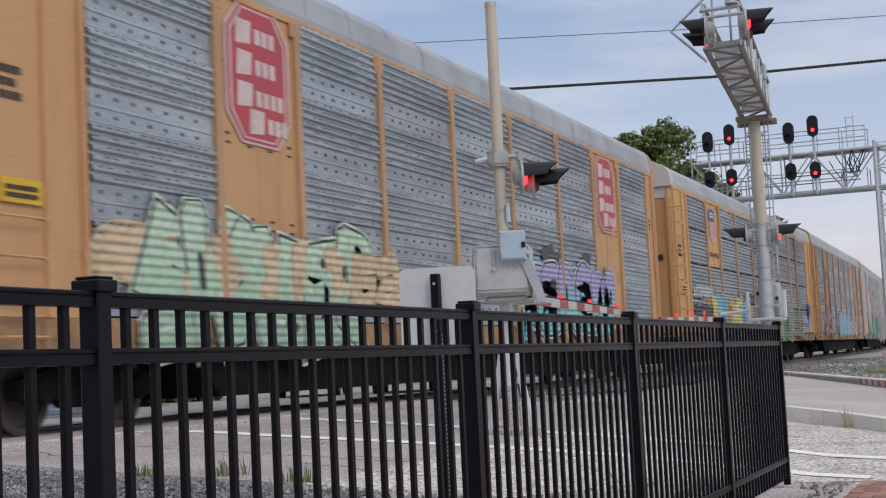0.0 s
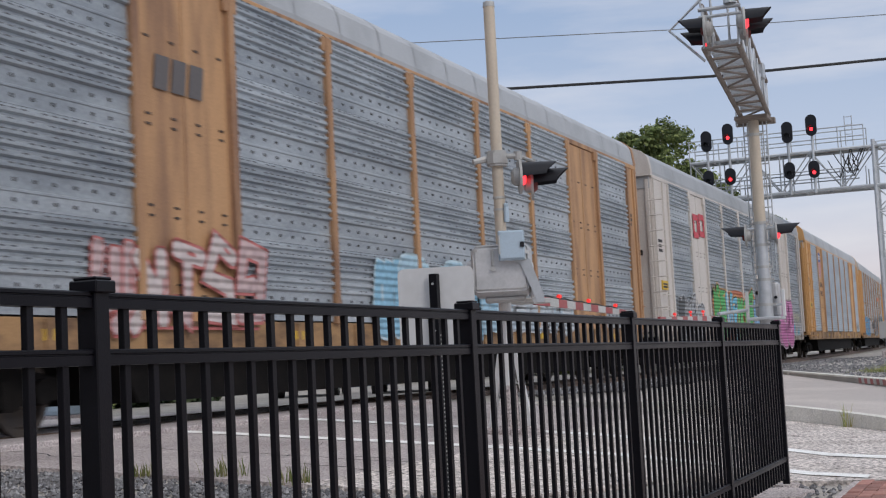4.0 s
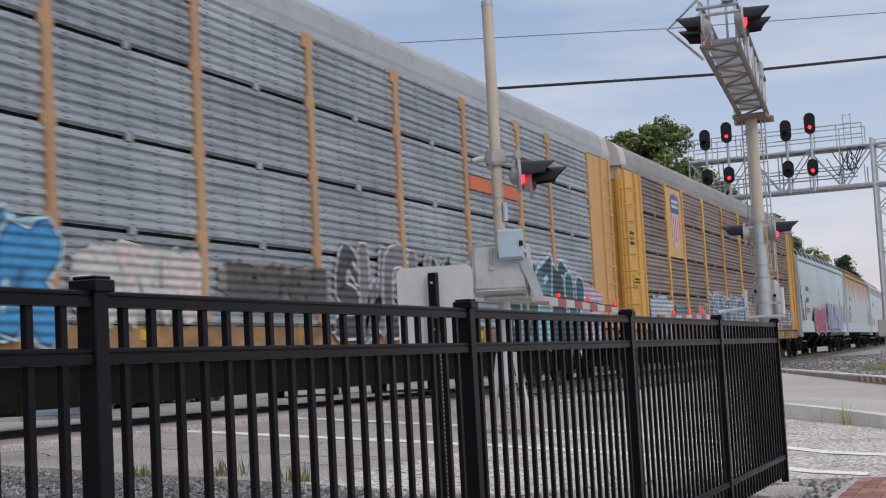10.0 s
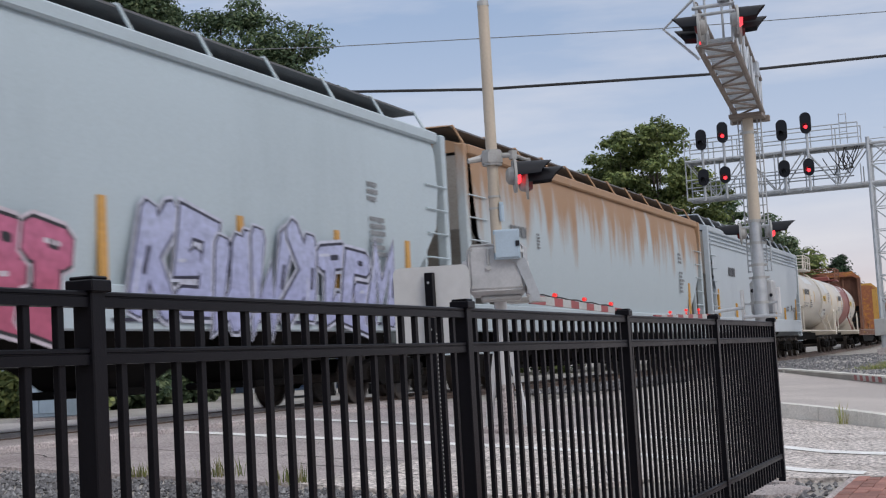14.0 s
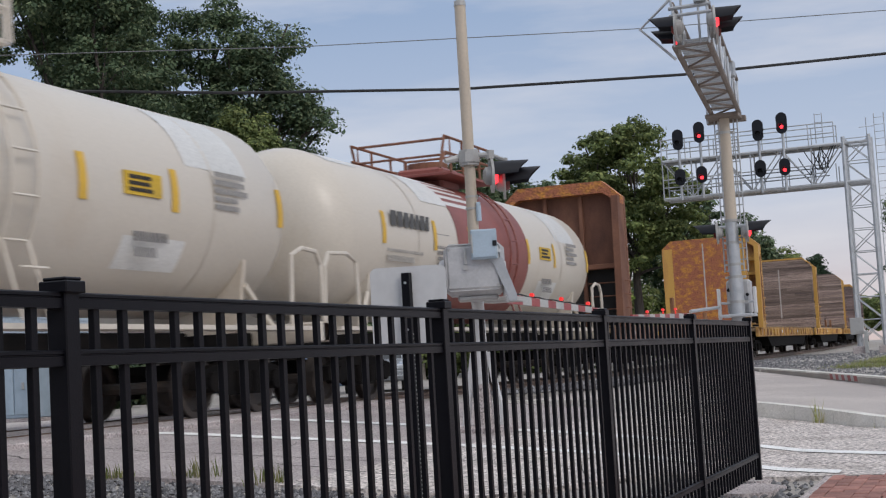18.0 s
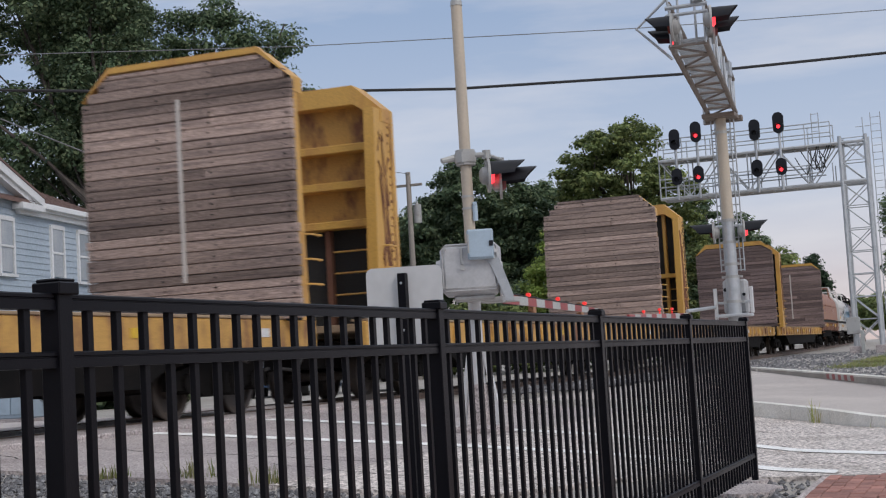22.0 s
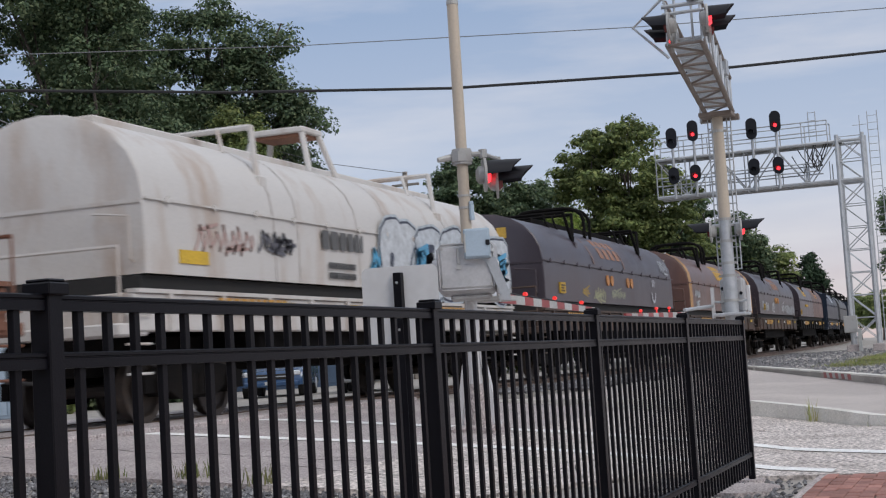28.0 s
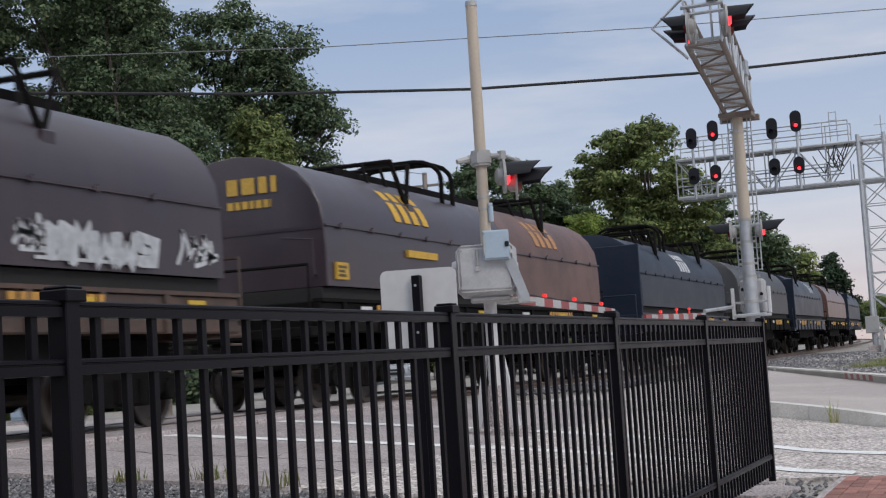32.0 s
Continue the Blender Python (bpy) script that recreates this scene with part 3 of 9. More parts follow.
# ---- black metal fence ----
def make_fence():
    fe = thing("metal_fence", "black powder-coated metal picket fence with flat caps", "fence", at=pose(2.663, 1.92, 0, 0, 0, -0.18))
    pitch, lo = 2.285, -0.58
    post = Build().box(-0.026, 0.026, -0.026, 0.026, lo - 0.06, 0.712, 0.003).mesh("post", M_BLACK)
    cap = Build().box(-0.037, 0.037, -0.037, 0.037, 0.705, 0.733, 0.003).box(-0.031, 0.031, -0.031, 0.031, 0.7335, 0.741, 0.003).mesh("cap", M_BLACK)
    foot = Build().cyl((0, 0, lo - 0.06), (0, 0, lo + 0.012), 0.13, 0.11, 12).mesh("footing", M_CONCRETE)
    picket = Build().box(-0.0116, 0.0116, -0.0085, 0.0085, -0.525, 0.69, 0.0015).mesh("picket", M_BLACK)

    def rail_mesh(z0, z1):
        w = 0.0175
        o = [(-w, z0), (-w, z0 + 0.6 * (z1 - z0)), (-w + 0.004, z0 + 0.64 * (z1 - z0)), (-w + 0.004, z0 + 0.7 * (z1 - z0)), (-w, z0 + 0.74 * (z1 - z0)), (-w, z1 - 0.003), (-w + 0.003, z1), (w - 0.003, z1), (w, z1 - 0.003), (w, z0)]
        return Build().prism(o, 0.026, pitch - 0.026, "x").mesh("rail", M_BLACK)

    rails = [rail_mesh(0.672, 0.708), rail_mesh(0.545, 0.581), rail_mesh(-0.388, -0.352)]
    for k in range(-2, 5):
        p = part("post", post, None, fe, at=pose(k * pitch, 0, 0))
        part("cap", cap, None, p)
        part("footing", foot, None, p)
        if k < 4:
            for r in rails:
                part("rail", r, None, fe, at=pose(k * pitch, 0, 0))
            for i in range(19):
                part("picket", picket, None, fe, at=pose(k * pitch + (i + 1) * pitch / 20, 0, 0))


make_fence()


def make_bricks():
    pv = thing("brick_pavement", "red brick pavement laid in rows beside the fence", "pavement", kind="structure")
    part("bedding", Build().box(-6, 12.0, -3.0, 1.33, -0.75, -0.572), M_BEDDING, pv)
    part("edging", Build().box(9.0, 12.0, 1.335, 1.40, -0.7, -0.572, 0.01), M_CONCRETE, pv)
    me = Build().box(0.0015, 0.1985, 0.0015, 0.0985, -0.62, -0.562, 0.004).mesh("brick", M_BRICK)
    rnd = random.Random(3)
    rest = Build()
    for j in range(42):
        for i in range(89):
            x, y = 12.0 - (i + 1) * 0.2 - (0.1 if j % 2 else 0), 1.33 - (j + 1) * 0.1
            z = rnd.uniform(-0.004, 0.004)
            if j < 17 and i < 17:
                part("brick", me, None, pv, at=pose(x, y, z, rnd.uniform(-0.6, 0.6), rnd.uniform(-0.6, 0.6), 0))
            else:
                rest.box(x + 0.0015, x + 0.1985, y + 0.0015, y + 0.0985, -0.62 + z, -0.562 + z)
    tagged(part("brick_field", rest, M_BRICK, pv), kind="stuff")


def lamp_unit(parent, at, lit=True, hood=0.42, name="signal_lamp", plate=0.20):
    """A crossing lamp that shines along its own -y: dished housing, plate, lens and long hood."""
    root = part(name, Build().cyl((0, 0.03, 0), (0, 0.09, 0), plate * 0.55, plate * 0.5, 20).cyl((0, 0.09, 0), (0, 0.12, 0), plate * 0.5, plate * 0.3, 20), M_ALU if plate > 0.22 else M_GALV_DULL, parent, at=at, smooth=True)
    part("back_plate", Build().cyl((0, 0.0, 0), (0, 0.03, 0), plate, n=28), M_HOOD if plate > 0.22 else M_GALV_DULL, root)
    part("lens", Build().cyl((0, -0.05, 0), (0, -0.001, 0), 0.08, 0.115, 16), M_LENS_ON if lit else M_LENS_OFF, root)
    g = Build()
    n = 16
    vs, fs = [], []
    for i in range(n + 1):
        a = radians(-4 + 188 * i / n)
        up = max(0.0, math.sin(a))
        tip = hood * (0.66 + 0.34 * up ** 1.4)
        for r in (0.168, 0.160):
            for f in (0.0, 0.35, 0.7, 1.0):
                vs.append((r * math.cos(a), -tip * f, r * math.sin(a) + 0.02 * f * (1 - up)))
    for i in range(n):
        k = 8 * i
        for c in (0, 1, 2):
            fs += [(k + c, k + 8 + c, k + 9 + c, k + 1 + c), (k + 4 + c, k + 5 + c, k + 13 + c, k + 12 + c)]
        fs.append((k + 3, k + 11, k + 15, k + 7))
    part("hood", g.add(vs, fs), M_HOOD, root, smooth=True)
    return root


def make_gate():
    gt = thing("crossing_gate", "lowered crossing gate with grey mast, lamps and striped arm", "crossing gate", at=pose(15.75, 5.6, 0))
    part("mast", Build().cyl((0, 0, -0.4), (0, 0, 4.72), 0.066, n=20), M_CREAM, gt, smooth=True)
    part("mast_cap", Build().cyl((0, 0, 4.70), (0, 0, 4.76), 0.072, 0.066, 20), M_GALV_DULL, gt)
    part("base", Build().box(-0.3, 0.3, -0.3, 0.3, -0.5, -0.22, 0.03).cyl((0, 0, -0.25), (0, 0, 0.25), 0.11, 0.09, 12), M_CONCRETE, gt)
    part("lower_mast", Build().cyl((0, 0, -0.22), (0, 0, 1.24), 0.078, 0.074, 20), M_ALU, gt, "bright aluminium lower mast", smooth=True)
    for d in (-1, 1):
        part("base_leg", Build().prism([(d * 0.07, 0.62), (d * 0.12, 0.62), (d * 0.27, -0.22), (d * 0.19, -0.22)], -0.03, 0.03, "x"), M_ALU, gt)
    cl = Build().cyl((0, 0, 2.80), (0, 0, 2.98), 0.115, n=10).cyl((0, 0, 2.83), (0, 0, 2.95), 0.13, n=8).cyl((-0.02, 0.1, 2.90), (-0.16, 0.24, 2.86), 0.045, 0.03, 8)
    part("clamp", cl, M_GALV_DULL, gt)
    arm = Build().cyl((0, -0.08, 2.91), (0.06, -0.27, 2.91), 0.032, n=10).cyl((0.06, -0.24, 2.86), (0.06, -0.24, 2.96), 0.05, n=10)
    arm.cyl((0.06, -0.26, 2.90), (0.31, -0.34, 2.86), 0.026, n=8).cyl((0.31, -0.33, 2.80), (0.31, -0.33, 2.89), 0.04, n=10).cyl((0.05, -0.24, 2.84), (0.05, -0.24, 2.72), 0.028, n=8)
    part("cross_arm", arm, M_GALV_DULL, gt)
    lamp_unit(gt, pose(0.05, -0.27, 2.66, 0, 0, 24), True)
    lamp_unit(gt, pose(0.30, -0.33, 2.60, 0, 0, 19), False)
    for z in (2.28, 2.42):
        part("band", Build().cyl((0, 0, z), (0, 0, z + 0.025), 0.075, n=16).box(0.05, 0.12, -0.04, 0.04, z - 0.01, z + 0.03), M_GALV_DULL, gt)
    turn = pose(0, 0, 0, 0, 0, -70)
    part("conduit_box", Build().cyl((0.075, -0.06, 2.14), (0.075, -0.06, 2.32), 0.03, n=10).box(0.05, 0.10, -0.085, -0.035, 2.32, 2.36, 0.006), M_BLUEBOX, gt, at=turn)
    mc = part("gate_machine", Build().box(-0.36, 0.33, -0.54, -0.08, 1.26, 1.85, 0.07), M_CASTING, gt, "smooth pale grey gate machine housing", at=turn, smooth=True)
    part("machine_cover", Build().box(-0.34, 0.28, -0.575, -0.535, 1.31, 1.83, 0.035), M_CASTING, mc, smooth=True)
    part("latch", Build().box(-0.13, -0.10, -0.60, -0.575, 1.60, 1.79, 0.006).cyl((-0.115, -0.61, 1.57), (-0.115, -0.575, 1.57), 0.028, n=12), M_GALV_DULL, mc)
    part("hinge_boss", Build().cyl((-0.36, -0.35, 1.60), (-0.41, -0.35, 1.60), 0.09, 0.07, 14), M_CASTING, mc)
    part("bottom_plate", Build().box(-0.22, 0.24, -0.48, -0.12, 1.20, 1.265, 0.02), M_GALV_DULL, mc)
    jb = part("junction_box", Build().box(-0.045, 0.25, -0.68, -0.55, 1.65, 1.985, 0.012), M_BLUEBOX, gt, "pale blue junction box", at=turn)
    part("box_lid", Build().box(-0.03, 0.235, -0.692, -0.68, 1.67, 1.97, 0.005), M_BLUEBOX, jb)
    for b in parts("bracket", Build().prism([(0.10, 1.66), (0.30, 1.66), (0.44, 1.24), (0.44, 1.17), (0.36, 1.17), (0.20, 1.60)], -0.60, -0.56).prism([(0.10, 1.66), (0.30, 1.66), (0.42, 1.24), (0.34, 1.17), (0.20, 1.58)], -0.1, -0.05), M_GALV, gt):
        b.matrix_basis = turn
    for bx, bz in ((-0.30, 1.36), (-0.30, 1.78), (0.24, 1.36), (0.10, 1.80)):
        part("cover_bolt", Build().cyl((bx, -0.59, bz), (bx, -0.57, bz), 0.018, n=8), M_GALV_DULL, mc)
    part("box_hinge", Build().cyl((-0.035, -0.70, 1.72), (-0.035, -0.70, 1.93), 0.012, n=8), M_GALV_DULL, jb)
    part("box_latch", Build().box(0.20, 0.245, -0.71, -0.69, 1.79, 1.85, 0.005), M_HOOD, jb)
    part("counter_arm", Build().box(0.30, 0.34, -0.55, -0.1, 1.24, 1.62, 0.01).cyl((0.27, -0.62, 1.74), (0.27, -0.1, 1.74), 0.022, n=8), M_ALU, gt, at=turn)
    part("shaft", Build().box(0.3, 0.75, -0.32, 0.08, 1.20, 1.26, 0.01), M_GALV_DULL, gt)
    for k in range(12):
        x = 0.92 + 0.36 * k
        bar = []
        for q in (x if k else 0.72, min(x + 0.36, 5.07)):
            zc, hh = 1.247 - 0.021 * (q - 0.75), 0.056 - 0.0042 * (q - 0.75)
            bar += [(q, -0.14, zc - hh), (q, -0.10, zc - hh), (q, -0.10, zc + hh), (q, -0.14, zc + hh)]
        part("arm_stripe", Build().add(bar, [(0, 1, 2, 3), (7, 6, 5, 4), (0, 4, 5, 1), (1, 5, 6, 2), (2, 6, 7, 3), (3, 7, 4, 0)]), M_STRIPE_R if k % 2 == 0 else M_STRIPE_W, gt)
    for lx, lz in ((1.73, 1.316), (3.05, 1.294), (4.40, 1.258)):
        b = part("arm_lamp", Build().cyl((lx - 0.03, -0.12, lz), (lx + 0.03, -0.12, lz), 0.027, n=14), M_REDTIP, gt, "small red arm lamp")
        part("lamp_bracket", Build().box(lx - 0.012, lx + 0.012, -0.13, -0.11, lz - 0.08, lz - 0.03).cyl((lx + 0.03, -0.12, lz), (lx + 0.06, -0.12, lz), 0.03, 0.02, 10), M_HOOD, b)
    part("arm_cable", Build().tube([(0.9 + 0.36 * k, -0.12, 1.306 - 0.0252 * 0.36 * k + 0.014 * (k % 2)) for k in range(11)], 0.01, 5), M_CABLE, gt)
    # sign on a perforated post
    sp = thing("road_sign", "plain aluminium back of a sign on a black perforated post", "sign", at=pose(7.95, 3.27, 0, 0, 0, 0))
    ps = Build().box(-0.025, 0.025, -0.025, 0.025, -0.7, 1.06, 0.003)
    part("post", ps, M_BLACK, sp)
    # pale discs on the post: daylight through its holes is put into colour
    hole = Build().cyl((0, -0.0265, 0), (0, -0.0255, 0), 0.006, n=8).mesh("hole", M_STRIPE_W)
    for k in range(44):
        part("hole", hole, None, sp, at=pose(0, 0, -0.4 + 0.0254 * k))
    plate = []
    for cy, cz, a0 in ((0.185, 1.06, 0), (-0.195, 1.06, 90), (-0.195, 0.64, 180), (0.185, 0.64, 270)):
        plate += [(cy + 0.04 * math.cos(radians(a0 + 18 * k)), cz + 0.04 * math.sin(radians(a0 + 18 * k))) for k in range(6)]
    part("panel", Build().prism(plate, 0.026, 0.030, "x"), M_ALU, sp, "bare aluminium sign back", at=pose(0, 0, 0, 0, 0, 14))
    part("bolt", Build().cyl((-0.03, 0, 0.72), (0.035, 0, 0.72), 0.008, n=8).cyl((-0.03, 0, 1.0), (0.035, 0, 1.0), 0.008, n=8), M_GALV, sp)


make_gate()


def make_cantilever():
    ct = thing("cantilever_signal", "galvanised cantilever crossing signal with truss arm and lamps", "crossing signal", at=pose(26.3, 4.36, 0))
    part("mast", Build().cyl((0, 0, -0.5), (0, 0, 1.80), 0.128, n=24).cyl((0, 0, 1.8), (0, 0, 2.8), 0.108, 0.106, 24), M_GALV, ct, smooth=True)
    part("upper_mast", Build().cyl((0, 0, 2.8), (0, 0, 4.72), 0.105, 0.096, 24), M_CREAM, ct, smooth=True)
    for z, r in ((1.30, 0.14), (1.75, 0.136), (1.98, 0.114), (2.38, 0.114), (2.78, 0.118), (4.4, 0.106)):
        part("band", Build().cyl((0, 0, z), (0, 0, z + 0.05), r, n=20).box(-0.03, 0.03, -r - 0.05, r + 0.05, z + 0.005, z + 0.045), M_GALV_DULL, ct)
    part("base_plate", Build().box(-0.5, 0.5, -0.5, 0.5, -0.55, -0.3, 0.03), M_CONCRETE, ct)
    part("skirt", Build().box(-0.35, 0.35, -0.29, 0.29, 1.05, 1.10, 0.01), M_GALV, ct)
    for y in (-0.32, 0.33):
        part("side_plate", Build().box(-0.05, 0.05, y - 0.028, y + 0.028, 1.02 if y > 0 else 1.1, 1.58, 0.008), M_ALU, ct)
        part("plate_bar", Build().tube([(0, y, 1.32), (0, y * 0.4, 1.30)], 0.022, 6), M_GALV, ct)
    cab = part("machine_case", Build().box(0.10, 0.42, -0.22, 0.21, 1.10, 1.73, 0.04), M_CASTING, ct, "grey gate machine case")
    part("cover_bolt", Build().cyl((0.09, 0.16, 1.55), (0.12, 0.16, 1.55), 0.035, n=10).cyl((0.09, 0.165, 1.32), (0.12, 0.165, 1.32), 0.03, n=10).cyl((0.09, -0.17, 1.45), (0.12, -0.17, 1.45), 0.03, n=10), M_HOOD, cab)
    part("guide_bar", Build().tube([(-1.64, 0.54, 1.166), (-0.05, 0.34, 1.245)], 0.03, 8), M_GALV, ct)
    for k in range(12):
        x = -1.64 - 0.36 * k
        z = 1.085 - 0.017 * 0.36 * k
        part("arm_stripe", Build().box(x - 0.36, x, 0.52, 0.56, z - 0.045, z + 0.045), M_STRIPE_W if k % 2 == 0 else M_STRIPE_R, ct)
    for lx, lz in ((-4.95, 1.115), (-3.84, 1.163), (-2.89, 1.186)):
        part("arm_lamp", Build().cyl((lx - 0.03, 0.54, lz), (lx + 0.03, 0.54, lz), 0.022, n=12).box(lx - 0.01, lx + 0.01, 0.53, 0.55, lz - 0.07, lz - 0.03), M_REDTIP, ct, "small red arm lamp")
    g = Build()
    for y in (-0.21, -0.14, 0.14, 0.21):
        g.tube([(0.16, y, 1.88), (0.16, y, 4.72)], 0.013, 5)
    for k in range(15):
        g.tube([(0.16, -0.21, 1.9 + 0.2 * k), (0.16, 0.21, 1.9 + 0.2 * k)], 0.011, 5)
    parts("ladder_bar", g, M_GALV, ct)
    # truss arm towards the road
    ax, ay, z0, z1, hw = -6.2, -0.66, 4.80, 5.42, 0.245
    P = lambda f, s, z: (0.25 + f * (ax - 0.25), f * ay + s * hw, z)
    for s in (-1, 1):
        part("lower_chord", Build().tube([P(0, s, z0), P(1, s, z0)], 0.045, 8), M_TRUSS, ct)
        part("upper_chord", Build().tube([P(0, s, z1), P(1, s, z1)], 0.035, 8), M_TRUSS, ct)
        g = Build()
        for k in range(9):
            g.tube([P(k / 8, s, z0), P(k / 8, s, z1)], 0.018, 5)
            if k < 8:
                g.tube([P(k / 8, s, z0 if k % 2 else z1), P((k + 1) / 8, s, z1 if k % 2 else z0)], 0.018, 5)
        parts("web_bar", g, M_GALV, ct)
    g = Build()
    for k in range(9):
        g.tube([P(k / 8, -1, z0), P(k / 8, 1, z0)], 0.022, 5)
        if k < 8:
            g.tube([P(k / 8, -1 if k % 2 else 1, z0), P((k + 1) / 8, 1 if k % 2 else -1, z0)], 0.02, 5)
    parts("lacing_bar", g, M_TRUSS, ct)
    g = Build()
    for k in range(40):
        a, b = Vector(P(k / 40, -0.9, z0 + 0.1)), Vector(P(k / 40, 0.9, z0 + 0.1))
        g.box(a.x - 0.03, a.x + 0.02, min(a.y, b.y), max(a.y, b.y), z0 + 0.09, z0 + 0.115)
    parts("walkway_slat", g, M_GALV, ct)
    part("end_plate", Build().box(0.2, 0.32, -0.36, 0.36, z0 - 0.16, z0 - 0.05, 0.01).box(-0.25, 0.25, -0.3, 0.3, z0 - 0.12, z0 - 0.04, 0.01), M_TRUSS, ct)
    part("terminal_box", Build().box(-1.62, -1.42, -0.50, -0.40, 5.15, 5.42, 0.012), M_GALV, ct)
    part("foot_rail", Build().tube([P(0.02, 1.35, z0 - 0.16), P(0.02, 1.35, z0 + 0.35), P(0.18, 1.3, z0 + 0.35), P(0.18, 1.1, z0)], 0.02, 6), M_GALV, ct)
    q = Vector(P(1, 0, 0))
    cross = Build().cyl((q.x, q.y + 0.30, 5.36), (q.x, q.y - 0.30, 5.36), 0.03, n=8).cyl((q.x, q.y + 0.3, 5.25), (q.x, q.y - 0.3, 5.25), 0.025, n=8)
    for y in (-0.12, 0.12):
        cross.tube([(q.x, q.y + y, z0), (q.x, q.y + y, 5.55)], 0.018, 5)
    cross.cyl((q.x, q.y - 0.15, 5.4), (q.x, q.y - 0.15, 5.52), 0.09, n=10)
    part("lamp_bar", cross, M_GALV, ct)
    part("end_bracket", Build().tube([(q.x + 0.1, q.y + 0.26, z0 - 0.16), (q.x, q.y + 0.73, 5.12), (q.x, q.y + 0.27, 5.50), (q.x, q.y + 0.12, 5.62)], 0.022, 6).tube([(q.x, q.y + 0.27, 5.5), (q.x, q.y + 0.22, 5.1)], 0.017, 5), M_GALV, ct)
    for y, turn, dx, dz, lit in ((-0.37, 12, -0.12, -0.15, True), (-0.33, 15, 0.22, -0.23, False), (0.2, 184, -0.12, -0.19, False), (0.24, 187, 0.22, -0.30, True)):
        lamp_unit(ct, pose(q.x + dx, q.y + y, 5.24 + dz, 0, 0, turn), lit, 0.37)
    for y, turn in ((-0.22, 12), (0.22, 186)):
        part("side_arm", Build().cyl((0, 0, 2.70), (0, 1.4 * y, 2.70), 0.03, n=8), M_GALV, ct)
        lamp_unit(ct, pose(0, 1.3 * y, 2.60, 0, 0, turn), y < 0, 0.42)


make_cantilever()


def signal_head(parent, x, y, z, lit, h=0.46):
    """An upright oval signal plate with its lens low down; h is half its height."""
    e = h - 0.235
    o = [(y + 0.235 * math.cos(a), z + (e if math.sin(a) >= 0 else -e) + 0.235 * math.sin(a)) for a in [radians(15 * k) for k in range(24)]]
    r = part("signal_head", Build().prism(o, x - 0.05, x, "x"), M_HOOD, parent)
    zl = z - 0.36 * h
    part("signal_case", Build().cyl((x, y, zl), (x + 0.3, y, zl), 0.14, n=12), M_HOOD, r)
    part("lens", Build().cyl((x - 0.065, y, zl), (x - 0.052, y, zl), 0.08, n=14), M_LENS_ON if lit else M_HOOD, r)
    part("visor", Build().sheet([(y + 0.12 * math.cos(a), zl + 0.12 * math.sin(a)) for a in [radians(-20 + 22 * k) for k in range(11)]], x - 0.28, x - 0.05), M_HOOD, r)
    return r


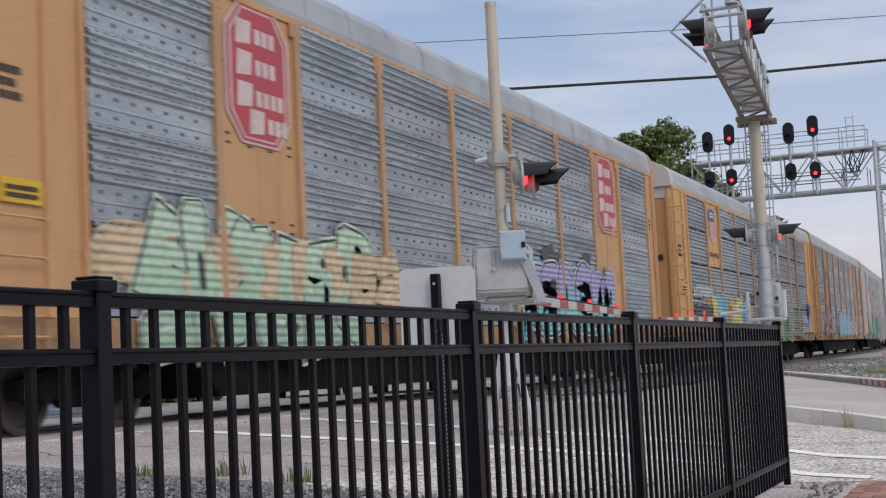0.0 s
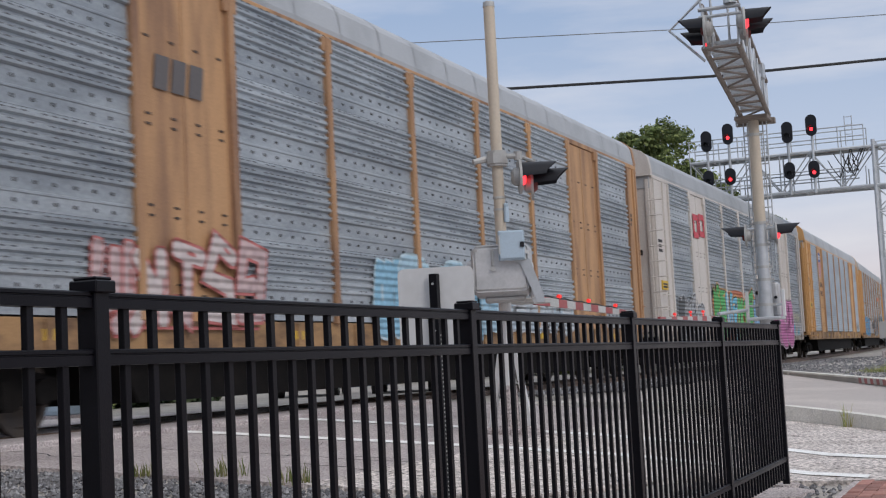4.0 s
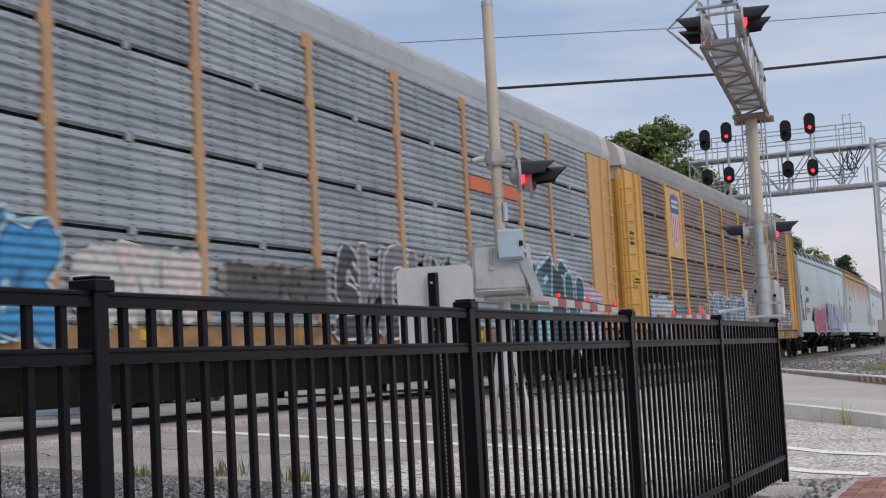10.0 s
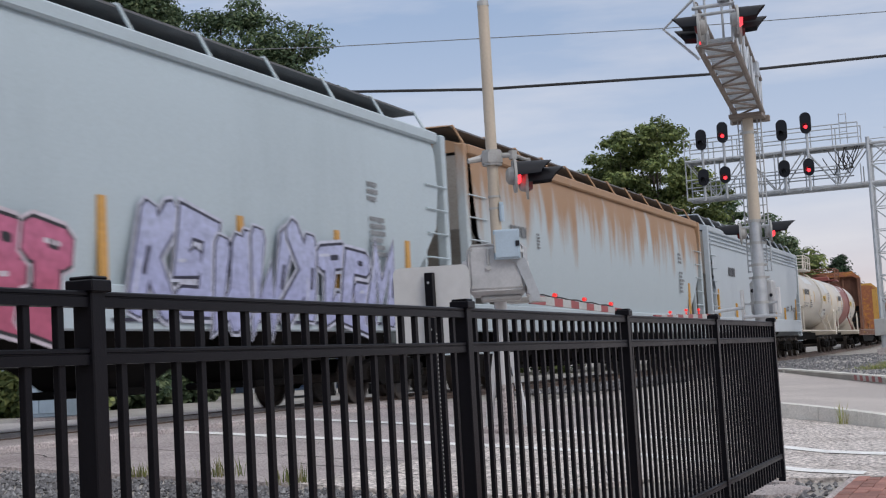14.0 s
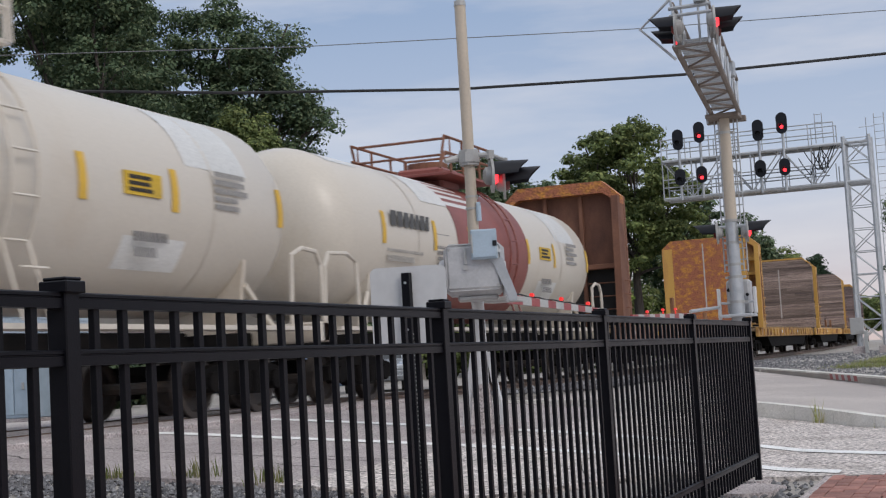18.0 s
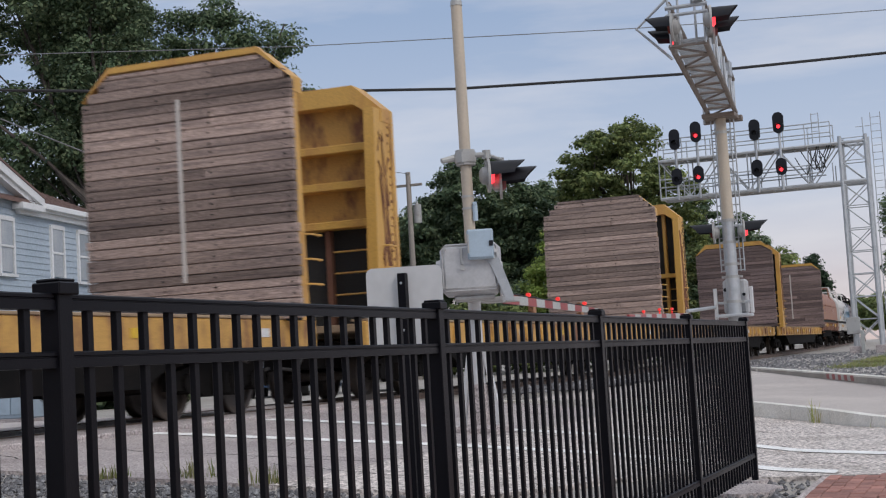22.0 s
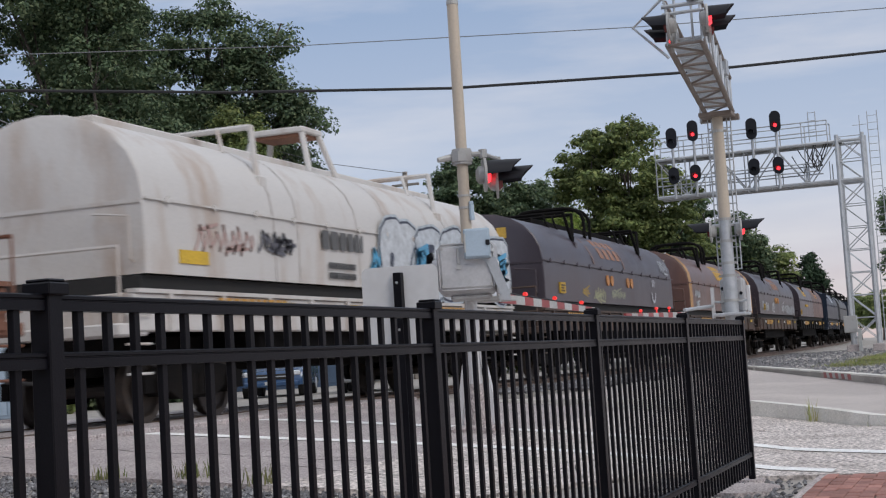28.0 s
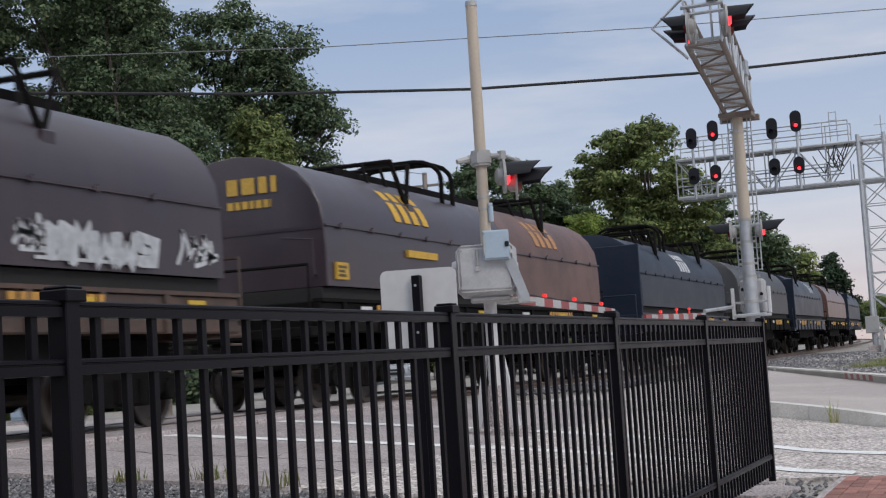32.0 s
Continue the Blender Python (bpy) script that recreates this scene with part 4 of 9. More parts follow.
def make_bridge():
    X = 63.0
    sb = thing("signal_bridge", "galvanised lattice signal bridge over the track with red signals", "signal bridge", at=pose(X, 0, 0))
    y0, y1, z0, z1 = 5.5, 13.2, 7.15, 8.82
    for x in (-0.55, 0.55):
        for z, r in ((z0, 0.075), (z1, 0.065)):
            part("chord", Build().tube([(x, 4.45, z), (x, y1, z)], r, 6), M_GALV, sb)
        g = Build()
        n = 6
        for k in range(n + 1):
            y = y0 + (y1 - y0) * k / n
            g.tube([(x, y, z0), (x, y, z1)], 0.03, 5)
            if k < n:
                yb = y0 + (y1 - y0) * (k + 1) / n
                g.tube([(x, y, z0 if k % 2 else z1), (x, yb, z1 if k % 2 else z0)], 0.03, 5)
        parts("web_bar", g, M_GALV, sb)
    g = Build()
    for k in range(9):
        y = y0 + (y1 - y0) * k / 8
        for z in (z0, z1):
            g.tube([(-0.55, y, z), (0.55, y, z)], 0.03, 5)
    parts("tie", g, M_GALV, sb)
    part("walkway", Build().box(-0.5, 0.5, y0 - 0.2, y1, z1 + 0.03, z1 + 0.07).box(-0.4, 0.4, y0, y1, z0 + 0.05, z0 + 0.08), M_GALV_DULL, sb)
    for zb, top in ((z1, 0.95), (z0, 0.85)):
        for x in (-0.6, 0.6):
            g = Build()
            for h in (0.5, top):
                g.tube([(x, 5.8 if zb == z1 else 6.2, zb + h), (x, y1, zb + h)], 0.027, 5)
            for k in range(8):
                y = 5.8 + (y1 - 5.8) * k / 7
                g.tube([(x, y, zb), (x, y, zb + top)], 0.025, 5)
            parts("hand_rail", g, M_GALV, sb)
    for y in (4.40, 5.45):
        for x in (-0.55, 0.55):
            part("leg", Build().tube([(x, y, 0.2), (x, y, 9.1)], 0.085, 8), M_GALV, sb)
            part("footing", Build().box(x - 0.25, x + 0.25, y - 0.25, y + 0.25, -0.5, 0.25, 0.03), M_CONCRETE, sb)
    g = Build()
    n = 9
    for k in range(n):
        za, zb = 0.4 + (8.6 / n) * k, 0.4 + (8.6 / n) * (k + 1)
        for x in (-0.55, 0.55):
            g.tube([(x, 4.40 if k % 2 else 5.45, za), (x, 5.45 if k % 2 else 4.40, zb)], 0.026, 5)
            g.tube([(x, 4.40, zb), (x, 5.45, zb)], 0.022, 5)
            if k % 2 == 0:
                g.tube([(x, 4.40, za), (x, 5.45, zb)], 0.02, 5)
        for y in (4.40, 5.45):
            g.tube([(-0.55 if k % 2 else 0.55, y, za), (0.55 if k % 2 else -0.55, y, zb)], 0.028, 5)
    parts("lacing_bar", g, M_GALV, sb)
    lad = Build()
    for dy in (-0.2, 0.2):
        lad.tube([(-0.3, 3.95 + dy, 0.3), (-0.3, 3.95 + dy, 10.0)], 0.02, 5)
    for k in range(32):
        lad.tube([(-0.3, 3.75, 0.5 + 0.3 * k), (-0.3, 4.15, 0.5 + 0.3 * k)], 0.014, 5)
    parts("ladder_bar", lad, M_GALV, sb)
    part("top_ladder", Build().tube([(0, 6.3, 9.0), (0, 6.3, 10.3)], 0.02, 5).tube([(0, 6.6, 9.0), (0, 6.6, 10.3)], 0.02, 5).tube([(0, 6.3, 9.9), (0, 6.6, 9.9)], 0.015, 5).tube([(0, 6.3, 10.25), (0, 6.6, 10.25)], 0.015, 5).tube([(0, 6.3, 9.5), (0, 6.6, 9.5)], 0.015, 5), M_GALV, sb)
    part("antenna", Build().tube([(0, 4.5, 9.1), (0, 4.5, 9.9)], 0.02, 5).tube([(0, 4.2, 9.5), (0, 4.8, 9.5)], 0.015, 5), M_GALV, sb)
    rnd = random.Random(4)
    for k in range(7):
        a, b = rnd.uniform(5.7, 6.5), rnd.uniform(6.2, 7.6)
        dip, zb = rnd.uniform(0.5, 1.1), rnd.uniform(8.5, 8.9)
        part("cable", Build().tube([(-0.55 - 0.1 * math.sin(math.pi * u), a + (b - a) * u + 0.12 * math.sin(2 * math.pi * u), 8.8 + (zb - 9.0) * u - dip * math.sin(math.pi * u) ** 0.8) for u in [j / 10 for j in range(11)]], 0.022, 5), M_CABLE, sb)
    part("cabinet", Build().box(-0.75, -0.55, 5.2, 5.75, 0.75, 1.45, 0.02), M_GALV_DULL, sb)
    part("white_marker", Build().box(-0.9, -0.84, 5.05, 5.2, -0.2, 0.9, 0.01), M_STRIPE_W, sb)
    for y, zu, zl, lit in ((12.4, 9.71, 8.06, False), (11.45, 9.94, 8.08, True), (8.92, 9.74, 8.08, False), (7.9, 9.94, 8.05, True)):
        part("signal_mast", Build().tube([(-0.62, y, z0 - 0.1), (-0.62, y, zu)], 0.06, 8), M_GALV, sb)
        signal_head(sb, -0.72, y, zu, lit)
        signal_head(sb, -0.72, y, zl, lit, 0.37)


make_bridge()


def make_far_signal():
    fs = thing("far_crossing_signal", "far side crossing signal seen from behind with a cream mast", "crossing signal", at=pose(23.15, 14.7, 0))
    part("mast", Build().cyl((0, 0, -0.3), (0, 0, 4.1), 0.068, n=14), M_CREAM, fs, smooth=True)
    part("cross_arm", Build().cyl((0, 0.1, 2.95), (0, -0.75, 2.95), 0.035, n=8).box(-0.1, 0.1, -0.14, 0.1, 2.55, 2.75, 0.02).cyl((0, -0.39, 2.5), (0, -0.39, 3.2), 0.06, n=10), M_GALV, fs)
    lamp_unit(fs, pose(0.0, -0.81, 2.75, 0, 0, 124), False, 0.3, plate=0.25)
    lamp_unit(fs, pose(0.0, -0.26, 2.80, 0, 0, 20), False, 0.2, plate=0.17)
    part("bell", Build().cyl((0, 0.3, 2.3), (0, 0.42, 2.3), 0.14, 0.12, 12), M_GALV, fs)
    part("gate_machine", Build().box(-0.15, 0.15, 0.12, 0.36, 1.5, 2.35, 0.05), M_GALV_DULL, fs)
    part("base", Build().box(-0.3, 0.3, -0.3, 0.3, -0.5, -0.1, 0.03), M_CONCRETE, fs)


make_far_signal()


def make_wires():
    def span(name, pts, r, m, lab):
        solid(name, Build().tube(pts, r, 6), m, lab, "cable")
    span("overhead_cable", [(32.1, 40.6, 10.9), (36.91, 27.92, 9.8), (39.4, 21.5, 9.33), (41.83, 15.09, 9.04), (44.29, 8.55, 9.08), (46.58, 2.44, 9.37), (51.0, -9.0, 10.6)], 0.045, M_CABLE, "thick black overhead cable across the railway")
    span("overhead_wire", [(32.5, 39.2, 11.5), (36.7, 28.24, 10.93), (39.96, 19.67, 10.65), (43.74, 9.67, 10.59), (46.51, 2.33, 10.71), (51.0, -9.0, 11.3)], 0.014, M_WIRE, "thin overhead wire across the railway")
    span("service_drop", [(33.0, 27.5, 9.0), (37.0, 24.6, 7.2), (42.0, 23.9, 6.15), (49.0, 25.0, 5.9)], 0.02, M_WIRE, "thin service cable to the blue house")
    span("far_wire", [(60.5, 32.5, 11.6), (62.5, 29.5, 10.5), (64.5, 25.88, 9.8)], 0.015, M_WIRE, "thin wire to the utility pole")


make_wires()


def make_poles():
    up = thing("utility_pole", "weathered grey timber utility pole with a transformer", "utility pole", at=pose(64.6, 26.0, 0))
    part("pole", Build().cyl((0, 0, -0.5), (0, 0, 9.9), 0.16, 0.12, 12), M_POLEWOOD, up, smooth=True)
    part("transformer", Build().cyl((0.1, -0.35, 7.4), (0.1, -0.35, 8.3), 0.2, n=14).cyl((0.1, -0.35, 8.3), (0.1, -0.35, 8.45), 0.08, 0.03, 8), M_GALV_DULL, up, smooth=True)
    part("cross_arm", Build().box(-0.06, 0.06, -0.7, 0.7, 9.2, 9.32, 0.01), M_POLEWOOD, up)
    sp = thing("timber_post", "short grey timber post beyond the track", "post", at=pose(57.9, 16.4, 0))
    part("pole", Build().cyl((0, 0, -0.5), (0, 0, 5.0), 0.09, 0.08, 10), M_POLEWOOD, sp, smooth=True)


make_poles()


# ---- houses ----
M_SHINGLE = mat("grey roof shingles", (0.17, 0.17, 0.175), (0.12, 0.12, 0.125), rough=0.9, big=2, fine=14, bump=0.4)
M_SHINGLE_R = mat("red-brown roof shingles", (0.16, 0.10, 0.085), (0.11, 0.075, 0.065), rough=0.9, big=2, fine=14, bump=0.4)
M_TRIM = mat("white trim", (0.72, 0.73, 0.74), (0.62, 0.63, 0.64), rough=0.55, bump=0.03)
M_PANE = mat("pale curtained window glass", (0.30, 0.33, 0.36), (0.40, 0.42, 0.44), rough=0.06, bump=0, spec=0.8)
M_CURTAIN = mat("pale curtain", (0.45, 0.46, 0.47), (0.55, 0.56, 0.56), rough=0.8, stretch=(6, 6, 0.5))


def window_at(parent, m, w, h):
    """A sash window in the plane x-z of m, facing -y."""
    f = Build()
    f.box(-w / 2 - 0.09, -w / 2, -0.06, 0.03, -0.08, h + 0.1).box(w / 2, w / 2 + 0.09, -0.06, 0.03, -0.08, h + 0.1)
    f.box(-w / 2, w / 2, -0.06, 0.03, h, h + 0.12).box(-w / 2 - 0.12, w / 2 + 0.12, -0.1, 0.03, -0.14, -0.06).box(-w / 2, w / 2, -0.05, 0.0, h / 2 - 0.03, h / 2 + 0.03)
    r = part("window", f, M_TRIM, parent, at=m)
    part("pane", Build().box(-w / 2, w / 2, -0.022, -0.012, 0, h / 2 - 0.03), M_PANE, r)
    part("pane", Build().box(-w / 2, w / 2, -0.032, -0.022, h / 2 + 0.03, h), M_PANE, r)
    part("curtain", Build().box(-w / 2, w / 2, -0.006, 0.0, h * 0.3, h), M_CURTAIN, r)


def clapboards(span_at, z0, z1, step):
    """Lapped boards on a wall that faces -y; span_at(z) gives its ends."""
    g = Build()
    n = int(round((z1 - z0) / step))
    h = (z1 - z0) / n
    for k in range(n):
        z = z0 + k * h
        (a, b), (c, d) = span_at(z), span_at(z + h)
        if d - c < 0.05:
            continue
        g.add([(a, -0.024, z), (b, -0.024, z), (d, -0.004, z + h), (c, -0.004, z + h), (a, 0, z), (b, 0, z)], [(0, 1, 2, 3), (0, 4, 5, 1)])
    return g


def make_houses():
    blue = mat("dark blue siding", (0.058, 0.092, 0.148), (0.046, 0.076, 0.124), rough=0.6, big=0.8, fine=20, bump=0.03, vary=0.0)
    pale = mat("pale blue-grey siding", (0.40, 0.47, 0.54), (0.35, 0.42, 0.49), rough=0.65, big=0.6, fine=20, bump=0.03, vary=0.0)
    # blue house: gable towards the crossing
    ho = thing("blue_house", "small dark blue clapboard house with white trim and grey roof", "house", at=pose(54.1, 26.45, 0))
    w, d, ze, zr = 4.2, 5.2, 5.42, 6.27
    wall = part("wall", Build().prism([(0, -0.5), (w, -0.5), (w, ze), (w / 2, zr - 0.1), (0, ze)], 0.0, d, "x"), blue, ho)
    gab = pose(0, 0, 0, 0, 0, -90)
    tri = lambda z: (-w, 0.0) if z <= ze else (-w + (w / 2) * (z - ze) / (zr - 0.1 - ze), -(w / 2) * (z - ze) / (zr - 0.1 - ze))
    tagged(part("gable_siding", clapboards(tri, 0.0, zr - 0.15, 0.15), blue, wall, at=gab), kind="stuff")
    tagged(part("side_siding", clapboards(lambda z: (0.0, d), 0.0, ze, 0.15), blue, wall), kind="stuff")
    slope = (zr - ze) / (w / 2)
    for sgn in (0, 1):
        f = lambda y: y if sgn == 0 else w - y
        o = [(f(w / 2), zr), (f(-0.4), ze - 0.4 * slope), (f(-0.4), ze - 0.4 * slope + 0.1), (f(w / 2), zr + 0.11)]
        roof = part("roof_slope", Build().prism(o, -0.4, d + 0.35, "x"), M_SHINGLE, ho)
        rows = Build()
        for k in range(9):
            y0 = -0.4 + (w / 2 + 0.4) * k / 9
            zz = ze - 0.4 * slope + 0.1 + (y0 + 0.4) * slope
            rows.prism([(f(y0), zz), (f(y0), zz + 0.022), (f(y0 + 0.27), zz + 0.004 + 0.27 * slope)], -0.41, d + 0.36, "x")
        tagged(part("shingle_course", rows, M_SHINGLE, roof), kind="stuff")
        t = Build().prism([(f(w / 2), zr - 0.20), (f(-0.46), ze - 0.46 * slope - 0.20), (f(-0.46), ze - 0.46 * slope + 0.04), (f(w / 2), zr + 0.05)], -0.46, -0.402, "x")
        t.prism([(f(w / 2), zr - 0.16), (f(-0.3), ze - 0.3 * slope - 0.16), (f(-0.3), ze - 0.3 * slope - 0.02), (f(w / 2), zr - 0.02)], -0.40, -0.02, "x")
        part("rake_board", t, M_TRIM, ho)
        a, b = sorted((f(-0.5), f(0.5)))
        part("eave_return", Build().box(-0.47, -0.02, a, b, ze - 0.42, ze - 0.24, 0.01).box(-0.38, -0.02, a + 0.07, b - 0.07, ze - 0.52, ze - 0.42, 0.01), M_TRIM, ho)
        a, b = sorted((f(-0.03), f(0.13)))
        part("corner_board", Build().box(-0.035, 0.13, a, b, -0.5, ze - 0.48), M_TRIM, ho)
    part("gutter", Build().box(-0.4, d + 0.35, -0.5, -0.36, ze - 0.36, ze - 0.20, 0.02).box(0.0, d, -0.1, -0.03, ze - 0.6, ze - 0.36), M_TRIM, ho)
    vent = part("round_vent", Build().cyl((-0.07, w / 2 - 0.05, 5.80), (0.0, w / 2 - 0.05, 5.80), 0.22, n=24), M_TRIM, ho)
    part("louvre", Build().cyl((-0.08, w / 2 - 0.05, 5.80), (-0.072, w / 2 - 0.05, 5.80), 0.16, n=24), M_GALV, vent)
    ch = part("chimney", Build().box(2.7, 3.35, 0.8, 1.5, 5.6, 7.15, 0.02), M_KERB, ho, "pale grey rendered chimney")
    part("chimney_cap", Build().box(2.63, 3.42, 0.73, 1.57, 6.8, 7.02, 0.02), M_KERB, ch)
    for x in (0.92, 3.1):
        window_at(ho, pose(x, -0.025, 3.3), 0.66, 1.45)
    window_at(ho, pose(-0.025, w - 0.28, 3.2, 0, 0, -90), 0.3, 1.5)
    part("rear_wing", Build().box(1.2, d, w, w + 1.5, -0.5, 5.0), blue, ho)
    part("rear_roof", Build().prism([(w - 0.3, 5.2), (w + 1.8, 5.1), (w + 1.8, 5.2), (w + 0.7, 6.2), (w - 0.3, 6.2)], 0.9, d + 0.3, "x"), M_SHINGLE, ho)
    # pale house: long side to the track, a cross gable near the camera
    hp = thing("pale_house", "pale blue-grey clapboard house with white trim and sash windows", "house", at=pose(37.41, 25.34, 0, 0, 0, 10.5))
    ze, zr, d = 5.5, 6.95, 6.4
    wall = part("wall", Build().box(-14, 0, 0, d, -0.5, ze), pale, hp)
    tagged(part("siding", clapboards(lambda z: (-14.0, 0.0), 0.0, ze, 0.17), pale, wall), kind="stuff")
    part("end_gable", Build().prism([(0.0, ze), (d, ze), (d / 2, zr - 0.1)], -0.25, -0.02, "x"), pale, hp)
    part("roof", Build().prism([(-0.28, ze - 0.02), (d / 2, zr), (d + 0.28, ze - 0.02), (d + 0.28, ze + 0.08), (d / 2, zr + 0.12), (-0.28, ze + 0.08)], -14.2, 0.3, "x"), M_SHINGLE_R, hp)
    rows = Build()
    sl = (zr + 0.12 - ze - 0.08) / (d / 2 + 0.28)
    for k in range(20):
        y0 = -0.28 + k * 0.17
        rows.prism([(y0, ze + 0.08 + (y0 + 0.28) * sl), (y0, ze + 0.10 + (y0 + 0.28) * sl), (y0 + 0.17, ze + 0.082 + (y0 + 0.45) * sl)], -14.2, 0.31, "x")
    tagged(part("shingle_course", rows, M_SHINGLE_R, hp), kind="stuff")
    # cross gable with white rakes
    cg, half, top = -9.7, 5.0, 1.5
    part("cross_gable", Build().prism([(cg - half, ze - 0.05), (cg + half, ze - 0.05), (cg, ze + top)], -0.05, 3.0), pale, hp)
    gb = lambda z: (cg - half * (1 - (z - ze) / top), cg + half * (1 - (z - ze) / top))
    tagged(part("gable_siding", clapboards(gb, ze, ze + top - 0.1, 0.17), pale, hp, at=pose(0, -0.05, 0)), kind="stuff")
    for sgn in (-1, 1):
        o = [(cg, ze + top + 0.06), (cg + sgn * (half + 0.3), ze - 0.03), (cg + sgn * (half + 0.3), ze + 0.2), (cg, ze + top + 0.34)]
        part("rake_board", Build().prism(o, -0.36, -0.28).prism([(x, z - 0.13) for x, z in o], -0.28, -0.06), M_TRIM, hp)
        part("gable_roof", Build().prism([(cg, ze + top + 0.32), (cg + sgn * (half + 0.32), ze + 0.18), (cg + sgn * (half + 0.32), ze + 0.24), (cg, ze + top + 0.4)], -0.38, 2.6), M_SHINGLE_R, hp)
    part("eave_return", Build().box(cg + half - 1.0, cg + half + 0.32, -0.37, -0.03, ze - 0.18, ze + 0.0, 0.015), M_TRIM, hp)
    part("cornice", Build().box(cg + half + 0.3, 0.34, -0.27, -0.02, ze - 0.14, ze + 0.0, 0.01).box(cg + half - 0.8, 0.2, -0.16, -0.02, ze - 0.28, ze - 0.14, 0.01), M_TRIM, hp)
    part("gutter", Build().box(cg + half + 0.3, 0.36, -0.38, -0.27, ze - 0.08, ze + 0.08, 0.02), M_TRIM, hp)
    part("corner_board", Build().box(-0.14, 0.03, -0.035, 0.1, -0.5, ze - 0.3), M_TRIM, hp)
    part("downpipe", Build().tube([(0.28, -0.32, ze - 0.05), (0.24, -0.28, ze - 0.25), (0.06, -0.09, ze - 0.55), (0.04, -0.09, -0.4)], 0.05, 8), M_TRIM, hp)
    for x in (-1.28, -3.05, -6.1, -8.6):
        window_at(hp, pose(x, -0.025, 3.62), 0.7, 1.36)


make_houses()


# ---- what waits beyond the track ----
M_GLASS_DARK = mat("tinted car glass", (0.02, 0.024, 0.028), (0.03, 0.034, 0.038), rough=0.08, bump=0, grain=0.02)
M_TYRE = mat("tyre rubber", (0.018, 0.018, 0.018), (0.03, 0.03, 0.03), rough=0.85, bump=0.05)
M_LAMPGLASS = mat("clear lamp glass", (0.62, 0.64, 0.66), (0.5, 0.52, 0.55), rough=0.15, bump=0)


def sedan(label, at, colour):
    """A saloon car, front towards its own -x."""
    c = thing("car", label, "car", at=at, group="cars waiting at the crossing")
    side = [(-2.25, 0.32), (-2.28, 0.55), (-2.15, 0.74), (-1.2, 0.92), (1.55, 0.95), (2.2, 0.92), (2.28, 0.6), (2.2, 0.3)]
    g = Build()
    m = len(side)
    for f, y in ((0.93, -0.9), (1.0, -0.82), (1.0, 0.82), (0.93, 0.9)):
        g.v += [(x * (0.985 if f < 1 else 1.0), y, 0.6 + (z - 0.6) * f) for x, z in side]
    for k in range(3):
        g.f += [(k * m + i, k * m + (i + 1) % m, (k + 1) * m + (i + 1) % m, (k + 1) * m + i) for i in range(m)]
    g.f += [tuple(range(m))[::-1], tuple(range(3 * m, 4 * m))]
    body = part("body", g, colour, c, smooth=True)
    g = Build().add([(-1.1, -0.74, 0.9), (-0.3, -0.6, 1.40), (0.9, -0.6, 1.40), (1.75, -0.74, 0.92), (-1.1, 0.74, 0.9), (-0.3, 0.6, 1.40), (0.9, 0.6, 1.40), (1.75, 0.74, 0.92)], [(0, 1, 2, 3), (7, 6, 5, 4), (0, 4, 5, 1), (1, 5, 6, 2), (2, 6, 7, 3)])
    part("cabin_glass", g, M_GLASS_DARK, c)
    part("roof", Build().box(-0.32, 0.92, -0.62, 0.62, 1.395, 1.445, 0.02), colour, c)
    for y in (-1, 1):
        for x0, x1 in ((-1.12, -0.3), (1.77, 0.88)):
            part("pillar", Build().tube([(x0, y * 0.745, 0.9), (x1, y * 0.61, 1.41)], 0.035, 6), colour, c)
        part("headlight", Build().box(-2.29, -2.08, *sorted((y * 0.55, y * 0.84)), 0.6, 0.74, 0.03), M_LAMPGLASS, body)
        part("mirror", Build().box(-0.92, -0.78, *sorted((y * 0.88, y * 1.04)), 0.93, 1.05, 0.03), colour, body)
        for x in (-1.4, 1.4):
            w = part("wheel", Build().cyl((x, y * 0.70, 0.32), (x, y * 0.9, 0.32), 0.32, n=20), M_TYRE, c, smooth=True)
            part("rim", Build().cyl((x, y * 0.89, 0.32), (x, y * 0.915, 0.32), 0.2, 0.18, 14), M_GALV, w)
    part("grille", Build().box(-2.305, -2.2, -0.45, 0.45, 0.5, 0.66, 0.02), M_INNER, body)
    part("grille_bar", Build().box(-2.315, -2.3, -0.44, 0.44, 0.57, 0.6), M_GALV, body)
    part("bumper", Build().box(-2.33, -2.2, -0.8, 0.8, 0.3, 0.46, 0.04), colour, body)
    part("plate", Build().box(-2.34, -2.33, -0.16, 0.16, 0.36, 0.45), M_STRIPE_W, body)
    return c


sedan("blue saloon car waiting beyond the railway", pose(38.6, 19.9, -0.16, 0, 0, 20), mat("blue car paint", (0.03, 0.075, 0.17), (0.035, 0.085, 0.18), rough=0.25, bump=0, coat=0.5, grain=0.02))
sedan("silver saloon car waiting beyond the railway", pose(38.9, 17.0, -0.16, 0, 0, 20), mat("silver car paint", (0.36, 0.38, 0.40), (0.34, 0.36, 0.38), rough=0.25, metal=0.4, bump=0, coat=0.5, grain=0.02))


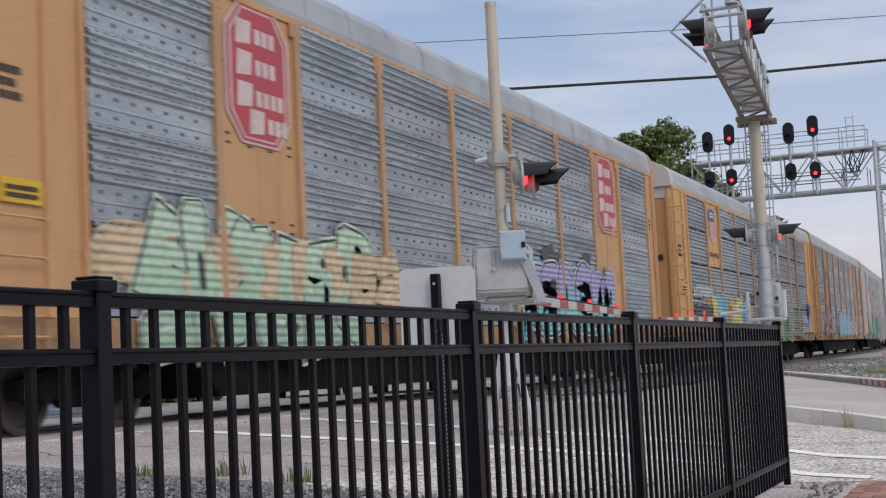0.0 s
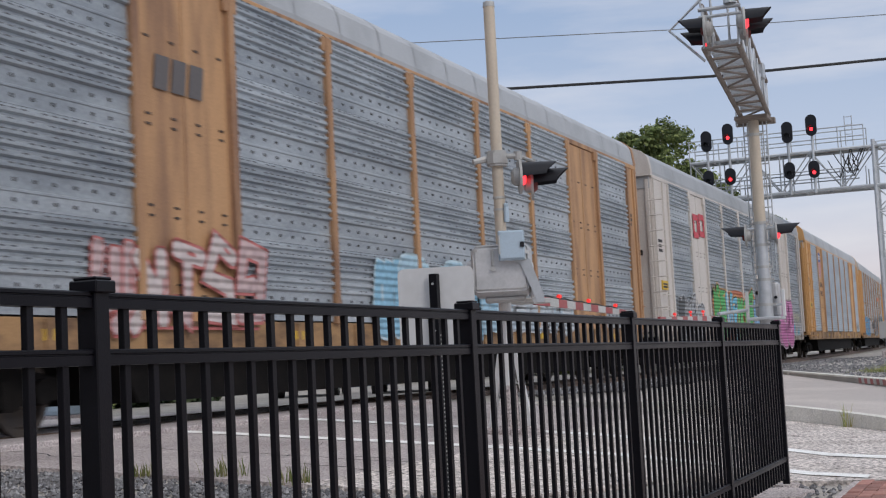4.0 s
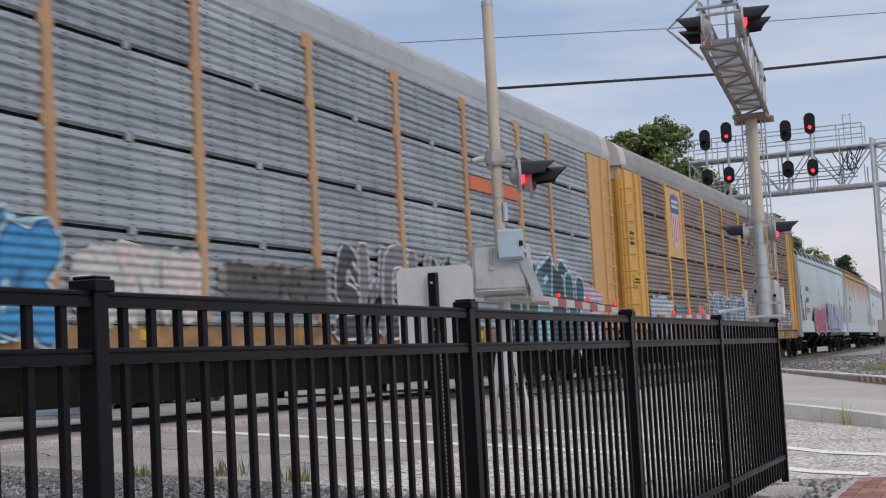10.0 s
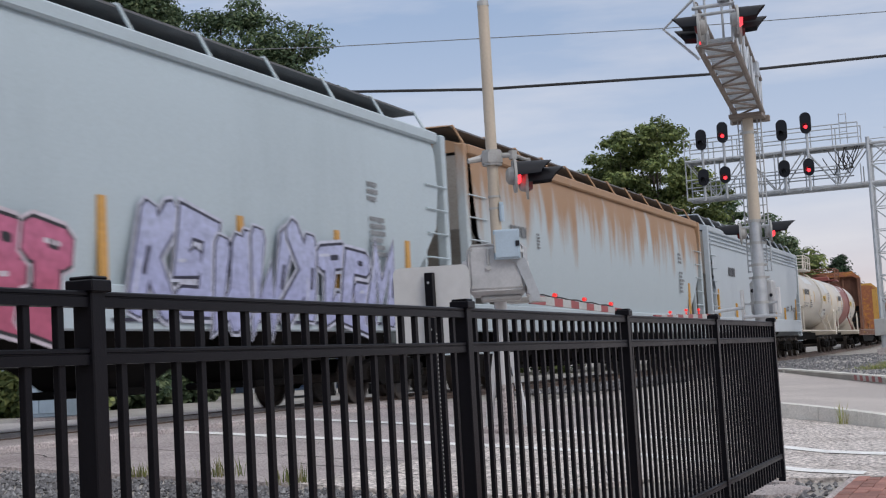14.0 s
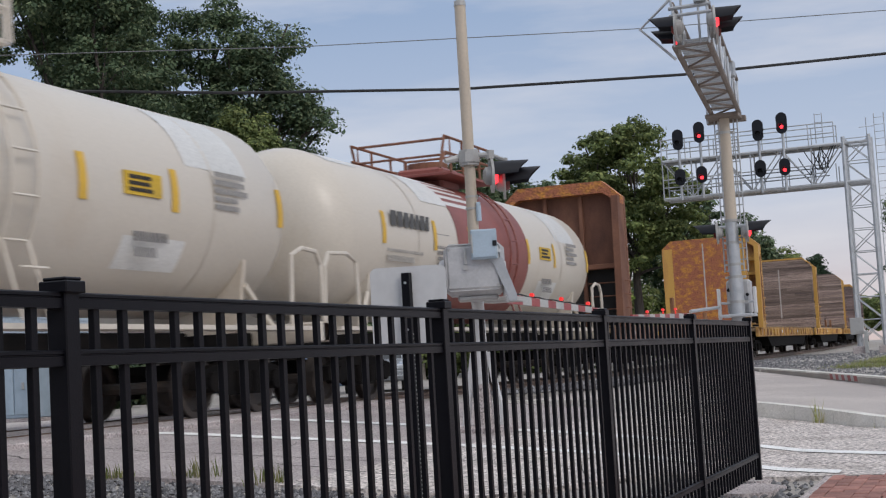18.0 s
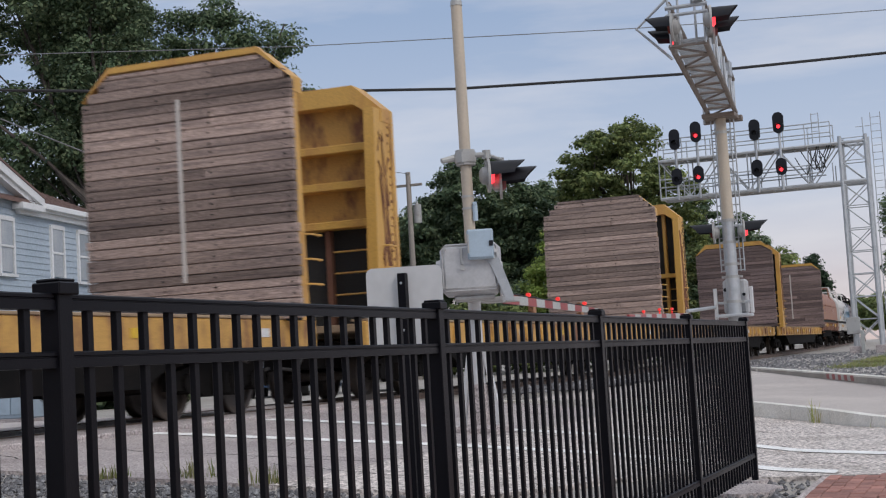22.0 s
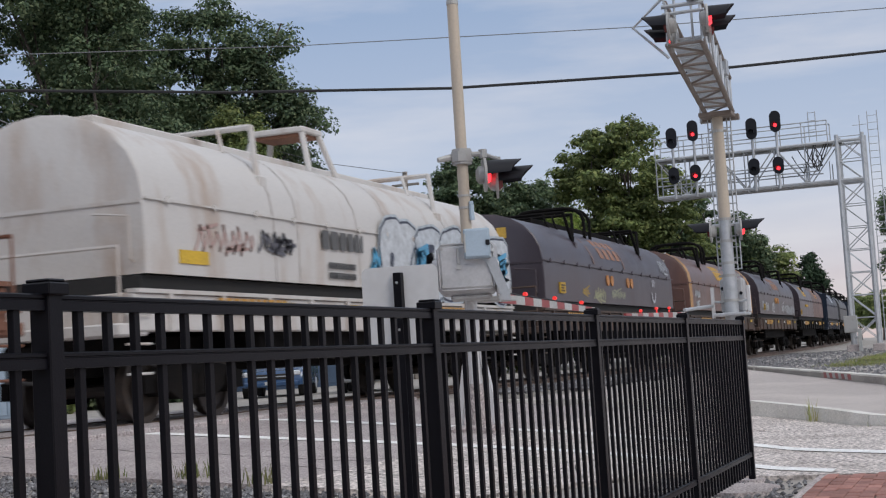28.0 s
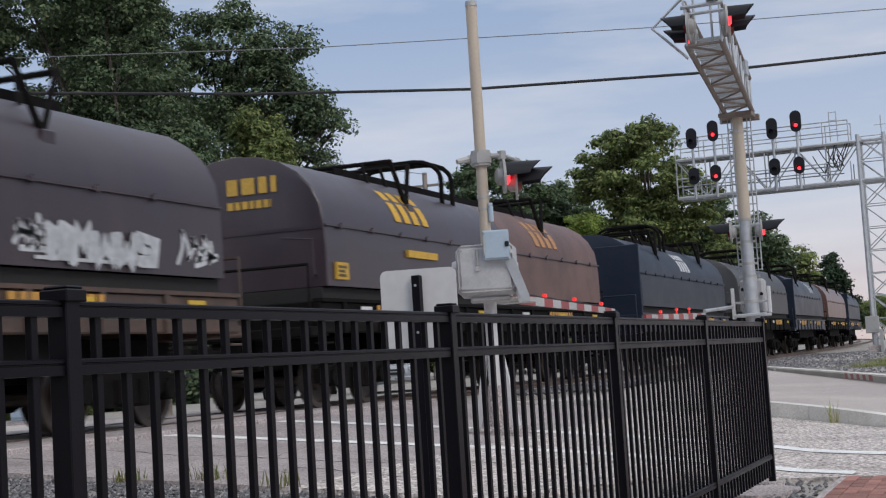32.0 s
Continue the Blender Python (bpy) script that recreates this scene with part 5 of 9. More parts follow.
def make_cabinet():
    cb = thing("signal_cabinet", "pale blue-grey metal equipment cabinet beyond the railway", "cabinet", at=pose(24.6, 18.55, -0.16, 0, 0, -8))
    part("body", Build().box(-0.45, 0.45, -0.55, 0.55, 0.08, 1.36, 0.02), M_BLUEBOX, cb)
    part("plinth", Build().box(-0.5, 0.5, -0.6, 0.6, 0.0, 0.08), M_CONCRETE, cb)
    part("lid", Build().box(-0.5, 0.5, -0.6, 0.6, 1.36, 1.42, 0.015), M_BLUEBOX, cb)
    for y in (-0.27, 0.27):
        d = part("door", Build().box(-0.475, -0.45, y - 0.25, y + 0.25, 0.16, 1.28, 0.006), M_BLUEBOX, cb)
        part("handle", Build().box(-0.5, -0.475, y - 0.03, y + 0.03, 0.66, 0.8, 0.006), M_GALV_DULL, d)


make_cabinet()


# ---- trees ----
M_BARK = mat("grey-brown bark", (0.085, 0.07, 0.06), (0.05, 0.042, 0.037), rough=0.95, big=3, fine=22, bump=0.7, stretch=(3, 3, 0.5))
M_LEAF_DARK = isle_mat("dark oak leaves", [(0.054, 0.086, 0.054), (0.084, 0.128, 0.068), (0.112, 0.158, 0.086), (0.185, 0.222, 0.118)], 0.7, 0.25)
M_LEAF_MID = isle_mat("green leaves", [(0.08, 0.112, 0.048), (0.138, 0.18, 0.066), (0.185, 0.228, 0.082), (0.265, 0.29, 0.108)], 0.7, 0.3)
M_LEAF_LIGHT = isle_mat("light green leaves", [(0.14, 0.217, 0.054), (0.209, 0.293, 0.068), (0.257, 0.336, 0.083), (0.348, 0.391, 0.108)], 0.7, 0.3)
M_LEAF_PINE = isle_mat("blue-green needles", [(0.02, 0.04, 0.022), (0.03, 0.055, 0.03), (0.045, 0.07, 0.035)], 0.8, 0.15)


def tree(label, base, trunk, blobs, leaf_mat, clumps, per, leaf, spread, seed, name="tree", lean=(0, 0), leaders=()):
    """Trunk and limbs, and a crown of leaf clumps set on the shells of several lobes. trunk: height, radius."""
    rng = np.random.default_rng(seed)
    clumps, per, leaf, spread = int(clumps * 1.5), int(per * 2.1), leaf * 0.6, spread * 0.98
    tr = thing(name, label, "tree", at=pose(*base))
    h, r = trunk
    pts = [(lean[0] * f + 0.15 * math.sin(5 * f), lean[1] * f, -0.3 + h * f) for f in (0, 0.3, 0.6, 1.0)]
    g = Build()
    for (a, b), k in zip(zip(pts, pts[1:]), range(3)):
        g.cyl(a, b, r * (1.15 - 0.25 * k), r * (0.9 - 0.25 * k), 10, False)
    part("trunk", g, M_BARK, tr, smooth=True)
    for way in leaders:
        stem = Build()
        for j, (a, b) in enumerate(zip(way, way[1:])):
            stem.cyl(a, b, r * (0.62 - 0.2 * j), r * (0.42 - 0.2 * j), 8, False)
        part("stem", stem, M_BARK, tr, smooth=True)
    top = Vector(pts[-1])
    for k, (cx, cy, cz, rx, ry, rz) in enumerate(blobs):
        c = Vector((cx, cy, cz))
        start = Vector(pts[2]).lerp(top, (k % 3) / 2.5)
        mid = start.lerp(c, 0.55) + Vector((0, 0, -0.25))
        bow = Vector(rng.normal(0, 0.35, 3))
        part("limb", Build().tube([start, start.lerp(mid, 0.5) + bow, mid, mid.lerp(c, 0.5) - bow * 0.8, c], r * 0.2, 6), M_BARK, tr)
        for j in range(3):
            e = c + Vector(rng.normal(0, 0.45, 3)) * min(rx, ry, rz)
            part("branch", Build().tube([mid, mid.lerp(e, 0.5) + Vector(rng.normal(0, 0.25, 3)), e], r * 0.1, 5), M_BARK, tr)
    vol = np.array([b[3] * b[4] + b[4] * b[5] + b[3] * b[5] for b in blobs])
    pick = rng.choice(len(blobs), clumps, p=vol / vol.sum())
    B = np.array(blobs)[pick]
    unit = lambda q: q / np.linalg.norm(q, axis=1)[:, None]
    cen = B[:, :3] + unit(rng.normal(size=(clumps, 3))) * B[:, 3:] * (rng.uniform(0.35, 1.0, clumps) ** 0.6)[:, None]
    size = spread * rng.uniform(0.8, 1.9, clumps)
    n = clumps * per
    out = unit(rng.normal(size=(n, 3)) + np.array([0, 0, 0.35]))
    p = np.repeat(cen, per, 0) + out * (np.repeat(size, per) * rng.uniform(0.35, 1.1, n))[:, None] * np.array([1.15, 1.15, 0.62])
    nrm = unit(out * 0.8 + np.array([0, 0, 0.55]) + rng.normal(size=(n, 3)) * 0.42)
    a = unit(np.cross(nrm, rng.normal(size=(n, 3))))
    b = np.cross(nrm, a)
    s = (leaf * rng.uniform(0.6, 1.4, n))[:, None]
    v = np.stack([p - a * s, p + b * s * 0.6 + a * s * 0.1, p + a * s, p - b * s * 0.6 + a * s * 0.1], 1).reshape(-1, 3)
    me = bpy.data.meshes.new("crown")
    me.vertices.add(4 * n)
    me.vertices.foreach_set("co", v.ravel().astype(np.float32))
    me.loops.add(4 * n)
    me.loops.foreach_set("vertex_index", np.arange(4 * n, dtype=np.int32))
    me.polygons.add(n)
    me.polygons.foreach_set("loop_start", np.arange(0, 4 * n, 4, dtype=np.int32))
    me.update(calc_edges=True)
    me.materials.append(leaf_mat)
    ob = new("crown", me)
    ob.parent = tr
    return tr


def make_trees():
    # the dark trees behind the houses
    tree("tall dark green oak behind the pale house", (49.0, 31.1, -0.2), (8.6, 0.36), [(2.6, 6.6, 11.2, 3.4, 3.4, 2.4), (1.6, 3.2, 10.6, 2.2, 2.6, 1.6), (-1.0, 11.2, 16.2, 3.6, 3.4, 2.6), (3.0, 3.3, 13.6, 3.0, 2.7, 2.5), (1.5, 7.0, 17.2, 4.0, 3.8, 2.5), (2.0, 3.2, 17.3, 2.4, 2.2, 2.0), (3.2, 1.9, 10.6, 2.4, 2.4, 1.8), (1.0, 10.6, 9.6, 2.8, 2.8, 2.2), (5.0, 5.5, 8.4, 2.6, 2.6, 1.5), (4.5, 0.2, 8.2, 2.2, 2.0, 1.5)], M_LEAF_DARK, 780, 68, 0.155, 0.46, 1, lean=(0, 2.1), leaders=(((0, 2.05, 8.0), (1.6, 2.3, 9.6), (3.2, 2.7, 12.2)), ((0, 2.0, 7.6), (0.6, 4.0, 9.2), (1.4, 5.4, 10.0))))
    tree("tall dark green tree behind the blue house", (62.0, 36.0, -0.2), (7.0, 0.45), [(0, 0, 11.5, 4.2, 4.0, 3.4), (0.5, -2.6, 15.0, 2.4, 2.3, 2.0), (0.3, -0.8, 17.3, 3.0, 2.2, 2.2), (0.5, -3.9, 16.9, 1.5, 1.4, 1.2), (1.0, -4.4, 13.7, 1.8, 1.6, 1.5), (1.2, -5.5, 12.7, 1.3, 1.2, 0.9), (1.0, -4.2, 10.6, 2.2, 1.9, 1.6), (1.5, -4.9, 8.6, 2.2, 1.9, 1.8), (-1, 3, 14.6, 3.6, 3.6, 3), (-1, 2.5, 8.0, 3.5, 3.5, 2.4), (1.0, -2.0, 7.0, 3.0, 3.0, 2.0), (-2, 4.5, 18.0, 3.5, 3.5, 2.5)], M_LEAF_DARK, 740, 68, 0.16, 0.47, 2)
    tree("slender yellow-green tree before the dark oaks", (57.2, 31.2, -0.2), (8.6, 0.16), [(0, -0.3, 11.6, 1.2, 1.3, 1.1), (0, -1.0, 10.3, 1.2, 1.1, 1.0), (0, 0.5, 9.7, 1.2, 1.3, 1.0), (0, -0.4, 8.4, 1.4, 1.5, 0.9)], M_LEAF_MID, 150, 56, 0.15, 0.36, 33)
    tree("low dark green bush at the house corner", (51.0, 30.6, -0.2), (2.2, 0.16), [(0, 0, 3.6, 1.1, 1.2, 1.2), (0.2, 0.9, 2.8, 1.1, 1.1, 1.2), (0.1, -0.6, 2.6, 1.0, 0.9, 1.1), (0, 0.3, 4.7, 0.7, 0.8, 0.7)], M_LEAF_DARK, 130, 50, 0.13, 0.26, 3)
    # middle distance
    tree("green tree beyond the blue house", (86.0, 37.0, -0.2), (5.0, 0.4), [(0, 0, 8.0, 3.2, 3.2, 2.8), (0, -3.2, 8.6, 2.6, 2.6, 2.6), (0, 3, 7.6, 2.8, 2.8, 2.2), (0, -1, 5.0, 4.0, 4.0, 2.0)], M_LEAF_DARK, 260, 60, 0.2, 0.45, 4)
    tree("green tree with a rounded top beyond the track", (82.0, 28.5, -0.2), (6.0, 0.4), [(0, 0, 10.4, 3.0, 3.2, 2.8), (0, 2.6, 8.6, 2.6, 2.6, 2.2), (0, -2.4, 8.8, 2.4, 2.4, 2.4), (0, 0, 6.2, 3.4, 3.8, 2.4)], M_LEAF_DARK, 300, 60, 0.2, 0.45, 5)
    tree("light green bushy tree beside the track", (70.0, 19.3, -0.2), (3.0, 0.25), [(0, 0.2, 5.4, 1.7, 1.8, 1.7), (0, 1.5, 4.2, 1.5, 1.4, 1.6), (0, -1.2, 3.8, 1.4, 1.3, 1.6), (0, 0.5, 6.9, 1.1, 1.2, 0.9), (0, 0, 2.2, 1.8, 2.2, 1.4)], M_LEAF_LIGHT, 260, 60, 0.13, 0.3, 6)
    tree("tall mid-green tree beside the track", (80.0, 18.8, -0.2), (7.0, 0.38), [(0, 0, 10.8, 3.0, 2.9, 2.4), (0, 2.0, 9.4, 2.0, 1.9, 2.0), (0, -2.2, 9.2, 2.1, 2.1, 2.0), (0, -0.4, 12.8, 1.6, 1.5, 1.3), (0, 1.7, 12.1, 1.5, 1.5, 1.3), (0, 3.1, 10.9, 1.5, 1.4, 1.4), (0, 0.5, 7.2, 3.0, 3.0, 2.0), (0, -3.0, 6.4, 2.0, 2.0, 1.8)], M_LEAF_MID, 270, 60, 0.19, 0.37, 7)
    tree("dark green tree between the mid-green trees", (85.0, 25.4, -0.2), (5.0, 0.3), [(0, 0, 9.9, 1.9, 2.0, 1.8), (0, -1.2, 8.0, 2.2, 2.2, 1.9), (0, 1.8, 8.0, 2.0, 2.0, 1.8), (0, 0, 5.4, 2.6, 3.0, 2.2)], M_LEAF_DARK, 220, 60, 0.2, 0.42, 34)
    tree("dark tree behind the signal mast", (92.0, 16.8, -0.2), (5.0, 0.35), [(0, 0, 7.6, 2.8, 2.8, 2.6), (0, 2.4, 6.8, 2.6, 2.6, 2.4), (0, -2.0, 6.2, 2.4, 2.4, 2.4), (0, 0, 4.0, 3.6, 3.6, 2.2)], M_LEAF_DARK, 260, 60, 0.2, 0.42, 8)
    tree("yellow-green tree along the line", (118.0, 18.6, -0.2), (5.0, 0.35), [(0, 0.4, 8.2, 2.8, 2.8, 2.2), (0, -2.2, 6.6, 2.2, 2.2, 1.9), (0, 2.6, 7.0, 2.6, 2.6, 2.2), (0, 0.6, 4.8, 3.6, 3.4, 2.4)], M_LEAF_MID, 220, 60, 0.22, 0.45, 9)
    tree("dark conical conifer along the line", (172.0, 19.4, 0.3), (6.0, 0.35), [(0, 0, 4.8, 3.0, 3.0, 2.0), (0, 0, 7.2, 2.1, 2.1, 1.7), (0, 0, 9.2, 1.2, 1.2, 1.5), (0, 0, 2.6, 3.4, 3.4, 1.4)], M_LEAF_PINE, 170, 50, 0.25, 0.45, 10)
    for k, (x, y, hh) in enumerate(((150.0, 26.0, 8.0), (205.0, 29.0, 9.0), (185.0, 28.0, 9.0), (240.0, 37.0, 10.0), (220.0, 11.0, 7.0), (270.0, 18.0, 9.0), (330.0, 27.0, 10.0), (400.0, 40.0, 12.0))):
        tree("distant green tree along the line", (x, y, -0.2), (4.0, 0.35), [(0, 0, hh * 0.7, 4.0, 4.5, hh * 0.32), (0, 4.0, hh * 0.6, 3.4, 3.4, hh * 0.3), (0, -3.5, hh * 0.55, 3.2, 3.4, hh * 0.3)], M_LEAF_MID, 150, 50, 0.32, 0.6, 20 + k)
    tree("leafy tree beside the signal tower", (74.0, 3.3, -0.2), (3.5, 0.22), [(0, 0, 5.0, 1.6, 1.5, 2.0), (0, -1.2, 4.0, 1.6, 1.6, 1.8), (0, 0.4, 6.8, 1.2, 1.0, 1.2)], M_LEAF_DARK, 200, 50, 0.14, 0.32, 30)
    for k, (x, y, s) in enumerate(((60.0, 30.5, 1.3), (67.0, 23.5, 1.2), (75.0, 24.0, 1.6), (58.0, 36.5, 1.9), (56.5, 33.0, 1.7), (62.0, 41.0, 2.2), (33.0, 23.4, 0.45), (29.5, 22.6, 0.4), (37.5, 24.2, 0.45), (66.0, 29.0, 1.3), (100.0, 24.0, 2.0), (88.0, 22.5, 1.7))):
        tree("green undergrowth at the foot of the trees", (x, y, -0.2), (1.5, 0.12), [(0, 0, 1.6 * s, 2.0 * s, 2.4 * s, 1.5 * s), (0, 2.2 * s, 1.2 * s, 1.6 * s, 1.8 * s, 1.1 * s), (0, -2.0 * s, 1.3 * s, 1.6 * s, 1.8 * s, 1.2 * s)], M_LEAF_MID if k % 2 else M_LEAF_DARK, 150, 50, 0.18, 0.4, 40 + k, name="shrub")


make_trees()


def make_weeds():
    """Grass blades and weeds: tapered bent strips."""
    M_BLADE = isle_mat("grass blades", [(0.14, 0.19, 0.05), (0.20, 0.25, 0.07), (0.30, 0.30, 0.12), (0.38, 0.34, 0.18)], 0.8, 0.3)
    rng = np.random.default_rng(9)

    def clump(name, spots, n, h, r, lab, kind=""):
        vs, fs = [], []
        for x, y, z in spots:
            for _ in range(n):
                a, l = rng.uniform(0, 6.28), h * rng.uniform(0.4, 1.2)
                bx, by = x + rng.normal(0, r), y + rng.normal(0, r)
                dx, dy = math.cos(a), math.sin(a)
                w, o = 0.004 + 0.006 * h, rng.uniform(0.1, 0.5) * l
                k = len(vs)
                vs += [(bx - dy * w, by + dx * w, z), (bx + dy * w, by - dx * w, z), (bx + dx * o * 0.4 + dy * w * 0.8, by + dy * o * 0.4 - dx * w * 0.8, z + l * 0.6), (bx + dx * o * 0.4 - dy * w * 0.8, by + dy * o * 0.4 + dx * w * 0.8, z + l * 0.6), (bx + dx * o, by + dy * o, z + l)]
                fs += [(k, k + 1, k + 2, k + 3), (k + 3, k + 2, k + 4)]
        me = bpy.data.meshes.new(name)
        me.from_pydata(vs, [], fs)
        me.materials.append(M_BLADE)
        return tagged(new(name, me), lab, "plant", kind=kind)

    for k, (x, y, h) in enumerate(((10.05, 6.0, 0.17), (9.9, 5.3, 0.16), (9.8, 6.6, 0.10))):
        clump("weed", [(x, y, base_z(y))], 60, h, 0.07, "tuft of green weeds at the road edge", "stuff")
    clump("weed", [(19.35, 2.28, -0.54)], 14, 0.34, 0.035, "dry weed growing at the foot of the kerb", "stuff")
    for spot in ((18.3, 1.5, -0.57), (20.1, 3.1, -0.48)):
        clump("weed", [spot], 6, 0.06, 0.1, "small weeds at the foot of the kerb", "stuff")
    spots = [(x, y, bed_z(y)) for x, y in zip(rng.uniform(33, 56, 520), rng.uniform(2.4, 3.55, 520))]
    clump("grass", spots, 16, 0.07, 0.25, "patchy green grass on the stone bank", "stuff")


make_weeds()


# ---- the train ----
M_POST = mat("dull tan post paint", (0.44, 0.265, 0.14), (0.36, 0.21, 0.12), rough=0.65, big=0.9, fine=40, bump=0.05, stretch=(1.5, 1.5, 0.3), vary=0.05)
M_TAN = mat("faded tan car paint", (0.50, 0.285, 0.13), (0.42, 0.225, 0.11), rough=0.6, big=0.7, fine=40, bump=0.05, stretch=(1.5, 1.5, 0.35), vary=0.04)
M_TAN2 = mat("orange tan car paint", (0.53, 0.30, 0.12), (0.39, 0.195, 0.09), lo=0.52, hi=0.75, rough=0.55, big=0.7, fine=40, bump=0.05, stretch=(1.5, 1.5, 0.35), vary=0.04)
M_TAN_RUST = mat("rusty tan car paint", (0.46, 0.265, 0.13), (0.21, 0.115, 0.07), lo=0.42, hi=0.66, rough=0.7, big=0.9, fine=40, bump=0.08, stretch=(1.8, 1.8, 0.3), vary=0.05)
M_YEL = mat("yellow car paint", (0.58, 0.33, 0.075), (0.42, 0.195, 0.065), lo=0.5, hi=0.72, rough=0.5, big=0.9, fine=40, bump=0.05, stretch=(1.5, 1.5, 0.3), vary=0.04)
M_OFFWHITE = mat("off-white car paint", (0.54, 0.50, 0.465), (0.44, 0.40, 0.365), rough=0.55, big=0.8, fine=40, bump=0.05, stretch=(1.5, 1.5, 0.3), vary=0.03)
M_CORR = mat("galvanised side sheet", (0.395, 0.43, 0.458), (0.22, 0.25, 0.28), lo=0.4, hi=0.7, grain=0.2, rough=0.5, metal=0.35, big=0.9, fine=25, bump=0.06, stretch=(0.4, 1, 2.2), vary=0.12)
M_CORR_SLOT = mat("galvanised sheet with rows of slots", (0.47, 0.515, 0.545), (0.30, 0.335, 0.37), lo=0.4, hi=0.7, grain=0.15, rough=0.5, metal=0.35, big=0.9, fine=25, bump=0.04, stretch=(0.4, 1, 2.2), vary=0.1, slots=0.0272)
M_CORR_BLUE = mat("bright galvanised side sheet", (0.42, 0.50, 0.57), (0.29, 0.35, 0.41), rough=0.42, metal=0.45, big=0.9, fine=25, bump=0.06, stretch=(0.4, 1, 2.2), vary=0.1)
M_CORR_BROWN = mat("grimy side sheet", (0.25, 0.20, 0.18), (0.155, 0.122, 0.112), rough=0.75, metal=0.1, big=0.9, fine=25, bump=0.08, stretch=(0.4, 1, 2.2), vary=0.14)
M_SILL_TAN = mat("grimy tan sill paint", (0.34, 0.20, 0.09), (0.13, 0.075, 0.042), rough=0.75, big=1.6, fine=40, bump=0.1, stretch=(0.6, 1, 1.6), lo=0.42, hi=0.66, vary=0.06)
M_SILL_WHT = mat("grimy off-white sill paint", (0.40, 0.36, 0.32), (0.20, 0.16, 0.13), rough=0.75, big=1.6, fine=40, bump=0.1, stretch=(0.6, 1, 1.6), lo=0.42, hi=0.66, vary=0.06)
M_ROOF = mat("silver roof sheet", (0.40, 0.415, 0.43), (0.32, 0.335, 0.35), grain=0.05, rough=0.6, metal=0.3, big=0.6, fine=30, bump=0.05)
M_ROOF_DARK = mat("grimy roof sheet", (0.24, 0.23, 0.225), (0.32, 0.31, 0.30), rough=0.7, metal=0.15, big=0.6, fine=30, bump=0.05)
# grime, darkened further: the shade beneath the cars is put into the colour
M_UNDER = mat("shade-dark grimy underframe", (0.006, 0.0055, 0.0055), (0.013, 0.011, 0.010), spec=0.12, rough=0.9, big=3, fine=40, bump=0.2)
M_WHEEL = mat("wheel steel", (0.06, 0.05, 0.045), (0.09, 0.07, 0.055), rough=0.6, metal=0.4, big=4, fine=40, bump=0.1)
M_HOPPER = mat("pale grey hopper paint", (0.425, 0.50, 0.54), (0.37, 0.435, 0.47), grain=0.05, rough=0.5, big=0.5, fine=30, bump=0.03, stretch=(1.2, 1, 0.3), vary=0.02, lo=0.5, hi=0.8)
M_HOPPER_R = mat("rust-stained hopper paint", (0.42, 0.48, 0.51), (0.34, 0.205, 0.115), grain=0.05, drip=(2.2, 4.6), rough=0.6, big=0.9, fine=30, bump=0.05, stretch=(1.6, 1, 0.22), vary=0.02, lo=0.47, hi=0.66)
M_GRATE = mat("dark roof walkway", (0.12, 0.122, 0.128), (0.16, 0.16, 0.165), rough=0.7, big=3, fine=120, bump=0.4)
M_TANK = mat("cream tank paint", (0.60, 0.55, 0.475), (0.52, 0.44, 0.345), grain=0.04, rough=0.40, big=0.45, fine=25, bump=0.03, stretch=(0.8, 1, 0.6), vary=0.02, lo=0.54, hi=0.78, coat=0.1)
M_TANKPATCH = mat("clean white tank patch", (0.66, 0.66, 0.64), (0.60, 0.60, 0.58), rough=0.4, bump=0.02)
M_TANKRED = mat("maroon tank band", (0.25, 0.075, 0.06), (0.20, 0.065, 0.055), rough=0.5, big=0.8, bump=0.04)
M_RUSTY = mat("rusty yellow plate", (0.53, 0.235, 0.042), (0.33, 0.118, 0.062), rough=0.8, big=2.6, fine=14, bump=0.6, grain=0.5, stretch=(1, 1.5, 2.6), vary=0.0, lo=0.36, hi=0.53, streak=True)
M_RUST = mat("brown rust", (0.22, 0.10, 0.06), (0.14, 0.065, 0.045), rough=0.85, big=1.4, fine=40, bump=0.2, stretch=(1, 1, 0.5))
M_PLANK = mat("weathered plank", (0.34, 0.255, 0.218), (0.155, 0.117, 0.108), rough=0.9, big=1.5, fine=28, bump=0.4, stretch=(1, 0.35, 7), vary=0.42, grain=0.55, streak=True)
M_PLANK_DARK = mat("dark weathered plank", (0.235, 0.17, 0.158), (0.13, 0.097, 0.095), rough=0.9, big=1.5, fine=28, bump=0.35, stretch=(1, 0.35, 7), vary=0.4, grain=0.5, streak=True)
M_SILL_R = mat("rust-stained yellow sill", (0.56, 0.32, 0.085), (0.22, 0.10, 0.05), rough=0.7, big=2.2, fine=40, bump=0.1, stretch=(1, 1, 0.5), lo=0.47, hi=0.62)
M_GRIME = mat("brown grimy frame paint", (0.06, 0.042, 0.034), (0.11, 0.065, 0.045), rough=0.7, big=2, fine=40, bump=0.1)
M_STAKE = mat("orange-brown timber stake", (0.42, 0.22, 0.12), (0.32, 0.16, 0.09), rough=0.85, big=2, fine=30, bump=0.2)
M_SILL_B = mat("rust-brown sill", (0.27, 0.155, 0.11), (0.17, 0.09, 0.065), rough=0.8, big=2.0, fine=40, bump=0.15, stretch=(1, 1, 0.6))
M_DECK = mat("worn deck timber", (0.33, 0.24, 0.15), (0.22, 0.15, 0.10), rough=0.9, big=2, fine=30, bump=0.3)
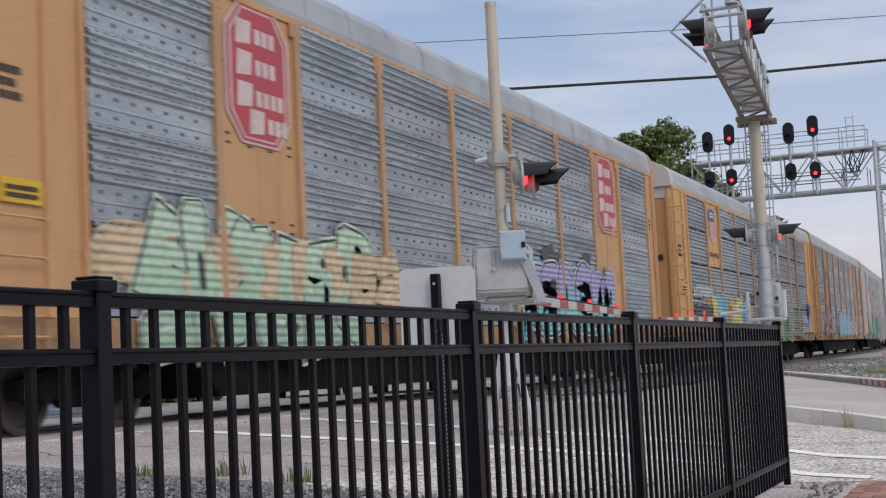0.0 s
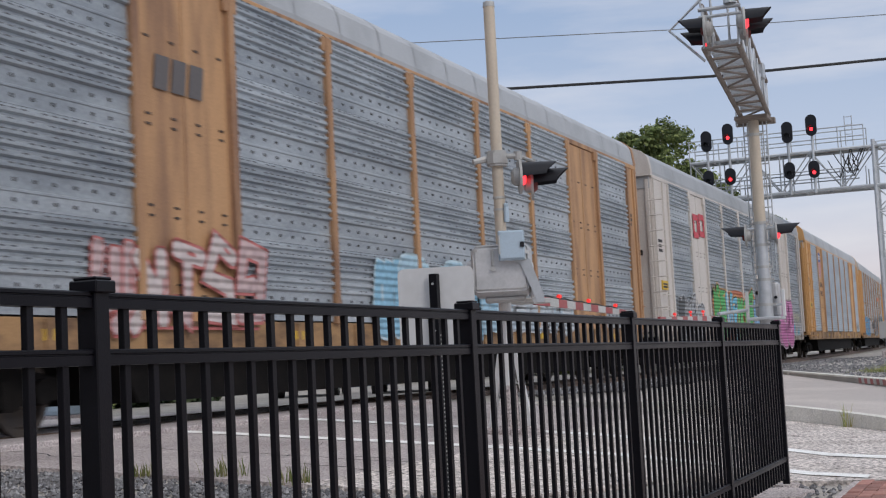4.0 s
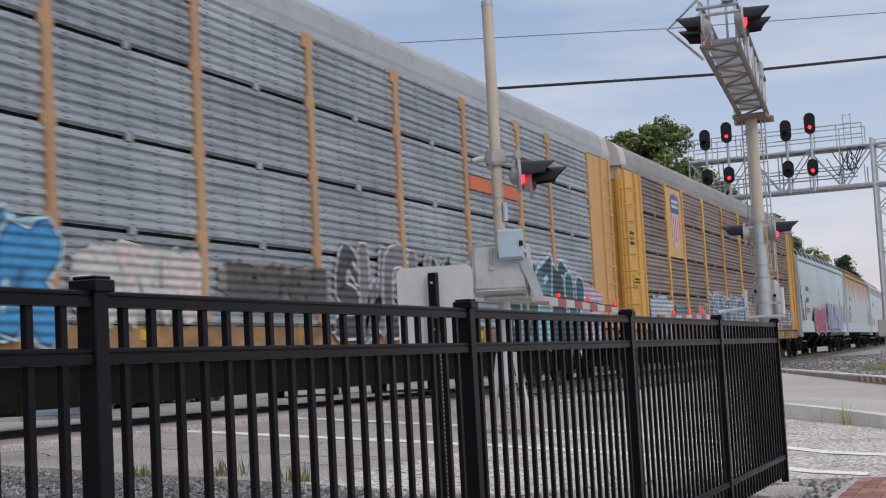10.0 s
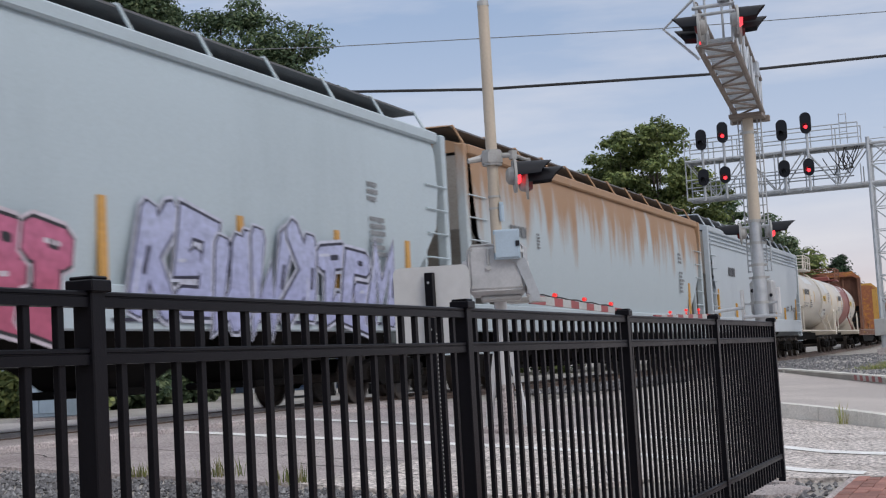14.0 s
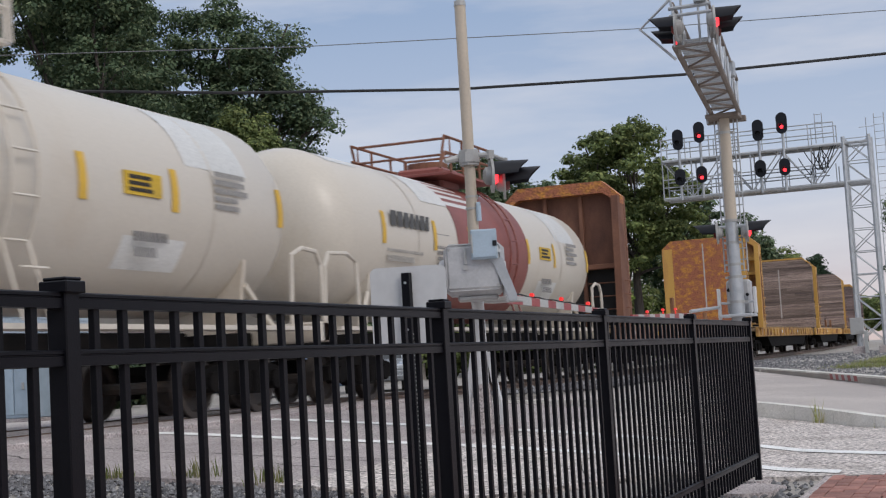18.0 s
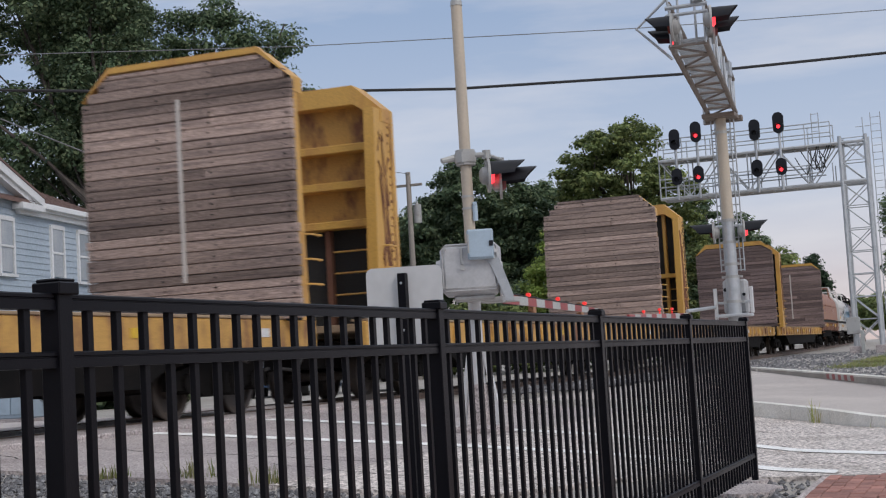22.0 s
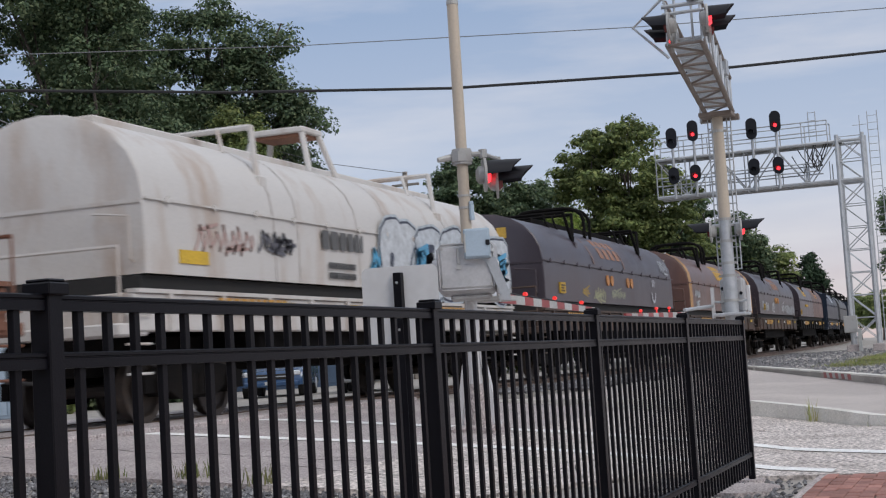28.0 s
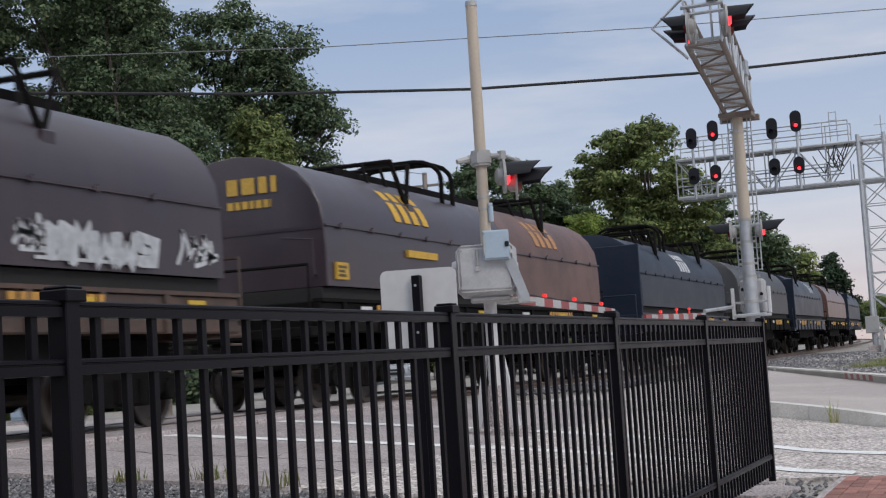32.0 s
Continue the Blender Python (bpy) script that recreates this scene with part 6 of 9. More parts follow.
M_COIL_BLK = mat("black hood paint", (0.040, 0.029, 0.037), (0.060, 0.042, 0.046), rough=0.38, big=0.8, fine=30, bump=0.06, stretch=(1.3, 1, 0.4), vary=0.02, grain=0.08)
M_COIL_BRN = mat("faded brown hood paint", (0.118, 0.066, 0.057), (0.175, 0.094, 0.072), rough=0.36, big=0.9, fine=30, bump=0.06, stretch=(1.3, 1, 0.4), vary=0.02, grain=0.08)
M_COIL_RED = mat("oxide red hood paint", (0.28, 0.13, 0.085), (0.36, 0.18, 0.10), rough=0.6, big=0.8, fine=30, bump=0.08, stretch=(1.3, 1, 0.4), vary=0.02)
M_COIL_WHT = mat("dirty white hood paint", (0.56, 0.54, 0.515), (0.40, 0.31, 0.245), grain=0.05, rough=0.5, big=1.1, fine=30, bump=0.05, stretch=(1.3, 1, 0.35), vary=0.02, lo=0.5, hi=0.75)
M_COIL_NVY = mat("navy car paint", (0.012, 0.019, 0.034), (0.018, 0.026, 0.043), spec=0.25, rough=0.42, big=0.8, fine=30, bump=0.04, vary=0.02, grain=0.05)
M_COIL_GRY = mat("dark grey hood paint", (0.055, 0.056, 0.06), (0.08, 0.078, 0.078), rough=0.5, big=0.8, bump=0.05)
PAINTS = {}
# stands for the dark inside slots, shade given by colour
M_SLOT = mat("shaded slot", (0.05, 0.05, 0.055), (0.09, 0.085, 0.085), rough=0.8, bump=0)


def paint(c, rough=0.6):
    """A plain sprayed or stencilled colour."""
    key = tuple(round(x, 3) for x in c)
    if key not in PAINTS:
        PAINTS[key] = mat("paint %03d" % len(PAINTS), c, tuple(0.8 * x + 0.02 for x in c), rough=rough, big=2.5, fine=30, bump=0.04, vary=0.0)
    return PAINTS[key]


C_YELLOW, C_WHITE, C_BLACK, C_RED, C_BLUE = (0.62, 0.40, 0.03), (0.62, 0.62, 0.62), (0.02, 0.02, 0.022), (0.42, 0.045, 0.05), (0.05, 0.09, 0.30)
HALF = 1.5
CAR_ENDS = 0.9


def make_truck_meshes():
    side = Build()
    for s in (-1, 1):
        y = s * 1.0
        side.prism([(-1.25, 0.36), (-1.25, 0.58), (-0.85, 0.66), (-0.45, 0.72), (0.45, 0.72), (0.85, 0.66), (1.25, 0.58), (1.25, 0.36), (0.95, 0.36), (0.85, 0.48), (0.45, 0.26), (-0.45, 0.26), (-0.85, 0.48), (-0.95, 0.36)], y - 0.08, y + 0.08)
        for x in (-0.88, 0.88):
            side.cyl((x, y - 0.13, 0.45), (x, y + 0.13, 0.45), 0.14, n=10)
        for x in (-0.2, 0.0, 0.2):
            side.cyl((x, y - s * -0.1, 0.30), (x, y - s * -0.1, 0.58), 0.08, n=8)
    side.box(-0.25, 0.25, -1.0, 1.0, 0.45, 0.72)
    wheel = Build()
    ring = [(0.42, -0.07), (0.42, 0.06), (0.45, 0.06), (0.45, 0.09), (0.36, 0.09), (0.33, 0.03), (0.16, 0.0), (0.13, 0.06), (0.0, 0.06)]
    n = 20
    vs, fs = [], []
    prof = [(0.0, -0.03), (0.13, -0.05), (0.30, -0.02), (0.35, -0.07)] + ring
    for i in range(n):
        a = 2 * math.pi * i / n
        vs += [(r * math.cos(a), y, r * math.sin(a)) for r, y in prof]
    m = len(prof)
    for i in range(n):
        for k in range(m - 1):
            fs.append((i * m + k, i * m + k + 1, ((i + 1) % n) * m + k + 1, ((i + 1) % n) * m + k))
    wheel.add(vs, fs)
    axle = Build().cyl((0, -0.78, 0), (0, 0.78, 0), 0.08, n=8)
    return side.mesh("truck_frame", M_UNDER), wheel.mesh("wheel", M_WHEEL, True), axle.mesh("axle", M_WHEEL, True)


TRUCK, WHEEL, AXLE = make_truck_meshes()


def trucks(car, half_len, inset=2.3):
    for s in (-1, 1):
        x = s * (half_len - inset)
        tr = part("truck", TRUCK, None, car, at=pose(x, 0, 0))
        for wx in (-0.88, 0.88):
            part("axle", AXLE, None, tr, at=pose(wx, 0, 0.42))
            for sy in (-1, 1):
                part("wheel", WHEEL, None, tr, at=pose(wx, sy * 0.74, 0.42, 0, 0, 0 if sy > 0 else 180))
        c = Build().box(s * half_len - 0.25, s * half_len + 0.25, -0.25, 0.25, 0.72, 1.0, 0.03)
        a, b = sorted((s * half_len, s * (half_len + CAR_ENDS)))
        c.box(a, b, -0.07, 0.07, 0.78, 0.94, 0.02)
        c.box(s * (half_len + CAR_ENDS) - 0.16, s * (half_len + CAR_ENDS) + 0.1, -0.14, 0.14, 0.72, 1.0, 0.04)
        part("coupler", c, M_UNDER, car)
        part("brake_hose", Build().tube([(s * half_len, -0.35, 0.85), (s * (half_len + 0.35), -0.33, 0.55), (s * (half_len + 0.8), -0.2, 0.6)], 0.025), M_CABLE, car)


CORR = {}
ROOFS = {}


def corr_mesh(style, width, mate):
    """One ribbed side sheet a row high, from x = 0 to width, facing -y."""
    key = (style, round(width, 2), mate.name)
    if key not in CORR:
        g = Build()
        line = [(0.0, 0.0)]
        if style >= 2:
            ribs, z, pitch = 9, 0.0, 0.98 / 9
        else:
            line += [(0.0, 0.16), (-0.012, 0.17), (-0.012, 0.19), (0.0, 0.20), (0.0, 0.36)]
            ribs, z, pitch = 6, 0.37, 0.65 / 6
        for k in range(ribs):
            b = z + k * pitch
            d = 0.022 if style == 2 and k % 2 else 0.04
            line += [(0.0, b + 0.08 * pitch), (-d, b + 0.28 * pitch), (-d - 0.003, b + 0.5 * pitch), (-d, b + 0.66 * pitch), (0.0, b + 0.86 * pitch)]
        line.append((0.0, z + ribs * pitch))
        g.sheet(line, 0.0, width)
        CORR[key] = g.mesh("side_sheet", mate, True)
    return CORR[key]


HOLES = {}


def hole_mesh(width, style=1):
    """Small bolt heads and slots of one ribbed sheet, as raised blocks with the slots' shade in their colour."""
    key = round(width, 2) + 100 * style
    if key not in HOLES and style == 2:
        g = Build()
        m = max(2, round(width / 0.6))
        for j in range(m):
            x = width * (j + 0.5) / m
            for k in range(9):
                for z in (k + 0.02, k + 0.44):
                    g.box(x - 0.03, x + 0.03, -0.047 if z > k + 0.3 and k % 2 == 0 else -0.028 if z > k + 0.3 else -0.008, 0.0, z * 0.98 / 9, z * 0.98 / 9 + 0.011)
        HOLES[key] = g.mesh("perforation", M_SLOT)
    elif key not in HOLES:
        g = Build()
        rnd = random.Random(int(width * 100))
        for z in (0.07, 0.27):
            for k in range(int(width / 0.34)):
                x = 0.15 + 0.34 * k + rnd.uniform(-0.02, 0.02)
                g.box(x, x + 0.038, -0.016, 0.0, z, z + 0.036)
        for k in range(6):
            z = 0.37 + (k + 0.56) * 0.65 / 6
            for j in range(int(width / 0.17)):
                if rnd.random() < 0.72:
                    x = 0.06 + 0.17 * j + 0.05 * (k % 2)
                    g.box(x, x + 0.075, -0.046, -0.03, z, z + 0.014)
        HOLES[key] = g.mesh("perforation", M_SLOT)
    return HOLES[key]


def ladder(parent, x0, x1, y, zs, material, name="ladder", r=0.016):
    """Grab irons one over the other; the lowest carries the rest."""
    z0 = zs[0]
    me = Build().tube([(x0, y + 0.09, z0), (x0 + 0.02, y, z0), (x1 - 0.02, y, z0), (x1, y + 0.09, z0)], r, 5).mesh("rung", material)
    root = part(name, me, None, parent)
    for z in zs[1:]:
        part("rung", me, None, root, at=pose(0, 0, z - z0))
    return root


def bars(parent, x0, z0, w, h, y, colour, rows=1, seed=1, name="stencil"):
    """Lettering as plain bars, one row under the other."""
    rnd = random.Random(seed)
    g = Build()
    step = h / (rows * 1.6 - 0.6)
    for k in range(rows):
        z = z0 + h - step * (1.6 * k + 1)
        x = x0
        end = x0 + w * (1.0 if rows < 3 else rnd.uniform(0.6, 1.0))
        while x < end - 0.01:
            d = min(rnd.uniform(0.55, 0.95) * step, end - x)
            g.box(x, x + d, y - 0.006, y, z, z + step)
            x += d + 0.28 * step
    return tagged(part(name, g, paint(colour), parent), kind="stuff")


def letters(parent, text, size, x, z, y, colour, name="lettering", squeeze=1.0):
    cu = bpy.data.curves.new(name, "FONT")
    cu.body, cu.size, cu.align_x, cu.extrude = text, size, "LEFT", 0.003
    tmp = bpy.data.objects.new(name, cu)
    me = bpy.data.meshes.new_from_object(tmp)
    bpy.data.objects.remove(tmp)
    me.transform(pose(x, y, z, 90, 0, 0) @ Matrix.Diagonal((squeeze, 1, 1, 1)))
    me.materials.append(paint(colour))
    ob = new(name, me)
    ob.parent = parent
    return ob


SPRAYS = {}


def spray(cols, z0, z1, ribs=0.0):
    """Sprayed colours that run into each other from z0 up to z1, uneven in density; ribs: pitch of the ribbed sheet under the paint."""
    key = (tuple(tuple(round(x, 3) for x in c) for c in cols), round(z0, 1), round(z1, 1), ribs)
    if key in SPRAYS:
        return SPRAYS[key]
    m = bpy.data.materials.new("spray paint %03d" % len(SPRAYS))
    m.use_nodes = True
    n, l = m.node_tree.nodes, m.node_tree.links
    b = n["Principled BSDF"]
    b.inputs["Roughness"].default_value, b.inputs["Specular IOR Level"].default_value = 0.6, 0.35
    tc, sep, noi, grit = n.new("ShaderNodeTexCoord"), n.new("ShaderNodeSeparateXYZ"), n.new("ShaderNodeTexNoise"), n.new("ShaderNodeTexNoise")
    l.new(tc.outputs["Object"], sep.inputs[0])
    l.new(tc.outputs["Object"], noi.inputs["Vector"])
    l.new(tc.outputs["Object"], grit.inputs["Vector"])
    noi.inputs["Scale"].default_value, noi.inputs["Detail"].default_value = 1.6, 4.0
    grit.inputs["Scale"].default_value, grit.inputs["Detail"].default_value = 9.0, 5.0
    up, add, ramp = n.new("ShaderNodeMapRange"), n.new("ShaderNodeMath"), n.new("ShaderNodeValToRGB")
    up.inputs["From Min"].default_value, up.inputs["From Max"].default_value = z0, z1
    up.inputs["To Min"].default_value, up.inputs["To Max"].default_value = -0.32, 0.68
    l.new(sep.outputs[2], up.inputs["Value"])
    add.operation = "MULTIPLY_ADD"
    add.inputs[1].default_value = 0.65
    l.new(noi.outputs[0], add.inputs[0])
    l.new(up.outputs[0], add.inputs[2])
    l.new(add.outputs[0], ramp.inputs[0])
    e = ramp.color_ramp.elements
    e[0].position, e[0].color, e[1].position, e[1].color = 0.2, rgba(cols[0]), 0.8, rgba(cols[-1])
    for k, c in enumerate(cols[1:-1]):
        e.new(0.2 + 0.6 * (k + 1) / (len(cols) - 1)).color = rgba(c)
    thin, dens = n.new("ShaderNodeMapRange"), n.new("ShaderNodeVectorMath")
    thin.inputs["From Min"].default_value, thin.inputs["From Max"].default_value = 0.3, 0.7
    thin.inputs["To Min"].default_value, thin.inputs["To Max"].default_value = 0.74, 1.14
    l.new(grit.outputs[0], thin.inputs["Value"])
    dens.operation = "SCALE"
    l.new(ramp.outputs[0], dens.inputs[0])
    l.new(thin.outputs[0], dens.inputs[3])
    l.new(dens.outputs[0], b.inputs["Base Color"])
    if ribs:
        wav, bp = n.new("ShaderNodeTexWave"), n.new("ShaderNodeBump")
        wav.bands_direction = "Z"
        wav.inputs["Scale"].default_value = 0.314159 / ribs
        l.new(tc.outputs["Object"], wav.inputs["Vector"])
        bp.inputs["Strength"].default_value, bp.inputs["Distance"].default_value = 0.75, 0.03
        l.new(wav.outputs["Fac"], bp.inputs["Height"])
        l.new(bp.outputs[0], b.inputs["Normal"])
    SPRAYS[key] = m
    return m


# sweeps of a spray can in a unit square, none of them a letter
FORMS = [
    [[(0.08, 0.0), (0.0, 0.88), (0.42, 1.06)], [(0.36, 0.05), (0.42, 0.74), (0.92, 0.96), (0.86, 0.04)]],
    [[(0.98, 0.82), (0.3, 1.02), (0.06, 0.6), (0.74, 0.42), (0.9, 0.06), (0.08, 0.02)]],
    [[(0.0, 1.05), (0.18, 0.04), (0.5, 0.52), (0.82, 0.0), (1.0, 1.0)]],
    [[(0.06, 0.0), (0.2, 1.04)], [(0.2, 0.5), (0.92, 1.06)], [(0.34, 0.52), (1.0, 0.0)]],
    [[(0.04, 0.9), (0.94, 1.0)], [(0.46, 0.92), (0.44, 0.02), (0.92, 0.16)]],
    [[(0.92, 0.92), (0.16, 0.94), (0.06, 0.1), (0.86, 0.0), (0.9, 0.46), (0.48, 0.44)]],
    [[(0.04, 0.0), (0.08, 1.0), (0.52, 0.36), (0.9, 1.06), (1.0, 0.0)]],
]


def ribbon(g, pts, w, y, lean, sharp=False):
    """A flat stroke with mitred corners and slightly pointed ends, one piece."""
    pts = [Vector((x + lean * z, z)) for x, z in pts]
    if len(pts) > 2 and not sharp:
        ends = [pts[0] * 2 - pts[1]] + pts + [pts[-1] * 2 - pts[-2]]
        fine = []
        for p0, p1, p2, p3 in zip(ends, ends[1:], ends[2:], ends[3:]):
            for u in (0.0, 0.25, 0.5, 0.75):
                fine.append(0.5 * (2 * p1 + (p2 - p0) * u + (2 * p0 - 5 * p1 + 4 * p2 - p3) * u * u + (3 * p1 - p0 - 3 * p2 + p3) * u ** 3))
        pts = fine + [pts[-1]]
    rows = []
    for i, p in enumerate(pts):
        a = (p - pts[i - 1]).normalized() if i else None
        b = (pts[i + 1] - p).normalized() if i < len(pts) - 1 else None
        if a is None or b is None:
            d = b if a is None else a
            n, c = Vector((-d.y, d.x)), p - d * w * 0.8 if a is None else p + d * w * 0.8
            ends = [(p + n * w, p - n * w), (p + n * w * 0.6 + (c - p) * 0.8, p - n * w * 0.6 + (c - p) * 0.8)]
            rows += ends[::-1] if a is None else ends
            continue
        na, nb = Vector((-a.y, a.x)), Vector((-b.y, b.x))
        m = na + nb
        if m.length < 0.35:
            m = na - a * 0.6
        m = m.normalized()
        k = min(1.35, 1.0 / max(0.3, abs(m.dot(na))))
        rows.append((p + m * w * k, p - m * w * k))
    vs = [(v.x, y, v.y) for r in rows for v in r]
    g.add(vs, [(2 * i, 2 * i + 1, 2 * i + 3, 2 * i + 2) for i in range(len(rows) - 1)])


def graffiti(car, x0, x1, z0, z1, fills, edge, cloud=None, n=6, fat=0.3, seed=1, y=-HALF - 0.05, lean=0.1, shine=None, blend=False, sharp=True, ribs=0.112):
    """Sprayed lettering without words: wide forms with an edge, a coloured cloud behind, a light rim, dark nicks and glints."""
    rnd = random.Random(seed)
    w, h = (x1 - x0) / n, z1 - z0
    base = Build()
    if cloud:
        m = 44
        o = []
        for k in range(m):
            a = 2 * math.pi * k / m
            r = rnd.uniform(0.86, 1.12)
            ca, sa = math.cos(a), math.sin(a)
            o.append(((x0 + x1) / 2 + lean * h * 0.5 + math.copysign(abs(ca) ** 0.4, ca) * (x1 - x0) * 0.52 * (0.7 + 0.3 * r), (z0 + z1) / 2 + math.copysign(abs(sa) ** 0.5, sa) * h * 0.52 * r))
        base.add([(a, y + 0.004, b) for a, b in o], [tuple(range(m))])
        root = part("graffiti", base, spray([tuple(0.8 * c for c in cloud), cloud], z0, z1, ribs), car, "sprayed lettering in bright colours")
    else:
        root = part("graffiti", base.box(x0, x1, y + 0.004, y + 0.008, z0, z0 + 0.04), spray([edge, edge], z0, z1, ribs), car, "sprayed lettering in strong colours")
    last = -1
    for i in range(n):
        k = rnd.randrange(len(FORMS))
        k = (k + 1) % len(FORMS) if k == last else k
        last = k
        top, jig = rnd.uniform(0.86, 1.12), rnd.uniform(-0.04, 0.05)
        flip, over = rnd.random() < 0.55, rnd.random() < 0.25
        f = fat * min(w, h) * 0.62
        yl = y - 0.008 * i
        rim, out, inn, nick, gl = Build(), Build(), Build(), Build(), Build()
        for q, stroke in enumerate(FORMS[k]):
            stroke = [(1 - a if flip else a, 1 - b if over else b) for a, b in stroke]
            pts = [(x0 + w * (i + 0.08 + 0.86 * a) + rnd.uniform(-0.06, 0.06) * w, z0 + h * (0.08 + 0.70 * b * top + jig + rnd.uniform(-0.05, 0.05))) for a, b in stroke]
            d = 0.0006 * q
            if shine:
                ribbon(rim, pts, f + 0.085, yl + 0.002 - d, lean, sharp)
            ribbon(out, pts, f + 0.042, yl - d, lean, sharp)
            ribbon(inn, pts, f, yl - 0.003 - d, lean, sharp)
            (ax, az), (bx, bz) = pts[0], pts[1]
            if q:
                continue
            ribbon(nick, [(ax + (bx - ax) * 0.35 + f * 0.3, az + (bz - az) * 0.35), (ax + (bx - ax) * 0.62 + f * 0.45, az + (bz - az) * 0.62)], f * 0.24, yl - 0.0055 - d, lean, True)
            if shine:
                (ax, az), (bx, bz) = pts[-2], pts[-1]
                ribbon(gl, [(ax - f * 0.4, az + f * 0.25), (ax + (bx - ax) * 0.45 - f * 0.4, az + (bz - az) * 0.45 + f * 0.2)], f * 0.13, yl - 0.0055 - d, lean, True)
        let = part("letter", out, spray([edge, edge], z0, z1, ribs), root)
        tone = fills if blend else [fills[i % len(fills)], fills[(i + 1) % len(fills)] if i % 3 == 2 else fills[i % len(fills)]]
        part("fill", inn, spray(tone, z0, z1, ribs), let)
        part("nick", nick, spray([edge, edge], z0, z1, ribs), let)
        if shine:
            part("rim", rim, spray([shine, shine], z0, z1, ribs), let)
            part("glint", gl, spray([shine, shine], z0, z1, ribs), let)


def tag(car, x0, x1, z0, z1, colour, seed=1, y=-HALF - 0.05, w=0.03, arched=False):
    """A thin scribble from a spray can."""
    rnd = random.Random(seed)
    g = Build()
    n = max(3, int((x1 - x0) / (0.45 * (z1 - z0))))
    pts = []
    for i in range(n * 2 + 1):
        pts.append((x0 + (x1 - x0) * i / (2 * n) + rnd.uniform(-0.05, 0.05), z0 + (z1 - z0) * (rnd.uniform(0.7, 1.0) if i % 2 else rnd.uniform(0.0, 0.3))))
    for p, q, r in zip(pts, pts[1:], pts[2:]):
        ribbon(g, [p, ((p[0] + q[0]) / 2 + 0.05, (p[1] + q[1]) / 2), q], w, y, 0.1)
    for _ in range(3):
        a = rnd.uniform(x0, x1 - 0.4)
        b = rnd.uniform(z0, z1)
        ribbon(g, [(a, b), (a + 0.5, b + rnd.uniform(-0.15, 0.15))], w, y, 0.1)
    if arched:
        g.v = [(a, -0.008 - 1.455 * math.sqrt(max(0.05, 1 - ((c - 2.72) / 1.16) ** 2)), c) for a, b, c in g.v]
    tagged(part("spray_tag", g, paint(colour), car), kind="stuff")


